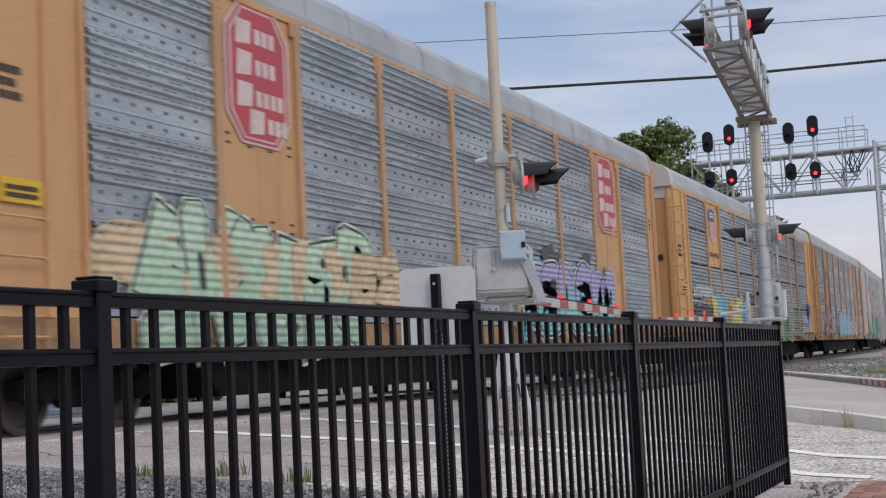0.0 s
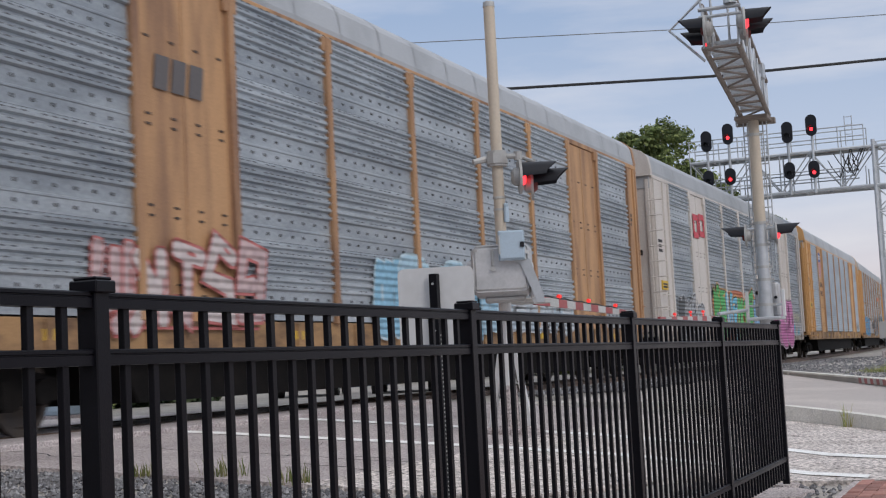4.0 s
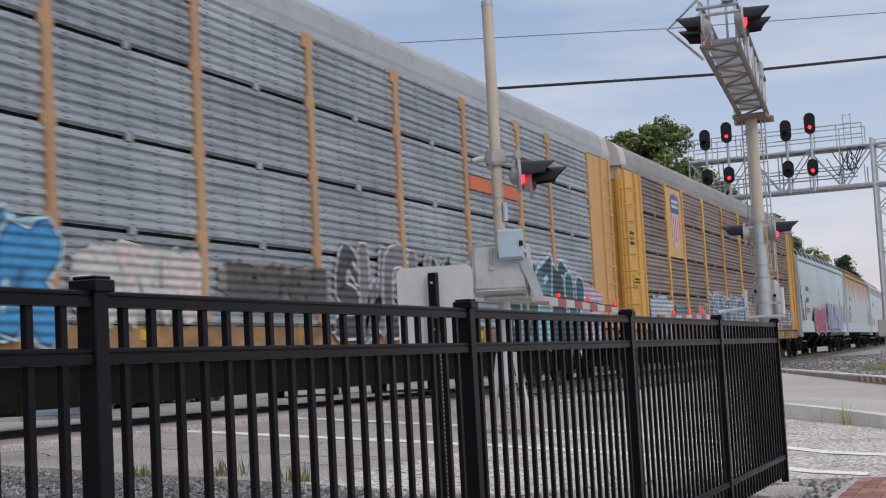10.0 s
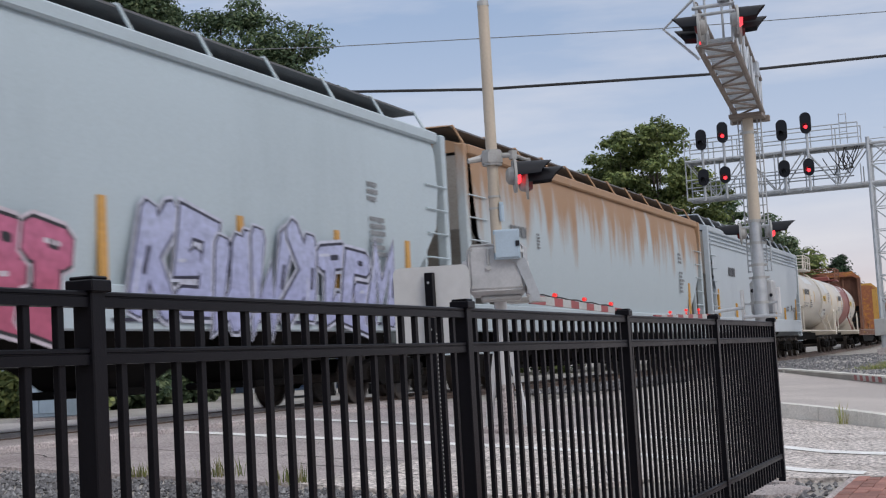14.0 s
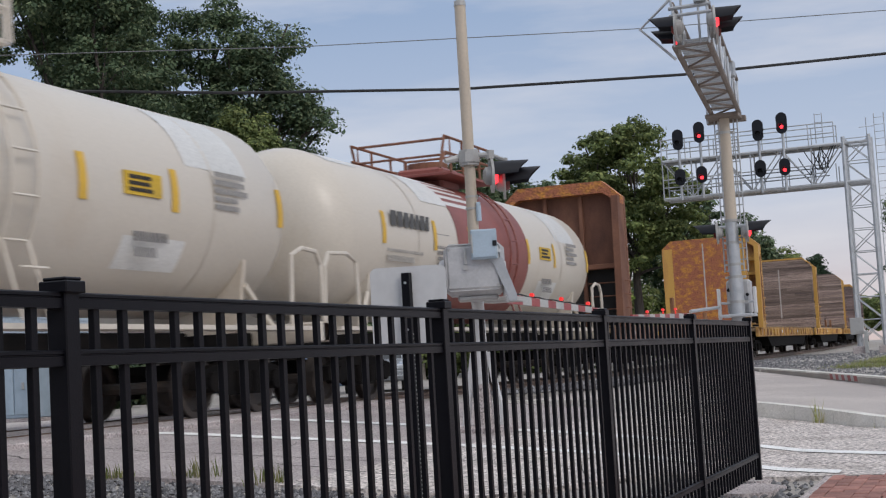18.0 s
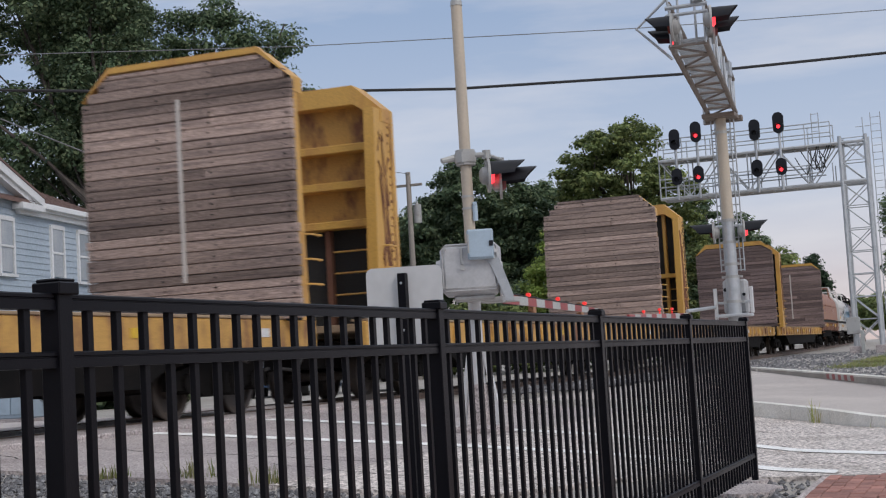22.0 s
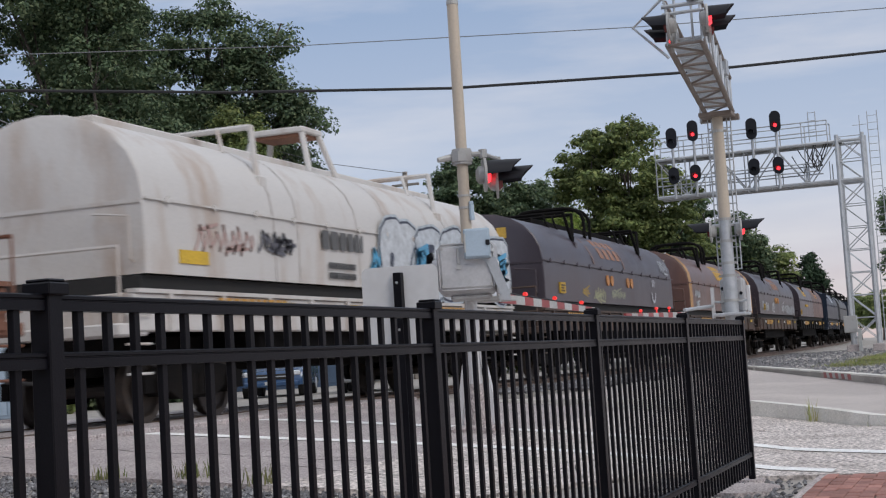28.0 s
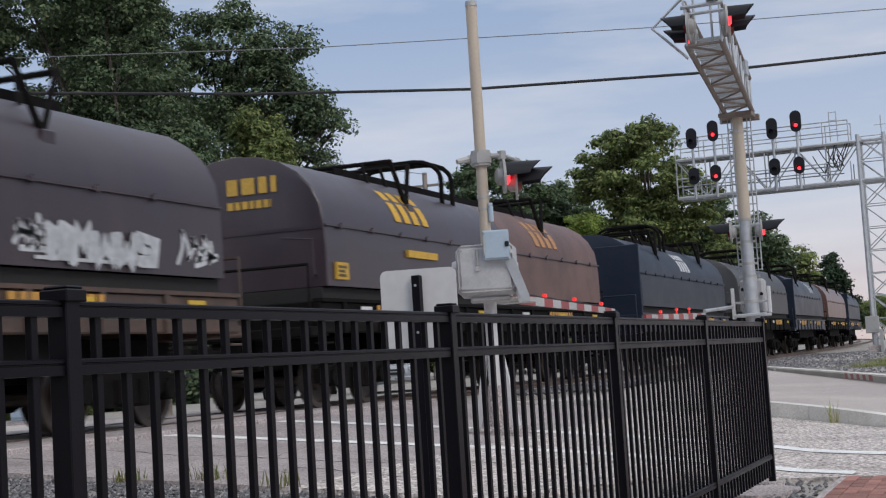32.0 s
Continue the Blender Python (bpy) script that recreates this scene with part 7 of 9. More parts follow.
def autorack(label, style, posts, sill, roof, sheet, end_mat, panels, post_mat=None, door_mat=None, eave=None):
    """A covered car carrier 28 m long; posts: bay edges from its near end; panels: flat bays."""
    L, z_lo, z_hi = 28.0 if style == 1 else 29.2, 1.24 if style == 1 else 1.16, 5.5 if style == 1 else 5.44
    ZE = z_hi - 0.02
    car = thing("autorack_car", label, "rail car", group="cars of the train")
    hx = 14.0
    X = lambda r: r - hx
    # added box: the dark of the unlit inside is put into its colour
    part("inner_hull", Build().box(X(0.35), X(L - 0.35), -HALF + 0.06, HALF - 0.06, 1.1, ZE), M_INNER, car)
    g = Build()
    up = 0.12 if style == 1 else 0.0
    arc = [(-HALF, ZE), (-HALF - 0.01, ZE + 0.12), (-1.45, 5.84 + up), (-1.38, 5.94 + up), (-1.25, 6.05 + up), (-1.0, 6.17 + up), (-0.6, 6.27 + up), (0, 6.32 + up)]
    arc = arc + [(-a, b) for a, b in arc[-2::-1]]
    step = (L - 0.2) / 19
    roof_key = (roof.name, style)
    if roof_key not in ROOFS:
        ROOFS[roof_key] = Build().sheet([(p * 1.004, q + (0.006 if q > 5.6 else 0)) for p, q in arc], -0.02, 0.02).mesh("roof_seam", roof)
    g.prism(arc, X(0.06), X(L - 0.06), "x")
    top = part("roof", g, roof, car)
    for k in range(1, 19):
        part("roof_seam", ROOFS[roof_key], None, top, at=pose(X(0.1 + k * step), 0, 0))
    if style == 1:
        for a, b in ((0.03, 0.24), (L - 0.24, L - 0.03)):
            part("end_hood", Build().prism([(p * 1.008, q if q < ZE + 0.01 else q + 0.012) for p, q in arc], X(a), X(b), "x"), end_mat, car, "painted hoop at the end of the roof")
    else:
        for a, b in ((0.02, 0.62), (L - 0.62, L - 0.02)):
            part("end_hood", Build().prism([(p * 1.006, q if q < ZE + 0.01 else q + 0.01) for p, q in arc], X(a), X(b), "x"), M_OFFWHITE, car, "dirty white end of the roof")
    part("eave_rail", Build().box(X(0.1), X(L - 0.1), -HALF - 0.03, -HALF + 0.05, ZE - 0.07, ZE + 0.04, 0.01).box(X(0.1), X(L - 0.1), HALF - 0.05, HALF + 0.03, ZE - 0.07, ZE + 0.04, 0.01), eave or sill, car)
    s = Build()
    for y in (-1, 1):
        a, b = sorted((y * HALF, y * (HALF - 0.1)))
        s.box(X(0.3), X(L - 0.3), a, b, 0.84, 1.22 if style == 1 else 1.15, 0.015)
        for k in range(15):
            x = X(1.2 + k * 1.83)
            a, b = sorted((y * (HALF + 0.025), y * (HALF - 0.05)))
            s.box(x, x + 0.12, a, b, 0.88, 1.2)
    part("side_sill", s, M_SILL_WHT if sill is M_OFFWHITE else M_SILL_TAN, car)
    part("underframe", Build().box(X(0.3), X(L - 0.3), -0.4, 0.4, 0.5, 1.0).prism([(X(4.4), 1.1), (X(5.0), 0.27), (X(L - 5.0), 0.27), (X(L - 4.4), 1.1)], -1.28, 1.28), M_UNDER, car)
    post_mat = post_mat or sill
    rows, step = 4, (z_hi - z_lo) / 4
    edges = posts
    for sy in (-1, 1):
        at_y = -HALF if sy < 0 else HALF
        for a, b in zip(edges, edges[1:]):
            if any(abs(a - p) < 0.01 for p, q, z in panels):
                zp = [z for p, q, z in panels if abs(a - p) < 0.01][0]
                pl = Build().box(X(a) + 0.03, X(b) - 0.03, *sorted((at_y, at_y - sy * 0.06)), zp, ZE - 0.07, 0.01)
                pl = part("flat_panel", pl, post_mat, car)
                for fx in ((a + b) / 2 - 0.03, a + 0.06, b - 0.11):
                    part("panel_rib", Build().box(X(fx), X(fx) + 0.05, *sorted((at_y + sy * 0.012, at_y - sy * 0.02)), zp + 0.02, ZE - 0.09, 0.004), post_mat, pl)
                if style == 1 and sy < 0:
                    # slots as raised dark blocks, their shade put into the colour
                    sl = Build()
                    for z in (1.5, 1.62, 2.42, 2.54, 3.5, 3.62, 4.55):
                        for q in range(4):
                            x = X(a + 0.24 + (b - a - 0.55) * q / 3)
                            sl.box(x, x + 0.11, at_y - 0.012, at_y - 0.002, z, z + 0.028)
                    tagged(part("slot", sl, M_GRIME, pl), kind="stuff")
                top = zp
            else:
                top = z_hi
            gap = 0.045 if style == 2 else 0.004
            plain = sheet is M_CORR_BLUE
            me = corr_mesh(3 if plain else style, b - a - 0.06, sheet)
            for r in range(rows):
                z = z_lo + r * step
                if z + step > top + 0.05:
                    continue
                sc = (step - gap) / (0.98 if style == 2 or plain else 1.02)
                at = pose(X(a) + 0.03, at_y, z) if sy < 0 else pose(X(b) - 0.03, at_y, z, 0, 0, 180)
                sh = part("side_sheet", me, None, car, at=at @ Matrix.Diagonal((1, 1, sc, 1)))
                if sy < 0 and not plain:
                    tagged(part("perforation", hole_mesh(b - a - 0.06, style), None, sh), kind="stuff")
                if style == 2 and sy < 0 and r and b - a > 2.5:
                    part("sheet_tab", Build().box(X((a + b) / 2) - 0.06, X((a + b) / 2) + 0.06, at_y - 0.045, at_y, z - 0.06, z + 0.03, 0.006), sheet, car)
        for p in edges[1:-1]:
            pg = Build().box(X(p) - 0.07, X(p) + 0.07, *sorted((at_y + sy * 0.075, at_y - sy * 0.04)), 1.2, ZE - 0.04, 0.012)
            pg.box(X(p) - 0.16, X(p) + 0.16, *sorted((at_y + sy * 0.06, at_y)), ZE - 0.26, ZE - 0.04, 0.01)
            if style == 2:
                for r in range(1, 4):
                    pg.box(X(p) - 0.12, X(p) + 0.12, *sorted((at_y + sy * 0.06, at_y)), z_lo + r * step - 0.09, z_lo + r * step + 0.09, 0.01)
            part("side_post", pg, M_POST if post_mat in (M_TAN, M_TAN2) else post_mat, car)
        for a, b in ((0.15, edges[0]), (edges[-1], L - 0.15)):
            e = Build().box(X(a), X(b) - 0.02, *sorted((at_y + sy * 0.01, at_y - sy * 0.06)), 1.2, ZE - 0.06, 0.012)
            mid = (a + b) / 2
            e = part("end_panel", e, end_mat, car)
            for fx in (a + 0.02, mid + 0.15, b - 0.16):
                part("panel_rib", Build().box(X(fx), X(fx) + 0.1, *sorted((at_y + sy * 0.06, at_y)), 1.2, ZE - 0.08, 0.01), end_mat, e)
            lx = (a + 0.3, mid + 0.05) if a < 5 else (mid + 0.25, b - 0.25)
            ladder(car, X(lx[0]), X(lx[1]), at_y + sy * 0.13 if sy < 0 else at_y + 0.13, [1.0, 1.4, 1.8, 2.2] if style == 1 else [1.0 + 0.42 * k for k in range(10)], end_mat)
    for s_, x in ((-1, X(0.12)), (1, X(L - 0.12))):
        dm = door_mat or end_mat
        d = Build().box(*sorted((x, x - s_ * 0.12)), -HALF + 0.02, HALF - 0.02, 1.05, ZE - 0.04, 0.015)
        d = part("end_door", d, dm, car)
        for y in (-1.42, -0.72, -0.02, 0.68, 1.34):
            part("door_rib", Build().box(*sorted((x, x + s_ * 0.05)), y, y + 0.1, 1.1, ZE - 0.09, 0.01), dm, d)
        # no hole cut: a dark block gives the slot its shade by colour
        part("door_slot", Build().box(*sorted((x + s_ * 0.052, x - s_ * 0.02)), -1.15, -0.78, 3.3, 3.45), M_INNER, car)
        part("end_cap", Build().box(*sorted((x + s_ * 0.03, x - s_ * 0.1)), -HALF + 0.05, HALF - 0.05, ZE - 0.34, ZE + 0.02, 0.01), M_OFFWHITE if style == 2 else roof, car)
        ladder(car, 0, 0.42, 0, [1.0 + 0.42 * k for k in range(10)], end_mat, "end_ladder").matrix_basis = pose(x + s_ * 0.22, -s_ * -1.4 if s_ < 0 else 1.4, 0, 0, 0, -90 if s_ < 0 else 90)
        part("brake_step", Build().box(*sorted((x, x + s_ * 0.3)), -1.3, -0.3, 1.15, 1.19), M_UNDER, car)
    for k in range(5):
        part("warning_mark", Build().box(X(3 + k * 5.4), X(3.32 + k * 5.4), -HALF - 0.012, -HALF, 0.98, 1.1), paint(C_YELLOW), car)
    part("notice", Build().box(X(0.55), X(1.2), -HALF - 0.05, -HALF + 0.02, 2.35, 2.6), paint(C_YELLOW), car)
    bars(car, X(0.6), 2.4, 0.52, 0.13, -HALF - 0.052, C_BLACK, 2, 4)
    bars(car, X(0.5), 3.4, 0.55, 0.35, -HALF - 0.016, C_BLACK, 3, 9)
    bars(car, X(26.9), 3.9, 0.5, 0.3, -HALF - 0.016, C_BLACK, 3, 7)
    trucks(car, hx, 2.6)
    return car


T1 = [2.05, 4.75, 6.95, 9.75, 12.85, 15.95, 19.0, 21.75, 24.03, 26.85]
T2 = [1.95, 4.7, 6.8, 9.75, 12.82, 15.9, 18.95, 22.0, 24.0, 27.0]
P1 = [(4.75, 6.95, 1.2), (21.75, 24.03, 1.2)]
P2 = [(4.7, 6.8, 3.3)]


def shield(car, x, z, w, h, y=-HALF - 0.022, name="shield"):
    """A blue-topped shield with red stripes."""
    top = [(-0.5, 0.36), (-0.36, 0.46), (-0.18, 0.44), (0, 0.5), (0.18, 0.44), (0.36, 0.46), (0.5, 0.36), (0.46, 0.12), (-0.46, 0.12)]
    low = [(-0.46, 0.1), (0.46, 0.1), (0.48, -0.2), (0.36, -0.4), (0, -0.5), (-0.36, -0.4), (-0.48, -0.2)]
    sc = lambda o: [(x + a * w, z + b * h) for a, b in o]
    root = part(name, Build().prism(sc(low), y, y + 0.004), paint((0.60, 0.52, 0.52)), car, "striped shield emblem")
    part("shield_top", Build().prism(sc(top), y, y + 0.004), paint(C_BLUE), root)
    g = Build()
    for k in range(5):
        a = x + (-0.4 + 0.2 * k) * w - 0.045 * w
        g.box(a, a + 0.09 * w, y - 0.004, y, z - (0.33 if k in (0, 4) else 0.43) * h, z + 0.09 * h)
    part("stripe", g, paint((0.45, 0.12, 0.14)), root)
    for k in (0.24, 0.33):
        bars(root, x - 0.34 * w, z + k * h - 0.02 * h, 0.68 * w, 0.055 * h, y - 0.001, C_WHITE, 1, int(k * 100))


def octagon_sign(car, x, z, w, h):
    y = -HALF - 0.022
    o = [(-0.5, 0.3), (-0.28, 0.5), (0.28, 0.5), (0.5, 0.3), (0.5, -0.3), (0.28, -0.5), (-0.28, -0.5), (-0.5, -0.3)]
    sc = lambda k: [(x + a * w * k, z + b * h * (1 - (1 - k) * 0.5)) for a, b in o]
    root = part("sign", Build().prism(sc(1.0), y, y + 0.004), paint((0.55, 0.42, 0.40)), car, "red octagonal emblem with white bars")
    part("sign_border", Build().prism(sc(0.93), y - 0.003, y), paint((0.42, 0.055, 0.07)), root)
    part("sign_line", Build().prism(sc(0.86), y - 0.006, y - 0.003), paint((0.55, 0.42, 0.40)), root)
    part("sign_field", Build().prism(sc(0.80), y - 0.009, y - 0.006), paint((0.42, 0.055, 0.07)), root)
    g = Build()
    for k, (dx, dz) in enumerate(((-0.22, 0.28), (-0.22, 0.06), (-0.22, -0.16), (-0.05, -0.34))):
        g.prism([(x + dx * w - 0.12 * w, z + dz * h - 0.09 * h), (x + dx * w + 0.1 * w, z + dz * h - 0.07 * h), (x + dx * w + 0.12 * w, z + dz * h + 0.09 * h), (x + dx * w - 0.1 * w, z + dz * h + 0.09 * h)], y - 0.013, y - 0.009)
        for j in range(3 + (k == 2)):
            a = x + (dx + 0.17 + 0.11 * j) * w
            if a < x + 0.36 * w:
                g.box(a, a + 0.085 * w, y - 0.013, y - 0.009, z + (dz - 0.06) * h, z + (dz + 0.05) * h)
    tagged(part("sign_bar", g, paint((0.58, 0.46, 0.44)), root), kind="stuff")


def block_mark(car, x, z, w, h, colour, y, lean=0.15, n=3, name="emblem"):
    """A company mark as plain slanted blocks."""
    g = Build()
    bw = w / n
    for k in range(n):
        a = x + k * bw
        shapes = [((0, 0), (0.8, 1))]
        for d, ((x0, z0), (x1, z1)) in enumerate(shapes):
            o = [(a + x0 * bw + lean * z0 * h, z + z0 * h), (a + x1 * bw + lean * z0 * h, z + z0 * h), (a + x1 * bw + lean * z1 * h, z + z1 * h), (a + x0 * bw + lean * z1 * h, z + z1 * h)]
            g.prism(o, y - 0.004 - 0.002 * d, y)
    return part(name, g, paint(colour), car, "company mark in plain blocks")


def hollow_mark(car, x, z, w, h, colour, y):
    """A company mark as a plain hollow block."""
    t = 0.26 * h
    ring = lambda k: [(x + k, z + k), (x + w - k, z + k), (x + w - k, z + h - k), (x + k, z + h - k)]
    o, q = ring(0.0), ring(t)
    g = Build().add([(a, y - 0.004, b) for a, b in o + q], [(k, (k + 1) % 4, 4 + (k + 1) % 4, 4 + k) for k in range(4)])
    return part("emblem", g, paint(colour), car, "company mark as a plain hollow block")


def make_autoracks():
    hx = 14.0
    a = autorack("tan and grey covered autorack car with red octagonal emblems and graffiti", 1, T1, M_TAN, M_ROOF, M_CORR, M_TAN, P1)
    octagon_sign(a, 5.87 - hx, 4.5, 1.75, 1.9)
    octagon_sign(a, 22.92 - hx, 4.5, 1.75, 1.9)
    graffiti(a, 1.95 - hx, 9.9 - hx, 1.55, 2.3, [(0.58, 0.46, 0.30), (0.50, 0.40, 0.26)], (0.50, 0.36, 0.2), (0.55, 0.44, 0.29), 9, 0.3, 2, y=-HALF - 0.046)
    graffiti(a, 2.8 - hx, 8.7 - hx, 0.95, 2.62, [(0.30, 0.44, 0.33), (0.38, 0.54, 0.40), (0.44, 0.58, 0.44)], (0.05, 0.07, 0.06), None, 6, 0.46, 3, y=-HALF - 0.056, shine=(0.5, 0.56, 0.48), blend=True)
    graffiti(a, 16.0 - hx, 22.45 - hx, 1.4, 2.62, [(0.20, 0.52, 0.58), (0.24, 0.46, 0.60), (0.34, 0.31, 0.52), (0.36, 0.33, 0.54)], (0.035, 0.035, 0.05), (0.24, 0.42, 0.52), 5, 0.52, 11, shine=(0.58, 0.60, 0.58), blend=True, sharp=False)
    tag(a, 17.3 - hx, 18.9 - hx, 2.3, 2.85, (0.06, 0.06, 0.07), 5, w=0.06)
    tag(a, 20.2 - hx, 20.9 - hx, 2.45, 2.95, (0.06, 0.06, 0.07), 6, w=0.05)
    b = autorack("grey slatted autorack car with tan posts, shield emblem and graffiti", 2, T2, M_TAN2, M_ROOF, M_CORR_SLOT, M_TAN2, P2)
    shield(b, 5.72 - hx, 4.65, 0.95, 1.13)
    letters(b, "BUILDING AMERICA", 0.2, 4.86 - hx, 3.62, -HALF - 0.026, (0.10, 0.05, 0.03), squeeze=0.92)
    graffiti(b, 3.6 - hx, 11.3 - hx, 1.2, 2.42, [(0.50, 0.20, 0.05), (0.62, 0.50, 0.07), (0.64, 0.54, 0.10), (0.10, 0.36, 0.56)], (0.10, 0.30, 0.46), (0.40, 0.42, 0.30), 9, 0.42, 21, shine=(0.58, 0.6, 0.58))
    graffiti(b, 3.8 - hx, 11.2 - hx, 0.80, 1.32, [(0.40, 0.05, 0.06), (0.10, 0.12, 0.24), (0.42, 0.08, 0.05)], (0.12, 0.34, 0.48), (0.14, 0.28, 0.38), 9, 0.42, 22, y=-HALF - 0.03)
    graffiti(b, 1.9 - hx, 4.5 - hx, 2.3, 2.62, [(0.5, 0.5, 0.5)], (0.52, 0.53, 0.54), None, 7, 0.2, 6)
    graffiti(b, 1.9 - hx, 4.5 - hx, 1.72, 2.08, [(0.10, 0.10, 0.11)], (0.09, 0.09, 0.10), None, 8, 0.16, 7)
    tag(b, 10.2 - hx, 14.4 - hx, 2.2, 2.6, (0.10, 0.10, 0.11), 27, w=0.04)
    tag(b, 16.0 - hx, 18.5 - hx, 2.3, 2.62, (0.05, 0.05, 0.06), 8, w=0.06)
    graffiti(b, 16.4 - hx, 21.9 - hx, 1.0, 2.45, [(0.16, 0.20, 0.13), (0.24, 0.27, 0.19)], (0.10, 0.30, 0.28), None, 4, 0.34, 23, shine=(0.34, 0.48, 0.44), sharp=False)
    graffiti(b, 22.1 - hx, 24.6 - hx, 1.1, 2.05, [(0.22, 0.25, 0.18)], (0.12, 0.22, 0.20), None, 3, 0.34, 24, sharp=False)
    graffiti(b, 24.9 - hx, 26.5 - hx, 1.2, 1.92, [(0.42, 0.44, 0.44)], (0.55, 0.57, 0.56), None, 3, 0.22, 25, sharp=False)
    blue = Build()
    ribbon(blue, [(26.75 - hx, 1.5), (27.0 - hx, 1.95), (26.85 - hx, 2.4)], 0.26, -HALF - 0.09, 0)
    part("graffiti", blue, paint((0.05, 0.27, 0.55)), b, "sprayed blue blob")
    tag(b, 26.5 - hx, 27.2 - hx, 2.0, 2.5, C_BLACK, 9, -HALF - 0.096)
    c = autorack("rusty tan and grey covered autorack car with faded emblem", 1, T1, M_TAN_RUST, M_ROOF, M_CORR, M_TAN_RUST, P1)
    block_mark(c, 5.15 - hx, 3.95, 1.15, 0.42, (0.10, 0.09, 0.09), -HALF - 0.02)
    graffiti(c, 3.6 - hx, 7.4 - hx, 1.1, 2.25, [(0.46, 0.34, 0.34), (0.50, 0.44, 0.43)], (0.40, 0.12, 0.11), None, 5, 0.22, 31)
    graffiti(c, 11.0 - hx, 16.4 - hx, 1.15, 2.35, [(0.22, 0.42, 0.56), (0.34, 0.50, 0.60)], (0.42, 0.54, 0.60), None, 6, 0.34, 32, sharp=False)
    graffiti(c, 16.8 - hx, 21.2 - hx, 1.15, 1.95, [(0.36, 0.44, 0.50), (0.42, 0.47, 0.50)], (0.50, 0.52, 0.54), None, 6, 0.22, 33)
    d = autorack("off-white and grey covered autorack car with red emblem and bright graffiti", 1, T1, M_OFFWHITE, M_ROOF, M_CORR, M_OFFWHITE, P1, door_mat=M_OFFWHITE)
    hollow_mark(d, 5.2 - hx, 4.08, 0.78, 0.74, (0.50, 0.05, 0.07), -HALF - 0.02)
    hollow_mark(d, 6.06 - hx, 4.16, 0.80, 0.72, (0.50, 0.05, 0.07), -HALF - 0.02)
    graffiti(d, 2.2 - hx, 5.5 - hx, 0.9, 2.2, [(0.07, 0.075, 0.08), (0.30, 0.31, 0.32)], (0.05, 0.05, 0.06), None, 4, 0.4, 41, shine=(0.5, 0.51, 0.52), sharp=False)
    graffiti(d, 7.35 - hx, 15.3 - hx, 0.92, 2.6, [(0.07, 0.34, 0.09), (0.08, 0.38, 0.11), (0.20, 0.34, 0.52), (0.14, 0.44, 0.60), (0.10, 0.40, 0.12)], (0.04, 0.03, 0.03), (0.40, 0.12, 0.055), 8, 0.44, 42, shine=(0.58, 0.34, 0.12))
    graffiti(d, 16.6 - hx, 23.7 - hx, 0.92, 2.45, [(0.46, 0.14, 0.32), (0.54, 0.20, 0.40)], (0.03, 0.03, 0.03), (0.30, 0.46, 0.07), 5, 0.5, 43, shine=(0.60, 0.42, 0.52), blend=True, sharp=False)
    graffiti(d, 24.2 - hx, 26.5 - hx, 1.05, 1.6, [(0.10, 0.34, 0.48), (0.42, 0.40, 0.40)], (0.50, 0.50, 0.48), None, 4, 0.3, 44, sharp=False)
    tag(d, 24.4 - hx, 26.2 - hx, 1.6, 2.05, (0.56, 0.54, 0.42), 14)
    e = autorack("tan and bright grey covered autorack car with shield emblem", 1, T1, M_TAN2, M_ROOF, M_CORR_BLUE, M_TAN2, P1)
    shield(e, 5.75 - hx, 4.55, 1.25, 1.35)
    letters(e, "BUILDING", 0.36, 4.88 - hx, 3.45, -HALF - 0.022, (0.12, 0.07, 0.04), squeeze=1.0)
    letters(e, "AMERICA", 0.36, 4.95 - hx, 3.02, -HALF - 0.022, (0.12, 0.07, 0.04), squeeze=1.05)
    tag(e, 24.2 - hx, 26.2 - hx, 1.3, 1.75, (0.2, 0.2, 0.2), 15)
    f = autorack("grey slatted autorack car with tan posts, orange band and graffiti", 2, T2, M_TAN2, M_ROOF, M_CORR, M_TAN2, [], eave=M_ROOF)
    graffiti(f, 2.3 - hx, 6.6 - hx, 1.1, 2.25, [(0.05, 0.24, 0.48), (0.08, 0.30, 0.52)], (0.03, 0.10, 0.24), (0.30, 0.48, 0.58), 5, 0.44, 51, shine=(0.42, 0.56, 0.62), sharp=False)
    graffiti(f, 7.1 - hx, 9.4 - hx, 1.2, 2.05, [(0.50, 0.50, 0.48), (0.54, 0.46, 0.46)], (0.54, 0.54, 0.52), (0.46, 0.46, 0.45), 4, 0.3, 52)
    graffiti(f, 10.1 - hx, 12.8 - hx, 1.5, 1.98, [(0.08, 0.08, 0.085)], (0.10, 0.095, 0.09), (0.24, 0.22, 0.20), 6, 0.16, 53)
    graffiti(f, 13.2 - hx, 17.6 - hx, 1.05, 2.5, [(0.06, 0.06, 0.07), (0.18, 0.18, 0.20)], (0.54, 0.55, 0.56), None, 5, 0.3, 54, sharp=False)
    part("orange_band", Build().box(19.1 - hx, 21.9 - hx, -HALF - 0.055, -HALF - 0.045, 3.72, 3.98), paint((0.55, 0.13, 0.05)), f)
    graffiti(f, 20.6 - hx, 25.5 - hx, 0.95, 2.65, [(0.03, 0.06, 0.07), (0.04, 0.10, 0.12), (0.26, 0.50, 0.56)], (0.38, 0.58, 0.64), (0.40, 0.36, 0.48), 5, 0.5, 55, shine=(0.44, 0.64, 0.70))
    graffiti(f, 25.2 - hx, 27.2 - hx, 1.0, 2.15, [(0.46, 0.33, 0.46), (0.48, 0.38, 0.50)], (0.42, 0.32, 0.42), (0.44, 0.33, 0.45), 2, 0.4, 56)
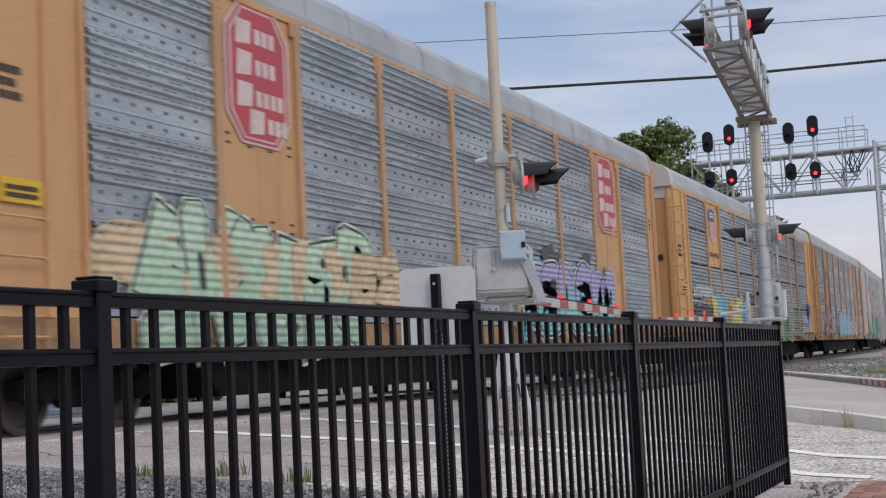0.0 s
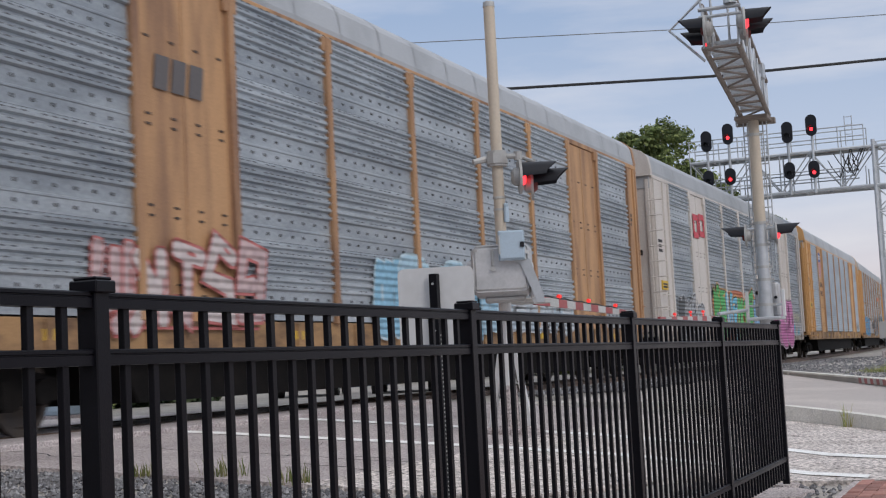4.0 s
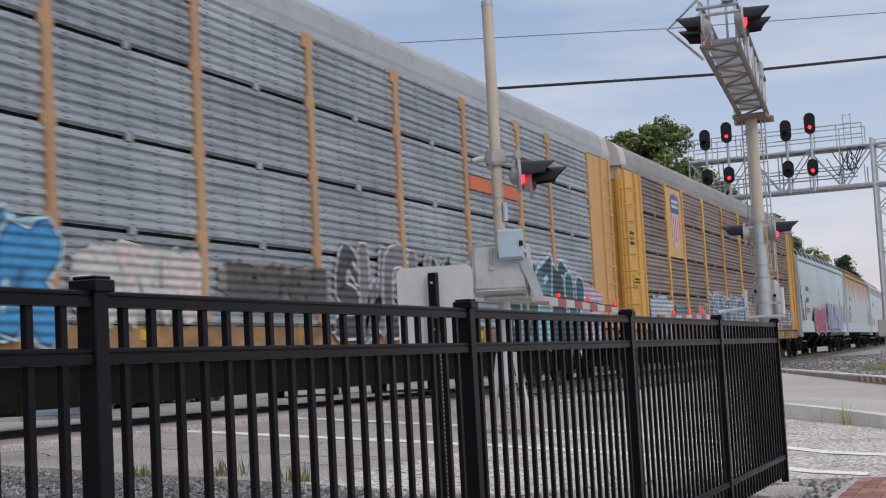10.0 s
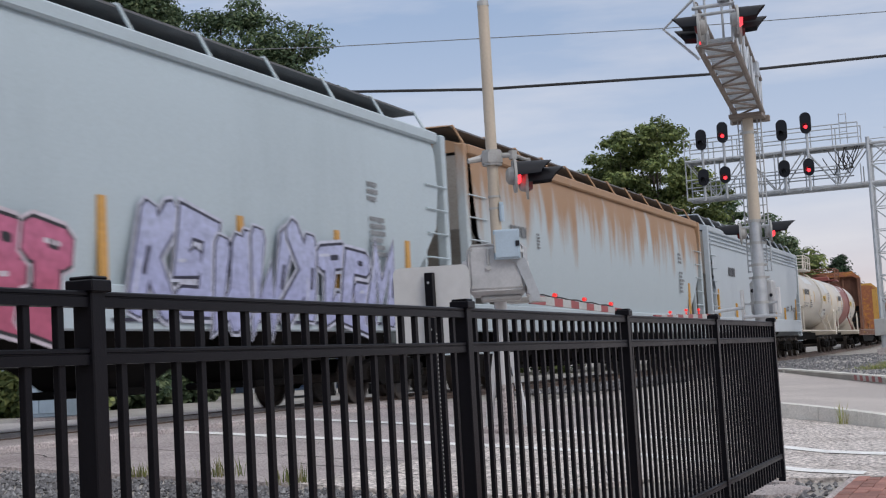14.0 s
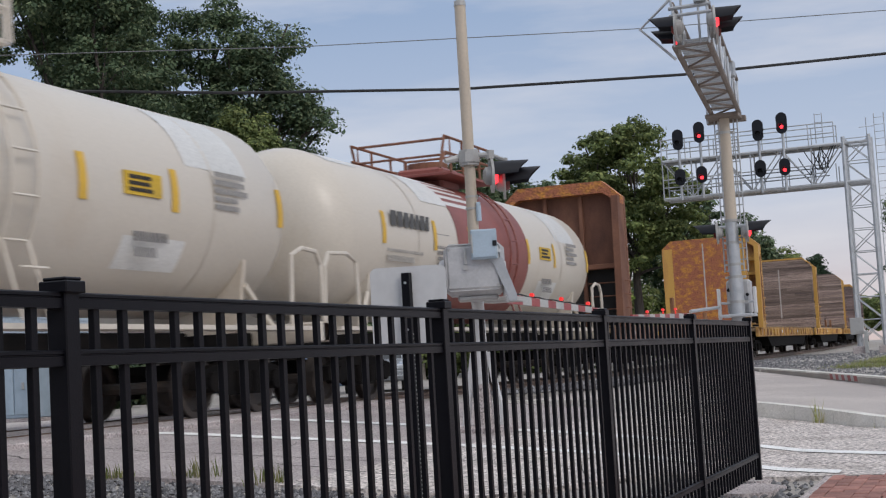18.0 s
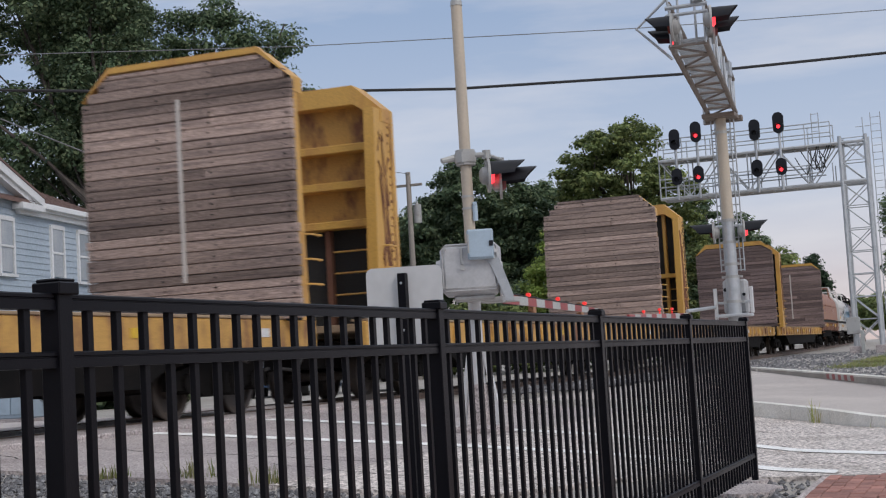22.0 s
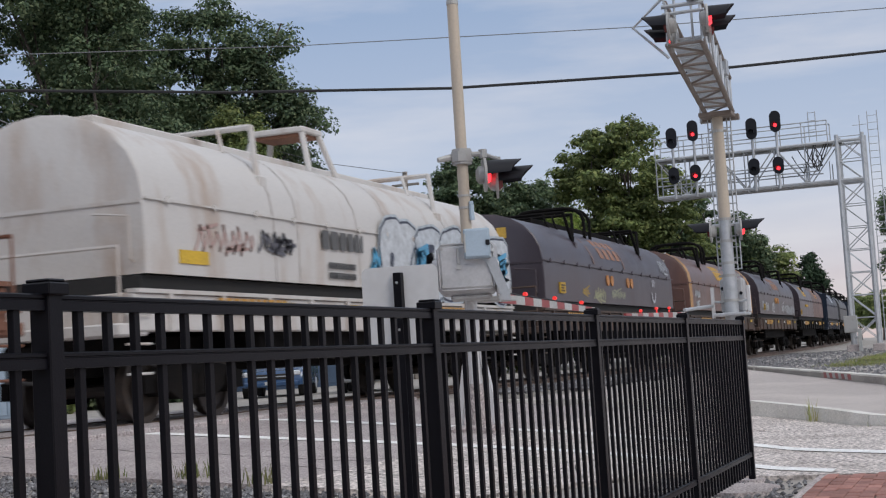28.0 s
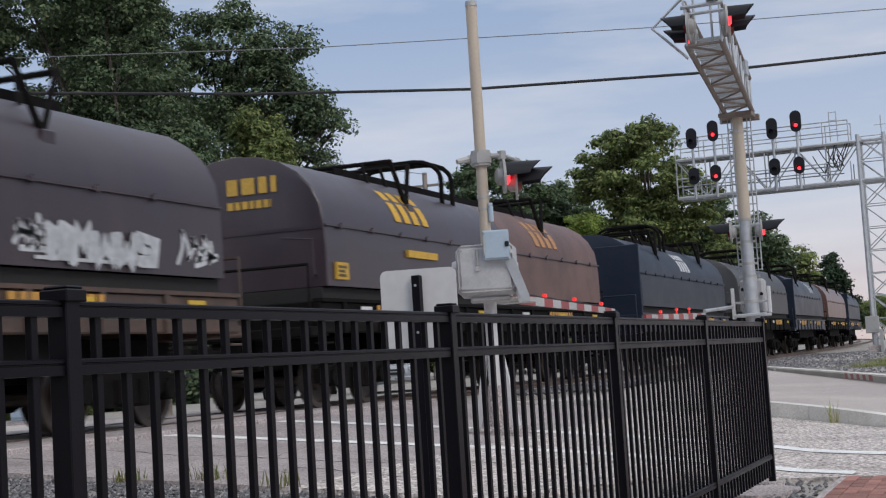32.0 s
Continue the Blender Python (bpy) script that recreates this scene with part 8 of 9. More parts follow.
    g = autorack("grimy brown slatted autorack car with yellow posts and graffiti", 2, T2, M_YEL, M_ROOF_DARK, M_CORR_BROWN, M_YEL, P2, eave=M_ROOF_DARK)
    part("emblem_board", Build().box(4.75 - hx, 6.75 - hx, -HALF - 0.03, -HALF - 0.02, 3.3, 5.3), paint((0.55, 0.36, 0.12)), g)
    shield(g, 5.85 - hx, 4.4, 1.15, 1.6, -HALF - 0.036)
    graffiti(g, 9.4 - hx, 16.0 - hx, 0.95, 2.42, [(0.10, 0.17, 0.27), (0.22, 0.28, 0.36), (0.36, 0.39, 0.44)], (0.42, 0.44, 0.47), (0.30, 0.19, 0.23), 7, 0.4, 61, shine=(0.58, 0.6, 0.62), sharp=False)
    graffiti(g, 16.3 - hx, 20.5 - hx, 1.0, 2.35, [(0.48, 0.30, 0.18), (0.40, 0.26, 0.17)], (0.04, 0.04, 0.04), None, 5, 0.36, 62, shine=(0.46, 0.5, 0.54))
    graffiti(g, 2.1 - hx, 4.4 - hx, 1.0, 2.1, [(0.40, 0.46, 0.52), (0.46, 0.48, 0.50)], (0.40, 0.45, 0.50), (0.38, 0.42, 0.47), 4, 0.3, 63, sharp=False)
    graffiti(g, 5.0 - hx, 6.4 - hx, 1.4, 1.95, [(0.14, 0.2, 0.22)], (0.2, 0.28, 0.3), None, 3, 0.2, 66)
    graffiti(g, 21.0 - hx, 23.8 - hx, 1.2, 2.2, [(0.44, 0.44, 0.46)], (0.50, 0.50, 0.52), None, 4, 0.26, 64)
    graffiti(g, 24.3 - hx, 26.8 - hx, 1.4, 2.1, [(0.30, 0.30, 0.32), (0.42, 0.42, 0.44)], (0.38, 0.38, 0.40), None, 5, 0.2, 65)
    tag(g, 7.9 - hx, 9.1 - hx, 1.5, 2.05, (0.36, 0.30, 0.27), 16, w=0.05)
    return {24.5: a, 54.33: b, 84.2: c, 113.63: d, 143.65: e, 173.7: f, 203.85: g}


CARS = make_autoracks()


def hopper(label, L, body, seed, rim_lines=False):
    """A covered hopper: smooth sides with cut corners, sloped ends, open end frames with ladders, roof walkway, chutes."""
    car = thing("hopper_car", label, "rail car", group="cars of the train")
    hx = L / 2
    for sy in (-1, 1):
        g = Build()
        prof = [(1.40, 1.62), (1.46, 2.2), (1.49, 2.9), (1.49, 3.6), (1.46, 4.2), (1.41, 4.45)]
        def edge(z):
            return 0.35 if z > 3.05 else 0.35 + (3.05 - z) * 1.05
        vs = []
        for y, z in prof:
            vs += [(-hx + edge(z), sy * y, z), (-hx + edge(z) * 0.5 + 1.2, sy * y, z), (hx - edge(z) * 0.5 - 1.2, sy * y, z), (hx - edge(z), sy * y, z)]
        fs = [(4 * i + k, 4 * i + k + 1, 4 * i + k + 5, 4 * i + k + 4) for i in range(len(prof) - 1) for k in range(3)]
        g.add(vs, fs)
        part("side_wall", g, body, car, smooth=True)
        part("top_rim", Build().box(-hx + 0.25, hx - 0.25, *sorted((sy * 1.36, sy * 1.5)), 4.42, 4.62, 0.03), body, car)
        if rim_lines:
            r = Build()
            for z in (4.0, 4.14, 4.28):
                r.box(-hx + 0.3, hx - 0.3, *sorted((sy * 1.43, sy * 1.515)), z, z + 0.06, 0.015)
            part("side_rib", r, body, car)
        part("side_sill", Build().box(-hx + 0.1, hx - 0.1, *sorted((sy * 1.38, sy * 1.5)), 1.1, 1.62, 0.02), body, car)
        for s in (-1, 1):
            p = Build().box(s * hx - 0.09, s * hx + 0.09, *sorted((sy * 1.33, sy * 1.51)), 0.9, 4.6, 0.02)
            part("corner_post", p, body, car)
            part("inner_post", Build().box(s * (hx - 0.95) - 0.05, s * (hx - 0.95) + 0.05, *sorted((sy * 1.36, sy * 1.46)), 1.5, 3.0, 0.01), body, car)
            zs = [0.7 + 0.42 * k for k in range(8)]
            a, b = sorted((s * hx, s * (hx - 0.95)))
            ladder(car, a, b, sy * 1.48 - 0.04, zs, body)
    roof = [(-1.42, 4.5), (-1.3, 4.66), (-0.9, 4.78), (0, 4.84), (0.9, 4.78), (1.3, 4.66), (1.42, 4.5)]
    part("roof", Build().sheet(roof, -hx + 0.35, hx - 0.35).prism(roof, -hx + 0.3, -hx + 0.34, "x").prism(roof, hx - 0.34, hx - 0.3, "x"), body, car, smooth=True)
    for s in (-1, 1):
        g = Build()
        x0, x1 = s * (hx - 0.35), s * (hx - 2.0)
        vs = [(x0, -1.4, 4.45), (x0, 1.4, 4.45), (x0, 1.4, 3.05), (x0, -1.4, 3.05), (x1, -1.35, 1.6), (x1, 1.35, 1.6)]
        g.add(vs, [(0, 1, 2, 3), (3, 2, 5, 4)])
        # darker than the side walls: the ends' shade is put into the colour
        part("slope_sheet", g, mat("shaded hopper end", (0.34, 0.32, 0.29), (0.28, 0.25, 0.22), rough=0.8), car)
        part("end_sill", Build().box(*sorted((s * hx, s * (hx - 0.3))), -1.4, 1.4, 0.95, 1.3, 0.02), body, car)
    n = int(L / 1.75)
    for sy in (-1, 1):
        w = Build()
        y = sy * 0.78
        w.add([(-hx + 0.3, y - 0.35, 5.0), (hx - 0.3, y - 0.35, 5.0), (hx - 0.3, y + 0.35, 5.0), (-hx + 0.3, y + 0.35, 5.0), (-hx + 0.3, y - 0.35, 4.97), (hx - 0.3, y - 0.35, 4.97), (hx - 0.3, y + 0.35, 4.97), (-hx + 0.3, y + 0.35, 4.97)], [(0, 1, 2, 3), (7, 6, 5, 4), (0, 4, 5, 1), (2, 6, 7, 3)])
        part("roof_walk", w, M_GRATE, car)
        part("hatch_coaming", Build().box(-hx + 0.8, hx - 0.8, *sorted((sy * 0.2, sy * 0.5)), 4.78, 4.98, 0.02), M_GRATE, car)
        for k in range(n + 1):
            x = -hx + 0.4 + k * (L - 0.8) / n
            part("walk_bracket", Build().tube([(x, sy * 1.36, 4.6), (x, sy * 1.14, 5.01), (x, sy * 0.4, 5.03)], 0.028, 5), body, car)
    ch = Build()
    m = 4
    span = (L - 6.4) / m
    for k in range(m):
        x = -hx + 3.2 + span * (k + 0.5)
        w = span / 2
        vs = [(x - w, -1.35, 1.5), (x + w, -1.35, 1.5), (x + w, 1.35, 1.5), (x - w, 1.35, 1.5), (x - 0.4, -0.5, 0.45), (x + 0.4, -0.5, 0.45), (x + 0.4, 0.5, 0.45), (x - 0.4, 0.5, 0.45)]
        ch = Build().add(vs, [(0, 1, 5, 4), (1, 2, 6, 5), (2, 3, 7, 6), (3, 0, 4, 7), (4, 5, 6, 7)])
        ch.box(x - 0.55, x + 0.55, -0.6, 0.6, 0.36, 0.46, 0.02)
        part("chute", ch, M_UNDER, car)
    part("centre_sill", Build().box(-hx, hx, -0.3, 0.3, 0.75, 1.15), M_UNDER, car)
    if rim_lines:
        for x, top in ((hx - 1.2, 2.55), (hx - 4.5, 2.12), (hx - 7.1, 2.12), (-hx + 1.2, 2.55), (-hx + 4.5, 2.12)):
            part("mark_stripe", Build().box(x - 0.065, x + 0.065, -1.5, -1.44, 1.63, top), paint((0.62, 0.33, 0.06)), car)
        bars(car, hx - 4.07, 1.98, 0.6, 0.2, -1.49, (0.1, 0.1, 0.11), 3, seed)
        pl = part("placard", Build().box(hx - 2.96, hx - 2.54, -1.50, -1.44, 1.99, 2.27, 0.004), paint((0.62, 0.63, 0.64)), car, "white-edged dark notice panel")
        part("notice", Build().box(hx - 2.91, hx - 2.59, -1.506, -1.50, 2.03, 2.25), paint((0.05, 0.055, 0.065)), pl)
        bars(car, hx - 2.2, 1.96, 0.8, 0.2, -1.49, (0.2, 0.2, 0.21), 3, seed + 3)
        bars(car, -hx + 3.2, 3.05, 1.2, 0.3, -1.505, (0.08, 0.08, 0.09), 1, seed + 1)
    else:
        for x in ((-8.45, -0.15, 2.9, 5.75, 8.4) if seed == 3 else (-8.0, 8.3)):
            part("mark_stripe", Build().box(x, x + 0.14, -1.505, -1.46, 1.66, 2.6), paint((0.55, 0.30, 0.08)), car)
        bars(car, -hx + 2.3, 3.02, 1.0, 0.22, -1.505, (0.16, 0.17, 0.18), 1, seed)
        bars(car, -hx + 2.25, 2.5, 0.95, 0.22, -1.505, (0.16, 0.17, 0.18), 1, seed + 1)
        bars(car, -hx + 2.1, 2.03, 1.5, 0.2, -1.49, (0.24, 0.25, 0.26), 2, seed + 2)
        bars(car, -hx + 4.0, 2.85, 0.26, 0.32, -1.505, (0.26, 0.27, 0.28), 5, seed + 5)
        bars(car, hx - 3.3, 2.28, 0.62, 0.62, -1.505, (0.24, 0.25, 0.26), 6, seed + 3)
        bars(car, hx - 3.35, 3.15, 0.5, 0.3, -1.505, (0.24, 0.25, 0.26), 3, seed + 4)
    trucks(car, hx, 1.75)
    return car


def tank_car(label, L, band, seed):
    car = thing("tank_car", label, "rail car", group="cars of the train")
    hx, R, zc, n = L / 2, 1.42, 2.78, 40
    prof = [(-hx, 0.0), (-hx + 0.02, 0.45), (-hx + 0.1, 0.82), (-hx + 0.24, 1.11), (-hx + 0.46, 1.315), (-hx + 0.75, R)]
    prof += [(-hx + 0.75 + (L - 1.5) * k / 6, R) for k in range(1, 6)]
    prof += [(-x, r) for x, r in prof[5::-1]]
    vs, fs = [], []
    for x, r in prof:
        for i in range(n):
            a = 2 * math.pi * i / n
            vs.append((x, r * math.cos(a), zc + r * math.sin(a)))
    for k in range(len(prof) - 1):
        for i in range(n):
            fs.append((k * n + i, k * n + (i + 1) % n, (k + 1) * n + (i + 1) % n, (k + 1) * n + i))
    part("tank_shell", Build().add(vs, fs), M_TANK, car, smooth=True)

    def wrap(x0, x1, a0, a1, r, m=14):
        g = Build()
        line = []
        for i in range(m + 1):
            a = radians(a0 + (a1 - a0) * i / m)
            line.append((-r * math.cos(a), zc + r * math.sin(a)))
        return g.sheet(line, x0, x1)

    if band:
        part("tank_band", wrap(band[0], band[1], -180, 180, R + 0.006, 48), M_TANKRED, car, "maroon band", smooth=True)
    for x in ([-hx + 2.4, -hx + 7.6, hx - 2.6] if not band else [-hx + 3.4, hx - 3.0]):
        part("weld_seam", wrap(x, x + 0.05, -180, 180, R + 0.008, 40), M_TANK, car, smooth=True)
    rnd = random.Random(seed)
    for x0, x1, a0, a1 in ((hx - 3.2, hx - 1.6, 18, 62), (hx - 4.6, hx - 3.2, -40, -22), (-hx + 4.0, -hx + 7.0, 30, 68), (-hx + 1.0, -hx + 2.2, 55, 80)):
        part("paint_patch", wrap(x0, x1, a0, a1, R + 0.004), M_TANKPATCH, car, smooth=True)
    for x in (-hx + 1.75, -hx + 4.1, -hx + 6.0, hx - 5.6, hx - 3.65, hx - 0.85):
        part("mark_stripe", wrap(x, x + 0.16, -8, 14, R + 0.012, 5), paint((0.68, 0.42, 0.05)), car, smooth=True)
    y = -R - 0.016
    bars(car, -hx + 2.1, 2.9, 1.75, 0.26, y, (0.08, 0.08, 0.08), 1, seed)
    bars(car, -hx + 2.0, 2.3, 1.9, 0.42, y + 0.05, (0.35, 0.33, 0.30), 3, seed + 1)
    bars(car, -hx + 4.3, 2.3, 0.95, 0.6, y + 0.03, (0.22, 0.21, 0.2), 6, seed + 2)
    bars(car, hx - 4.4, 2.0, 0.75, 0.5, y + 0.10, (0.22, 0.21, 0.2), 3, seed + 3)
    bars(car, hx - 2.6, 2.7, 1.0, 0.5, y, (0.30, 0.29, 0.28), 5, seed + 4)
    part("notice", Build().box(hx - 4.7, hx - 3.9, y - 0.006, y + 0.02, 2.72, 3.0), paint(C_YELLOW), car)
    bars(car, hx - 4.62, 2.76, 0.64, 0.2, y - 0.008, C_BLACK, 3, seed + 6)
    # fittings on top
    part("dome_platform", Build().box(-1.3, 1.3, -1.0, 1.0, 4.26, 4.32, 0.01).box(-0.5, 0.5, -0.5, 0.5, 4.05, 4.55, 0.05), M_TANKRED if band else M_TANK, car)
    part("valve_housing", Build().cyl((0, 0, 4.2), (0, 0, 4.68), 0.42, n=16), M_RUST if band else M_UNDER, car)
    rail_mat = M_RUST if band else M_TANK
    for sy in (-1, 1):
        g = Build()
        for z in (4.66, 4.98):
            g.tube([(-1.9 if sy < 0 else -1.3, sy * 1.0, 4.32), (-1.6, sy * 1.0, z), (1.25, sy * 1.0, z), (1.3, sy * 1.0, 4.32)], 0.03, 5)
        for x in (-0.6, 0.4, 1.2):
            g.tube([(x, sy * 1.0, 4.3), (x, sy * 1.0, 4.98)], 0.028, 5)
        part("platform_rail", g, rail_mat, car)
    for x in (-1.3, 1.3):
        part("platform_gate", Build().tube([(x, -1, 4.3), (x, -1, 4.98), (x, 1, 4.98), (x, 1, 4.3)], 0.03, 5).tube([(x, -1, 4.66), (x, 1, 4.66)], 0.025, 5), rail_mat, car)
    lad = Build()
    pts = []
    for k in range(11):
        a = radians(-28 + k * 9)
        pts.append((-(R + 0.12) * math.cos(a), zc + (R + 0.12) * math.sin(a)))
    for dx in (0.55, 1.0):
        lad.tube([(dx, p, q) for p, q in [(-1.62, 1.2)] + pts], 0.022, 5)
    for p, q in [(-1.6, 1.4), (-1.6, 1.75)] + pts[::2]:
        lad.tube([(0.55, p, q), (1.0, p, q)], 0.018, 5)
    part("ladder", lad, M_TANKRED if band else M_TANK, car)
    # underframe
    part("centre_sill", Build().box(-hx - 0.9, hx + 0.9, -0.3, 0.3, 0.75, 1.15, 0.02), M_UNDER, car)
    part("walkway", Build().box(-hx - 0.2, hx + 0.2, -1.5, -1.1, 1.12, 1.18).box(-hx - 0.2, hx + 0.2, 1.1, 1.5, 1.12, 1.18), M_TANK, car)
    for s in (-1, 1):
        x = s * (hx - 0.3)
        part("saddle", Build().prism([(-1.1, 1.1), (1.1, 1.1), (1.25, 2.1), (0.6, 1.6), (-0.6, 1.6), (-1.25, 2.1)], x - s * 1.3, x - s * 1.2, "x"), M_TANK, car)
        part("end_sill", Build().box(*sorted((s * (hx + 0.3), s * (hx + 0.75))), -1.45, 1.45, 0.95, 1.25, 0.02), M_TANK, car)
        for sy in (-1, 1):
            part("end_rail", Build().tube([(s * (hx - 0.6), sy * 1.45, 1.15), (s * (hx - 0.55), sy * 1.45, 2.2), (s * (hx - 0.2), sy * 1.45, 2.32), (s * (hx + 0.35), sy * 1.4, 2.3), (s * (hx + 0.5), sy * 1.4, 2.1), (s * (hx + 0.55), sy * 1.4, 1.2)], 0.035, 6), M_TANK, car)
            part("brace", Build().tube([(s * (hx - 0.9), sy * 1.3, 1.15), (s * (hx - 1.5), sy * 1.2, 1.75)], 0.05, 5), M_TANK, car)
    trucks(car, hx + 0.5, 1.9)
    return car


def bulkhead_flat(label, inner_a, inner_b, near_style, far_face, seed, paint_main, top_mat):
    """A flat car between tall end walls; near and far faces differ in planks, plate and rust."""
    L = inner_b - inner_a + 2.1
    hx = L / 2
    car = thing("bulkhead_flat_car", label, "rail car", group="cars of the train")
    W, z0, zs, zt = 1.46, 1.25, 4.72, 5.08
    part("deck", Build().box(-hx + 0.05, hx - 0.05, -W + 0.06, W - 0.06, 1.12, 1.24, 0.01), M_DECK, car)
    for sy in (-1, 1):
        g = Build().box(-hx, hx, *sorted((sy * W, sy * (W - 0.12))), 0.86, 1.27, 0.02)
        for k in range(int(L / 1.1)):
            x = -hx + 0.6 + k * 1.1
            g.box(x, x + 0.12, *sorted((sy * (W + 0.05), sy * (W - 0.02))), 0.92, 1.2, 0.01)
        part("side_sill", g, paint_main, car)
        part("deck_edge", Build().box(-hx + 0.05, hx - 0.05, *sorted((sy * (W + 0.01), sy * (W - 0.3))), 1.272, 1.31, 0.008), M_DECK, car)
        for k in range(7):
            x = -hx + 1.8 + k * (L - 3.6) / 6
            part("mark_stripe", Build().box(x, x + 0.3, *sorted((sy * (W + 0.012), sy * W)), 1.02, 1.14), paint(C_YELLOW if k % 2 else C_WHITE), car)
    part("underframe", Build().box(-hx, hx, -0.45, 0.45, 0.55, 1.0, 0.02).prism([(-hx + 4.5, 0.9), (-hx + 6, 0.45), (hx - 6, 0.45), (hx - 4.5, 0.9)], -1.2, 1.2), M_UNDER, car)
    for sy in (-1, 1):
        belly = [(-hx + 3.4, 0.88), (-hx + 4.6, 0.42), (hx - 4.6, 0.42), (hx - 3.4, 0.88)]
        part("fish_belly_sill", Build().prism(belly, *sorted((sy * 1.38, sy * 1.30))), M_UNDER, car)
    D, W, zs, zt = W, 1.68, 4.78, 5.22
    roof = [(-W, z0), (-W, zs), (-W + 0.5, zt), (W - 0.5, zt), (W, zs), (W, z0)]
    for s, style in ((-1, near_style), (1, far_face)):
        x_in = s * (hx - 1.05)
        if s > 0 and style[0] == "plate":
            zs, zt = 4.6, 4.92
            roof = [(-W, z0), (-W, zs), (-W + 0.36, zt), (W - 0.36, zt), (W, zs), (W, z0)]
        x_out = s * (hx - 0.05) if s < 0 else x_in + 0.44
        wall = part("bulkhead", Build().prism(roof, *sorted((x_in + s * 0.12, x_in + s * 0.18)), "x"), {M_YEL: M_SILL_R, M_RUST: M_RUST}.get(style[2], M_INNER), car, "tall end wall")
        # posts on the outer face, side plates and head beam
        bm_mat = style[1]
        for y in (-W + 0.1, -0.5, 0.5, W - 0.1):
            big = abs(y) > 1
            h = zs - 0.02 if big else (2.9 if style[2] is M_YEL else zt - 0.3)
            o = [(x_in + s * 0.18, z0), (x_in + s * 0.18, h), (x_in + s * ((0.8 if s < 0 else 0.36) if big else 0.3), h), (x_out, z0) if big else (x_in + s * 0.3, z0)]
            part("bulkhead_post", Build().prism(o, y - (0.09 if big else 0.05), y + (0.09 if big else 0.05)), M_RUST if not big and style[2] is M_YEL else bm_mat, wall)
        if s < 0 and style[2] not in (M_YEL, M_RUST):
            for y in (-1.10, -0.74, 0.74, 1.10):
                part("stud", Build().box(*sorted((x_in + s * 0.17, x_in + s * 0.34)), y - 0.05, y + 0.05, z0, zt - 0.28, 0.008), bm_mat, wall)
        if s < 0:
            # dark sheet over the closed wall, an opening's shade put into colour
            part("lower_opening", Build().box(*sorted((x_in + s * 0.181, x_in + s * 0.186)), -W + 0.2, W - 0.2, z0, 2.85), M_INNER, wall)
        part("head_beam", Build().prism([(-W, zs - 0.22), (-W, zs), (-W + 0.5, zt), (W - 0.5, zt), (W, zs), (W, zs - 0.22), (W - 0.5, zt - 0.32), (-W + 0.5, zt - 0.32)], *sorted((x_in + s * 0.16, x_in + s * 0.52)), "x"), top_mat, wall)
        for z in (2.85, 3.5, 4.12)[:3 if style[2] is M_YEL else 1]:
            part("cross_beam", Build().box(*sorted((x_in + s * 0.16, x_in + s * 0.5)), -W + 0.1, W - 0.1, z, z + 0.13, 0.01), bm_mat, wall)
        lad = Build()
        for k in range(7):
            z = 1.4 + 0.36 * k
            if z > 2.7:
                break
            lad.tube([(x_in + s * 0.3, -W - 0.02, z), (x_in + s * 0.35, -W - 0.1, z), (x_in + s * 0.7, -W - 0.1, z), (x_in + s * 0.75, -W - 0.02, z)], 0.016, 5)
            if s < 0:
                lad.tube([(x_in - 0.3, -W + 0.25, z), (x_in - 0.3, -0.6, z)], 0.016, 5)
        parts("rung", lad, bm_mat, wall)
        if s < 0 and bm_mat is M_YEL:
            rust = random.Random(seed + 7)
            spots = Build()
            for k in range(24):
                z = 1.45 + 0.138 * k
                xx = x_in - 0.24 - 0.06 * rust.random()
                spots.cyl((xx, -W - 0.004, z), (xx, -W + 0.02, z), rust.uniform(0.013, 0.032), n=7)
                spots.cyl((x_in - rust.uniform(0.3, 0.75), -W - 0.003, rust.uniform(1.4, 4.4)), (x_in - 0.5, -W + 0.03, z), rust.uniform(0.008, 0.02), n=6)
            tagged(part("rust_spot", spots, M_RUST, wall), kind="stuff")
        # the inner face
        if style[0] == "plate":
            part("face_plate", Build().prism([(a * 0.995, b) for a, b in roof], *sorted((x_in, x_in + s * 0.12)), "x"), style[2], wall, "rusted steel plate with flaking yellow paint")
            if s > 0:
                for y0, y1 in ((-W + 0.01, -W + 0.3), (W - 0.42, W - 0.01)):
                    part("paint_border", Build().box(x_in - 0.006, x_in - 0.001, y0, y1, z0 + 0.1, zs), M_YEL, wall)
                part("weld_line", Build().box(x_in - 0.012, x_in, -0.02, 0.03, 2.0, 4.72), M_OFFWHITE, wall)
        else:
            rnd = random.Random(seed)
            nails = Build()
            z = z0 + 0.02
            top = zt - style[3] - 0.02
            while z < top - 0.03:
                hgt = min(rnd.uniform(0.13, 0.175), top - z)
                zz = z + hgt
                half = W + 0.07 + rnd.uniform(-0.02, 0.02) if zz <= zs else max(0.4, W + 0.07 - 0.5 * (zz - zs) / (zt - zs))
                d = rnd.uniform(0, 0.018)
                cuts = [-half] + sorted(c for c in [rnd.uniform(-0.75, -0.15), rnd.uniform(0.2, 0.8)][:rnd.choice((0, 0, 0, 0, 1))] if abs(c) < half - 0.15) + [half]
                for a, b in zip(cuts, cuts[1:]):
                    e = d + rnd.uniform(0, 0.012)
                    part("plank", Build().box(*sorted((x_in - s * e, x_in + s * 0.1)), a + 0.003, b - 0.003, z + 0.008, zz - 0.004, 0.008), style[2], wall)
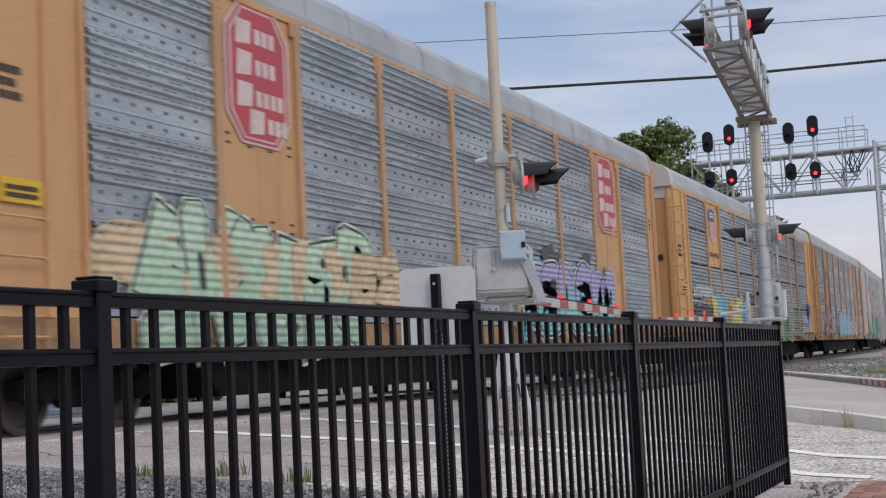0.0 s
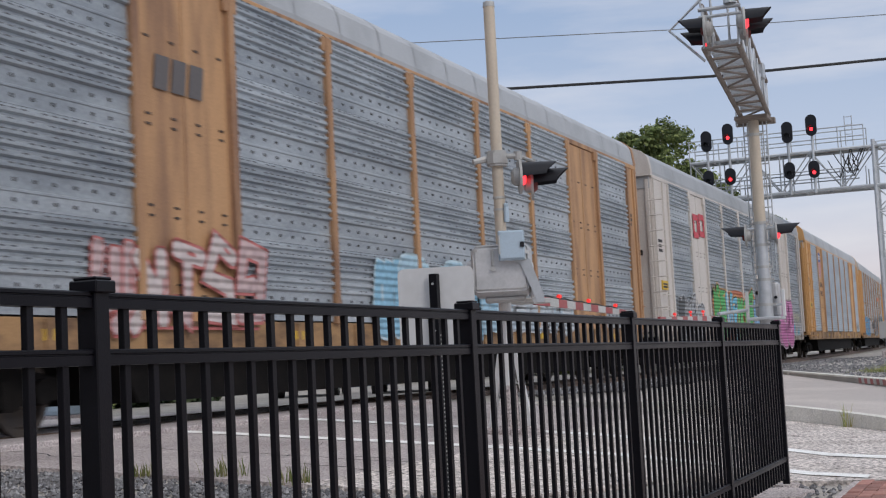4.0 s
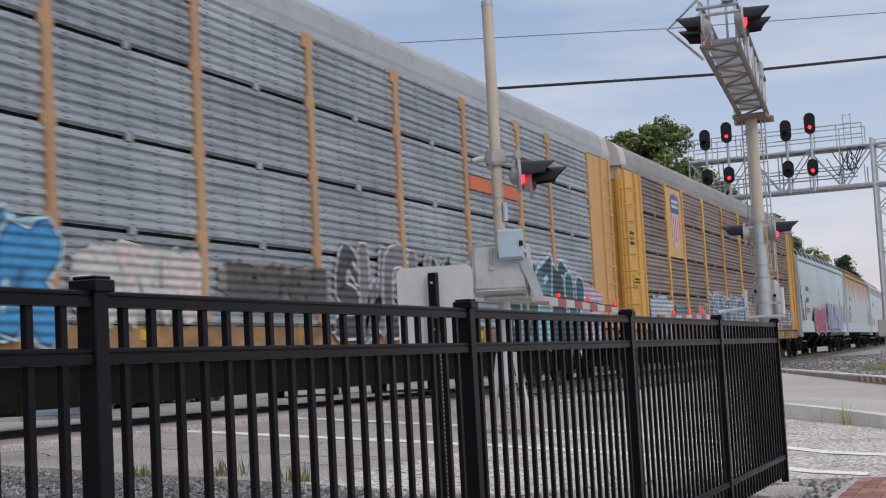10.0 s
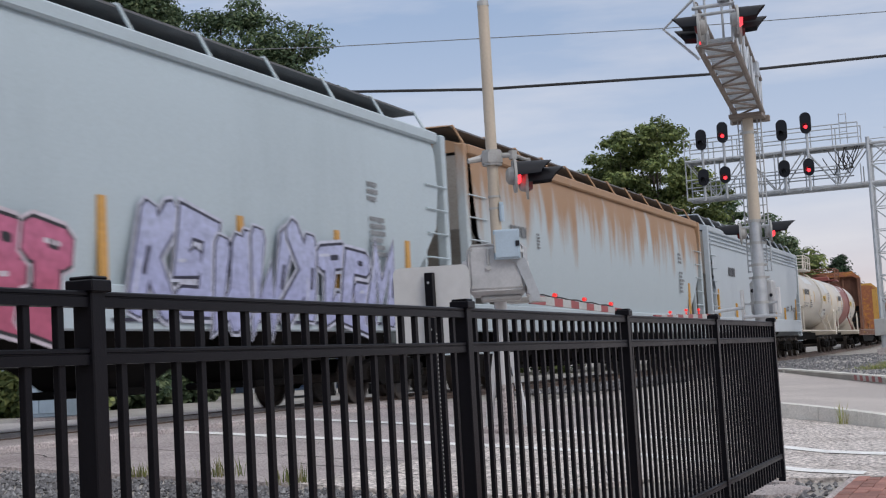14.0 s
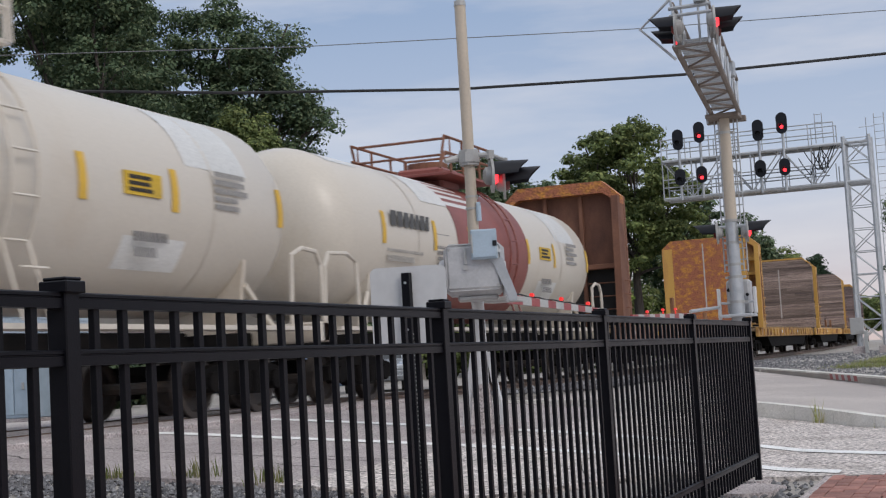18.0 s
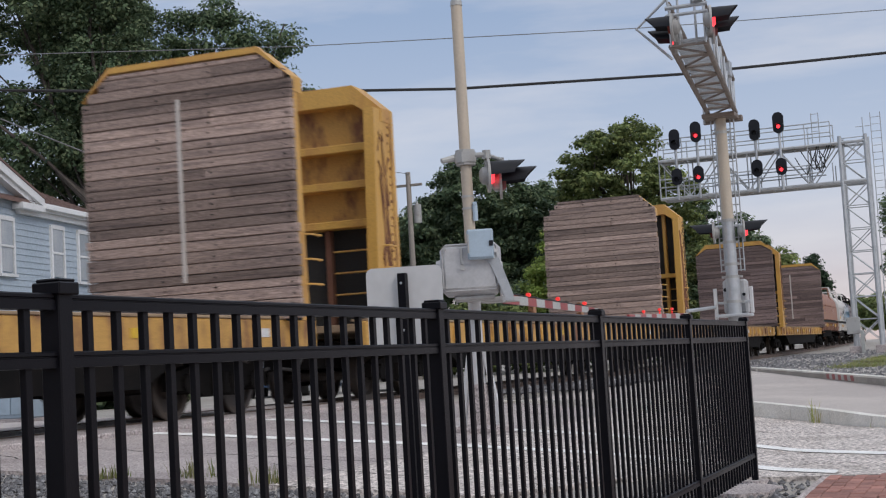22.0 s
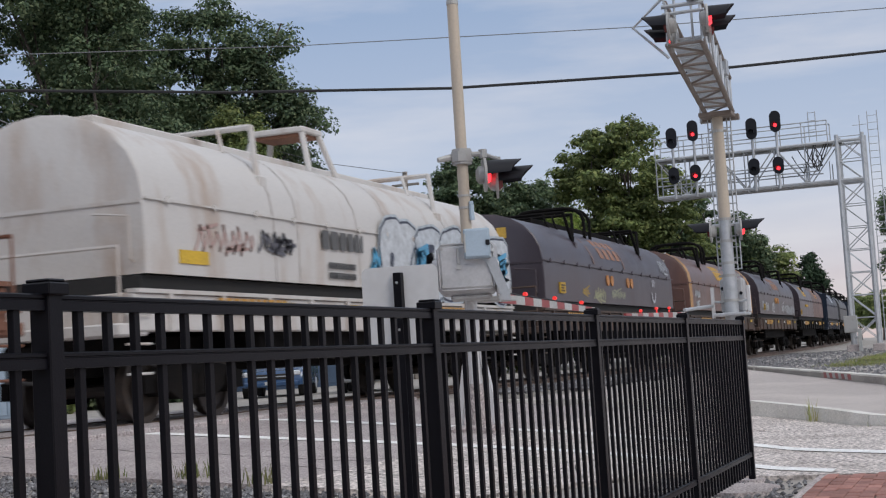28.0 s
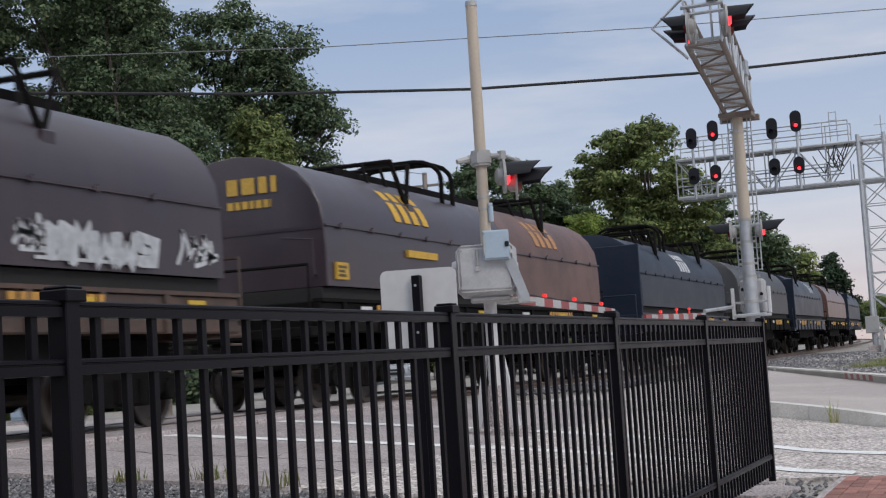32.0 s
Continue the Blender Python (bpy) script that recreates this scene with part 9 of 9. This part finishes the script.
                for y in (-half + 0.1, -0.42, 0.45, half - 0.1):
                    nails.cyl((x_in - s * 0.033, y + rnd.uniform(-0.04, 0.04), z + hgt * rnd.uniform(0.35, 0.65)), (x_in, y, z + hgt / 2), 0.012, n=6)
                z = zz
            tagged(part("nail_head", nails, M_INNER, wall), kind="stuff")
            if style[3]:
                part("face_head", Build().prism([(-W - 0.07, zs - 0.04), (-W + 0.42, zt), (W - 0.42, zt), (W + 0.07, zs - 0.04), (W - 0.42, zt - style[3]), (-W + 0.42, zt - style[3])], *sorted((x_in - s * 0.03, x_in + s * 0.1)), "x"), top_mat, wall)
            if style[4]:
                part("face_strap", Build().box(*sorted((x_in - s * 0.035, x_in - s * 0.02)), 0.05, 0.12, 1.9, 4.6), M_OFFWHITE, wall)
    rnd = random.Random(seed + 50)
    for k in range(3):
        x = rnd.uniform(-hx + 3, hx - 3)
        for x, w, top in {80: ((-3.03, 0.13, 2.2), (2.36, 0.12, 1.78)), 82: ((-1.58, 0.22, 1.8), (2.37, 0.26, 1.82))}.get(seed, ()):
            part("stake", Build().box(-w / 2, w / 2, -0.06, 0.06, 0, top - 1.2, 0.012), M_STAKE, car, at=pose(x, -D + 0.15, 1.2, 0, 5, 0))
    trucks(car, hx, 2.2)
    return car


def coil_car(label, L, hood_mat, sill_mat, seed, bracket_mat, stripe=None, split=None, box=False):
    """A coil car: long arched hood with a seam and lifting brackets on a low frame."""
    car = thing("coil_car", label, "rail car", group="cars of the train")
    hx, W = L / 2, 1.47
    arch = [(-W, 1.80), (-W, 2.3), (-W + 0.015, 2.72)]
    rr = (3.88 - 2.72)
    for k in range(1, 12):
        a = math.pi * (1 - k / 12)
        ca, sa = math.cos(a), math.sin(a)
        p = 0.97
        arch.append((math.copysign(abs(ca) ** p, ca) * (W - 0.015), 2.72 + rr * sa ** p))
    arch += [(W - 0.015, 2.72), (W, 2.3), (W, 1.80)]

    def shell(x0, x1, m, name="hood"):
        g = Build()
        shrink = lambda k: [(y * (1 - k), 1.80 + (z - 1.80) * (1 - k)) for y, z in arch]
        rings = [(x0, shrink(0.012)), (x0 + 0.02, shrink(0.0)), (x1 - 0.02, shrink(0.0)), (x1, shrink(0.012))]
        k = len(arch)
        for i, (x, o) in enumerate(rings):
            g.v += [(x, y, z) for y, z in o]
        for i in range(len(rings) - 1):
            for j in range(k - 1):
                g.f.append((i * k + j, i * k + j + 1, (i + 1) * k + j + 1, (i + 1) * k + j))
        g.f.append(tuple(range(k))[::-1])
        g.f.append(tuple(range(len(rings) * k - k, len(rings) * k)))
        hood = part(name, g, m, car, smooth=True)
        # flat end sheet with its rim, and a seam across it
        for x, d in ((x0, -1), (x1, 1)):
            part("end_seam", Build().box(*sorted((x, x + d * 0.015)), -1.42, 1.42, 2.66, 2.71), m, hood)
            part("end_handle", Build().tube([(x + d * 0.01, -1.3, 1.95), (x + d * 0.09, -1.3, 1.98), (x + d * 0.09, -1.3, 2.5), (x + d * 0.09, -0.8, 2.56), (x + d * 0.01, -0.8, 2.56)], 0.016, 5), m, hood)
        return hood

    if split:
        shell(-hx, -hx + split[0], hood_mat)
        shell(-hx + split[0], hx, split[1])
    else:
        shell(-hx, hx, hood_mat)
    sm = Build()
    for sy in (-1, 1):
        sm.box(-hx, hx, *sorted((sy * (W - 0.005), sy * (W + 0.02))), 2.70, 2.725)
        for k in range(int(L / 1.15)):
            x = -hx + 0.45 + k * 1.15
            sm.box(x, x + 0.1, *sorted((sy * W, sy * (W + 0.04))), 2.68, 2.745, 0.01)
            sm.cyl((x + 0.05, sy * (W + 0.03), 2.66), (x + 0.05, sy * (W + 0.03), 2.765), 0.014, n=6)
    part("seam_rail", sm, hood_mat, car)
    if stripe:
        for x in stripe[0]:
            part("hood_stripe", Build().sheet([(y * 1.012, 1.8 + (z - 1.8) * 1.012) for y, z in arch], x - 0.24, x + 0.24), stripe[1], car, "faded orange stripe", smooth=True)
    pale = seed in (1, 3)
    gear = bracket_mat if pale else M_UNDER
    if pale:
        part("ridge_beam", Build().box(-hx + 0.9, hx - 0.9, -0.2, 0.2, 3.84, 4.0, 0.02), gear, car)
    else:
        slab = part("ridge_walkway", Build().box(-hx + 2.6, hx - 1.9, -0.42, 0.42, 3.80, 3.90, 0.015), gear, car)
        for sy in (-0.42, 0.42):
            part("walkway_edge", Build().box(-hx + 2.6, hx - 1.9, sy - 0.02, sy + 0.02, 3.80, 3.95, 0.006), M_UNDER, slab)
    if pale:
        top_plate = part("lift_saddle", Build().box(-0.42, 0.34, -0.5, 0.5, 4.46, 4.56, 0.02), gear, car, "rusty lifting saddle on the ridge")
        part("saddle_lining", Build().box(-0.36, 0.28, -0.42, 0.42, 4.40, 4.46, 0.01), M_RUST, top_plate)
        for sx in (-1, 1):
            for sy in (-1, 1):
                part("saddle_leg", Build().tube([(-0.04 + sx * 0.3, sy * 0.44, 4.5), (-0.04 + sx * 0.52, sy * 0.66, 3.72)], 0.05, 6), gear, top_plate)
        for x in (-3.5, -2.75, -0.6, 0.7, 3.55):
            part("hood_joint", Build().sheet([(y * 1.003, 1.8 + (z - 1.8) * 1.003) for y, z in arch], x - 0.012, x + 0.012), M_SILL_WHT if seed == 3 else gear, car, smooth=True)
    for x in (-0.25 * L, 0.26 * L):
        tops = (0.0,) if pale else (-0.42, 0.36)
        for d in tops:
            part("lift_bar", Build().tube([(x + d, -1.13, 4.06), (x + d, 1.13, 4.06)], 0.045 if pale else 0.04, 6), gear, car)
            for sy in (-1, 1):
                part("lift_leg", Build().tube([(x + d, sy * 1.13, 4.08), (x - 0.1, sy * 1.25, 3.27)], 0.045 if pale else 0.042, 6), gear, car)
                part("lift_brace", Build().tube([(x + d - 0.05, sy * 0.62, 4.06), (x + d - 0.25, sy * 0.8, 3.68)], 0.03, 6), gear, car)
        for sy in (-1, 1):
            part("lift_foot", Build().box(x - 0.2, x + 0.02, *sorted((sy * 1.22, sy * 1.34)), 3.14, 3.32, 0.015), hood_mat, car)
    if not pale:
        for x in (-1.5, -0.95):
            part("lift_hoop", Build().tube([(x, -1.0, 3.52), (x, -1.0, 4.05)] + [(x, -0.45 - 0.55 * math.cos(q), 4.05 + 0.36 * math.sin(q)) for q in (0.4, 0.8, 1.2, 1.57)] + [(x, 0.45 + 0.55 * math.sin(q), 4.05 + 0.36 * math.cos(q)) for q in (0.0, 0.4, 0.8, 1.2)] + [(x, 1.0, 3.52)], 0.045, 6), gear, car)
        part("hoop_tie", Build().box(-1.5, -0.95, -0.5, -0.1, 4.38, 4.44, 0.015), gear, car)
    # frame
    for sy in (-1, 1):
        g = Build().box(-hx - 0.3, hx + 0.3, *sorted((sy * (W + 0.01), sy * (W - 0.12))), 1.10, 1.56, 0.02)
        g.box(-hx - 0.3, hx + 0.3, *sorted((sy * (W + 0.05), sy * (W - 0.12))), 1.56, 1.61)
        for k in range(int(L / 1.3)):
            x = -hx + 0.4 + k * 1.3
            g.box(x, x + 0.1, *sorted((sy * (W + 0.05), sy * W)), 1.10, 1.56)
        part("side_sill", g, sill_mat, car)
    # near-black deck: shade of the gap below the hood is in its colour
    part("deck", Build().box(-hx, hx, -W + 0.1, W - 0.1, 1.5, 1.79), M_INNER, car)
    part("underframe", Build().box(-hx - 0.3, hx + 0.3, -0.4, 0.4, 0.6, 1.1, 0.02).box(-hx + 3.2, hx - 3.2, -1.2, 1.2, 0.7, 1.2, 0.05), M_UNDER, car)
    for s in (-1, 1):
        part("end_sill", Build().box(*sorted((s * (hx - 0.02), s * (hx + 0.14))), -W + 0.02, W - 0.02, 1.2, 1.58, 0.015), sill_mat, car)
        part("end_platform", Build().box(*sorted((s * hx, s * (hx + 0.6))), -1.45, 1.45, 1.05, 1.2, 0.02), sill_mat, car)
        part("end_rail", Build().tube([(s * (hx + 0.5), -1.4, 1.2), (s * (hx + 0.5), -1.4, 2.1), (s * (hx + 0.5), 1.4, 2.1), (s * (hx + 0.5), 1.4, 1.2)], 0.025, 5), sill_mat, car)
        ladder(car, *sorted((s * hx - 0.05, s * (hx + 0.45))), -W - 0.06, [0.6, 0.95, 1.3], sill_mat, "step")
    for k in range(6):
        x = -hx + 1.0 + k * (L - 2.0) / 5
        part("mark_stripe", Build().box(x, x + 0.4, -W - 0.06, -W - 0.048, 1.40, 1.50), paint(C_YELLOW if k % 3 else C_WHITE), car)
    bars(car, -hx + 1.6, 1.33, 1.9, 0.2, -W - 0.052, (0.50, 0.26, 0.05), 1, seed)
    bars(car, hx - 4.4, 1.33, 1.7, 0.2, -W - 0.052, (0.50, 0.26, 0.05), 1, seed + 1)
    if seed in (4, 5, 6, 8):
        for z, h, w in ((3.28, 0.25, 0.85), (3.06, 0.12, 0.75), (1.38, 0.15, 1.5)):
            if seed == 5 and h == 0.12:
                continue
            bars(car, -0.15 if z > 2 else -1.25, z, w, h, 0.0, (0.58, 0.36, 0.06) if seed != 5 or z < 2 else (0.6, 0.55, 0.42), 1, seed + int(10 * z)).matrix_basis = pose(-hx - (0.012 if z > 2 else 0.145), 0, 0, 0, 0, -90)
    if box:
        part("end_wall", Build().box(-hx - 0.12, -hx - 0.02, -W, W, 1.5, 3.5, 0.02), hood_mat, car)
    trucks(car, hx + 0.3, 2.0)
    return car


def mark_on_hood(car, x, z, w, h, colour, lean=-0.1):
    """A company mark, plain slanting bars, that follows the curve of the upper hood."""
    g = Build()
    n, rows = (4 if w > 0.5 else 1), 6
    for k in range(n):
        a0, a1 = x + w * (k + 0.06) / n, x + w * (k + 0.68) / n
        vs = []
        for j in range(rows + 1):
            sn = min(0.98, (z - 2.72) / 1.16 + (h / 1.16) * j / rows)
            y0, z0 = 1.455 * math.sqrt(1 - sn * sn), 2.72 + 1.16 * sn
            for q in (0.003, 0.007):
                for a in (a0, a1):
                    vs.append((a + lean * h * j / rows, -y0 * (1 + q), 2.72 + (z0 - 2.72) * (1 + q)))
        fs = [(0, 1, 3, 2), (4 * rows, 4 * rows + 2, 4 * rows + 3, 4 * rows + 1)]
        for j in range(rows):
            c, d = 4 * j, 4 * j + 4
            fs += [(c + 2, c + 3, d + 3, d + 2), (c, d, d + 1, c + 1), (c, c + 2, d + 2, d), (c + 1, d + 1, d + 3, c + 3)]
        g.add(vs, fs)
    return part("mark", g, paint(colour), car, "slanting bars of a company mark")


def notice(car, x, z):
    """A small yellow panel with black lines."""
    pl = part("notice", Build().box(x, x + 0.42, -1.512, -1.46, z, z + 0.26), paint((0.55, 0.34, 0.04)), car, "small yellow notice")
    bars(pl, x + 0.05, z + 0.04, 0.32, 0.17, -1.514, (0.12, 0.09, 0.04), 3, int(10 * z))


def make_others():
    cars = {}
    h = hopper("pale grey covered hopper car with pink and purple graffiti", 20.6, M_HOPPER, 3)
    graffiti(h, -5.6, -1.0, 1.15, 2.3, [(0.42, 0.10, 0.17), (0.48, 0.14, 0.24)], (0.03, 0.03, 0.035), (0.44, 0.36, 0.44), 6, 0.46, 71, y=-1.53, shine=(0.56, 0.5, 0.55), blend=True, ribs=0.0)
    graffiti(h, 0.0, 7.2, 1.2, 2.72, [(0.35, 0.37, 0.57), (0.41, 0.44, 0.62)], (0.035, 0.035, 0.06), None, 8, 0.30, 75, y=-1.53, lean=0.22, shine=(0.50, 0.52, 0.62), blend=True, ribs=0.0)
    cars[230.87] = h
    cars[252.6] = hopper("rust-stained pale covered hopper car", 20.7, M_HOPPER_R, 13)
    cars[274.5] = hopper("clean pale blue-grey covered hopper car", 20.6, mat("pale blue-grey hopper paint", (0.44, 0.49, 0.53), (0.385, 0.43, 0.465), grain=0.04, rough=0.45, big=0.4, fine=30, bump=0.02, vary=0.02, lo=0.5, hi=0.8), 23, True)
    cars[293.1] = tank_car("cream tank car with yellow marks and stencils", 14.9, None, 5)
    cars[309.35] = tank_car("cream tank car with a maroon middle band", 15.3, (-2.3, 2.1), 6)
    P, PD, M_YEL_BACK = M_PLANK, M_PLANK_DARK, M_SILL_R
    specs = [
        ("empty bulkhead flat car with rust-brown and rusted yellow end walls", 319.65, 339.4, ("plate", M_RUST, M_RUST), ("plate", M_YEL, M_RUSTY), M_SILL_B, M_RUSTY),
        ("empty yellow bulkhead flat car with a planked end wall", 343.85, 364.1, ("plate", M_YEL, M_YEL), ("plank", M_YEL, P, 0.09, 1), M_SILL_R, M_YEL),
        ("empty yellow bulkhead flat car with light planked end wall", 368.05, 387.9, ("plate", M_YEL, M_YEL), ("plank", M_YEL, P, 0, 0), M_SILL_R, M_YEL),
        ("empty yellow bulkhead flat car with dark planked end wall", 392.1, 412.45, ("plate", M_YEL, M_YEL_BACK), ("plank", M_YEL, PD, 0.19, 0), M_SILL_R, M_YEL),
        ("empty yellow bulkhead flat car with dark planks and a white strap", 416.15, 436.3, ("plate", M_YEL, M_YEL_BACK), ("plank", M_YEL, PD, 0.14, 1), M_SILL_R, M_YEL),
    ]
    for k, (lab, a, b, near, far, main, top) in enumerate(specs):
        cars[(a + b) / 2] = bulkhead_flat(lab, a, b, near, far, 80 + k, main, top)
    r = coil_car("oxide red coil car with faded hood", 14.0, M_COIL_RED, M_RUST, 1, M_RUST)
    bars(r, -4.5, 2.25, 1.2, 0.3, -1.5, (0.45, 0.25, 0.2), 3, 3)
    bars(r, 1.0, 2.3, 1.8, 0.3, -1.5, (0.42, 0.25, 0.2), 1, 4)
    cars[446.3] = r
    s = coil_car("dirty white coil car with blue and white graffiti", 13.7, M_COIL_WHT, M_COIL_WHT, 3, M_COIL_WHT)
    graffiti(s, 0.2, 6.6, 1.85, 2.85, [(0.54, 0.57, 0.60), (0.50, 0.54, 0.58)], (0.05, 0.06, 0.09), None, 5, 0.5, 91, y=-1.5, shine=(0.44, 0.49, 0.53), sharp=False, ribs=0.0)
    for q, x in enumerate((1.4, 2.9, 4.6, 5.9)):
        tag(s, x, x + 0.5, 2.1, 2.6, (0.09, 0.34, 0.55), 93 + q, -1.56, 0.05)
    tag(s, -0.4, 1.0, 2.0, 2.5, (0.08, 0.34, 0.55), 92, -1.5, 0.05)
    bars(s, -2.0, 2.35, 1.5, 0.28, -1.5, (0.10, 0.10, 0.10), 1, 6)
    bars(s, -1.8, 1.9, 1.0, 0.25, -1.5, (0.05, 0.05, 0.05), 2, 7)
    part("notice", Build().box(-6.1, -5.4, -1.49, -1.46, 1.95, 2.12), paint(C_YELLOW), s)
    tag(s, -5.9, -4.3, 2.1, 2.5, (0.42, 0.29, 0.26), 31, -1.478, 0.024)
    tag(s, -4.2, -3.2, 2.2, 2.5, (0.1, 0.1, 0.12), 32, -1.5)
    cars[463.1] = s
    t = coil_car("black coil car with faded orange marks and white tags", 14.0, mat("weathered purple-black hood paint", (0.050, 0.040, 0.050), (0.072, 0.055, 0.062), rough=0.38, big=0.8, fine=30, bump=0.06, stretch=(1.3, 1, 0.4), vary=0.02, grain=0.08), M_GRIME, 4, M_COIL_BLK)
    mark_on_hood(t, -1.6, 3.0, 2.3, 0.55, (0.30, 0.145, 0.085))
    for x in (-2.5, 0.75):
        mark_on_hood(t, x, 2.8, 0.22, 0.95, (0.20, 0.13, 0.11), -0.35)
    for x in (-1.25, -0.8, 1.0, 1.45):
        part("orange_dot", Build().cyl((x, -1.5, 2.42), (x, -1.47, 2.42), 0.14, n=12), paint((0.50, 0.22, 0.07)), t)
    tag(t, -2.9, -1.7, 1.86, 2.2, (0.34, 0.34, 0.20), 33, -1.475, 0.026)
    tag(t, -1.1, 0.5, 1.95, 2.2, (0.30, 0.31, 0.22), 34, -1.475, 0.02)
    tag(t, -4.0, -3.4, 2.0, 2.15, (0.36, 0.24, 0.06), 37, -1.475, 0.018)
    tag(t, 5.3, 6.5, 2.85, 3.35, (0.40, 0.42, 0.44), 38, -1.475, 0.026, True)
    notice(t, -5.85, 1.98)
    smile = Build()
    ribbon(smile, [(3.9, 2.2), (3.98, 2.02), (4.16, 1.95), (4.34, 2.02), (4.42, 2.2)], 0.035, -1.5, 0)
    ribbon(smile, [(4.06, 2.42), (4.08, 2.58)], 0.04, -1.5, 0)
    ribbon(smile, [(4.25, 2.42), (4.27, 2.58)], 0.04, -1.5, 0)
    part("spray_tag", smile, paint((0.55, 0.56, 0.6)), t)
    cars[479.75] = t
    u = coil_car("brown coil car with orange end stripes and yellow mark", 13.7, M_COIL_BRN, M_GRIME, 5, M_COIL_BRN, stripe=((-6.59, 6.59), mat("faded orange band", (0.50, 0.28, 0.12), (0.40, 0.22, 0.10))))
    mark_on_hood(u, -1.05, 2.95, 1.75, 0.6, (0.62, 0.36, 0.03))
    part("yellow_bar", Build().box(-0.65, 0.95, -1.52, -1.46, 2.5, 2.62), paint((0.6, 0.36, 0.04)), u)
    tag(u, 3.6, 4.85, 1.85, 2.4, (0.42, 0.43, 0.44), 35, -1.478, 0.035)
    graffiti(u, 5.05, 6.15, 1.95, 2.3, [(0.52, 0.53, 0.54)], (0.54, 0.55, 0.56), None, 4, 0.16, 56, y=-1.5, ribs=0.0)
    tag(u, -6.05, -5.15, 2.2, 2.5, (0.5, 0.52, 0.54), 55, -1.478, 0.04)
    tag(u, -5.95, -5.35, 1.88, 2.1, (0.5, 0.52, 0.54), 58, -1.478, 0.03)
    cars[496.3] = u
    v = coil_car("black coil car with orange mark and white graffiti tags", 13.6, M_COIL_BLK, M_GRIME, 6, M_COIL_BLK)
    mark_on_hood(v, -1.5, 2.98, 2.3, 0.6, (0.38, 0.175, 0.085))
    for x in (-2.4, 0.9):
        mark_on_hood(v, x, 2.8, 0.22, 0.95, (0.20, 0.13, 0.11), -0.35)
    notice(v, -5.6, 1.98)
    graffiti(v, 2.9, 4.95, 1.88, 2.3, [(0.46, 0.48, 0.50)], (0.48, 0.50, 0.52), None, 5, 0.2, 57, y=-1.5, ribs=0.0)
    for k, (x, w) in enumerate(((-6.25, 0.55), (-5.1, 1.2), (-2.8, 1.1), (0.9, 1.2), (2.4, 0.5), (5.5, 0.9))):
        tag(v, x, x + w, 1.92, 2.36, (0.5, 0.52, 0.54), 36 + k, -1.478, 0.034)
    for x in (-1.3, -0.85, -0.2):
        part("orange_dot", Build().cyl((x, -1.5, 2.45), (x, -1.47, 2.45), 0.14, n=12), paint((0.55, 0.25, 0.06)), v)
    cars[512.45] = v
    w = coil_car("coil car with black and rust-brown hood halves and yellow mark", 15.1, M_COIL_BLK, M_UNDER, 8, M_COIL_BLK, split=(8.2, mat("rusty brown hood paint", (0.135, 0.068, 0.052), (0.09, 0.052, 0.045), rough=0.5, big=0.9)))
    mark_on_hood(w, -4.8, 2.95, 1.6, 0.6, (0.62, 0.36, 0.03))
    notice(w, -7.3, 1.9)
    part("yellow_bar", Build().box(-4.5, -3.2, -1.52, -1.46, 2.36, 2.48), paint((0.6, 0.36, 0.04)), w)
    mark_on_hood(w, 2.75, 2.95, 1.75, 0.6, (0.45, 0.22, 0.08))
    cars[529.8] = w
    x = coil_car("navy blue coil car with white mark", 12.2, M_COIL_NVY, M_COIL_NVY, 9, M_COIL_NVY, box=True)
    mark_on_hood(x, -0.75, 2.95, 1.5, 0.6, (0.6, 0.62, 0.64))
    cars[547.8] = x
    cars[563.2] = coil_car("dark grey coil car", 12.8, M_COIL_GRY, M_UNDER, 11, M_COIL_BLK)
    y = coil_car("navy blue coil car further back", 12.6, M_COIL_NVY, M_COIL_NVY, 12, M_COIL_NVY, box=True)
    mark_on_hood(y, 1.0, 3.0, 1.6, 0.6, (0.6, 0.62, 0.64))
    cars[578.5] = y
    cars[594.0] = coil_car("brown coil car near the end of the train", 12.8, M_COIL_BRN, M_UNDER, 15, M_COIL_BRN)
    cars[609.3] = coil_car("last navy blue coil car in view", 12.8, M_COIL_NVY, M_COIL_NVY, 17, M_COIL_NVY, box=True)
    return cars


CARS.update(make_others())


make_bricks()


# ---- the train runs ----
def run(t):
    """Metres that the train has gone at t seconds: it gathers a little speed, then loses it."""
    gone = lambda q: 16.0095 * q + 4.6664 * ((q - 16) / 16) ** 2 - 4.6357 * ((q - 16) / 16) ** 3 - 2.5726 * ((q - 16) / 16) ** 4
    return gone(t) - gone(0.0) - 0.4 * max(0.0, 1.0 - t) ** 2


def car_pose(u, t):
    s = u - run(t)
    x, y, z, a = track(s)
    return pose(x, y, z, 0, -math.degrees(CLIMB) if s > BEND_AT else 0, math.degrees(a))


def motions():
    for u, car in CARS.items():
        walk(car, [(0.5 * k, car_pose(u, 0.5 * k)) for k in range(65)])


motions()
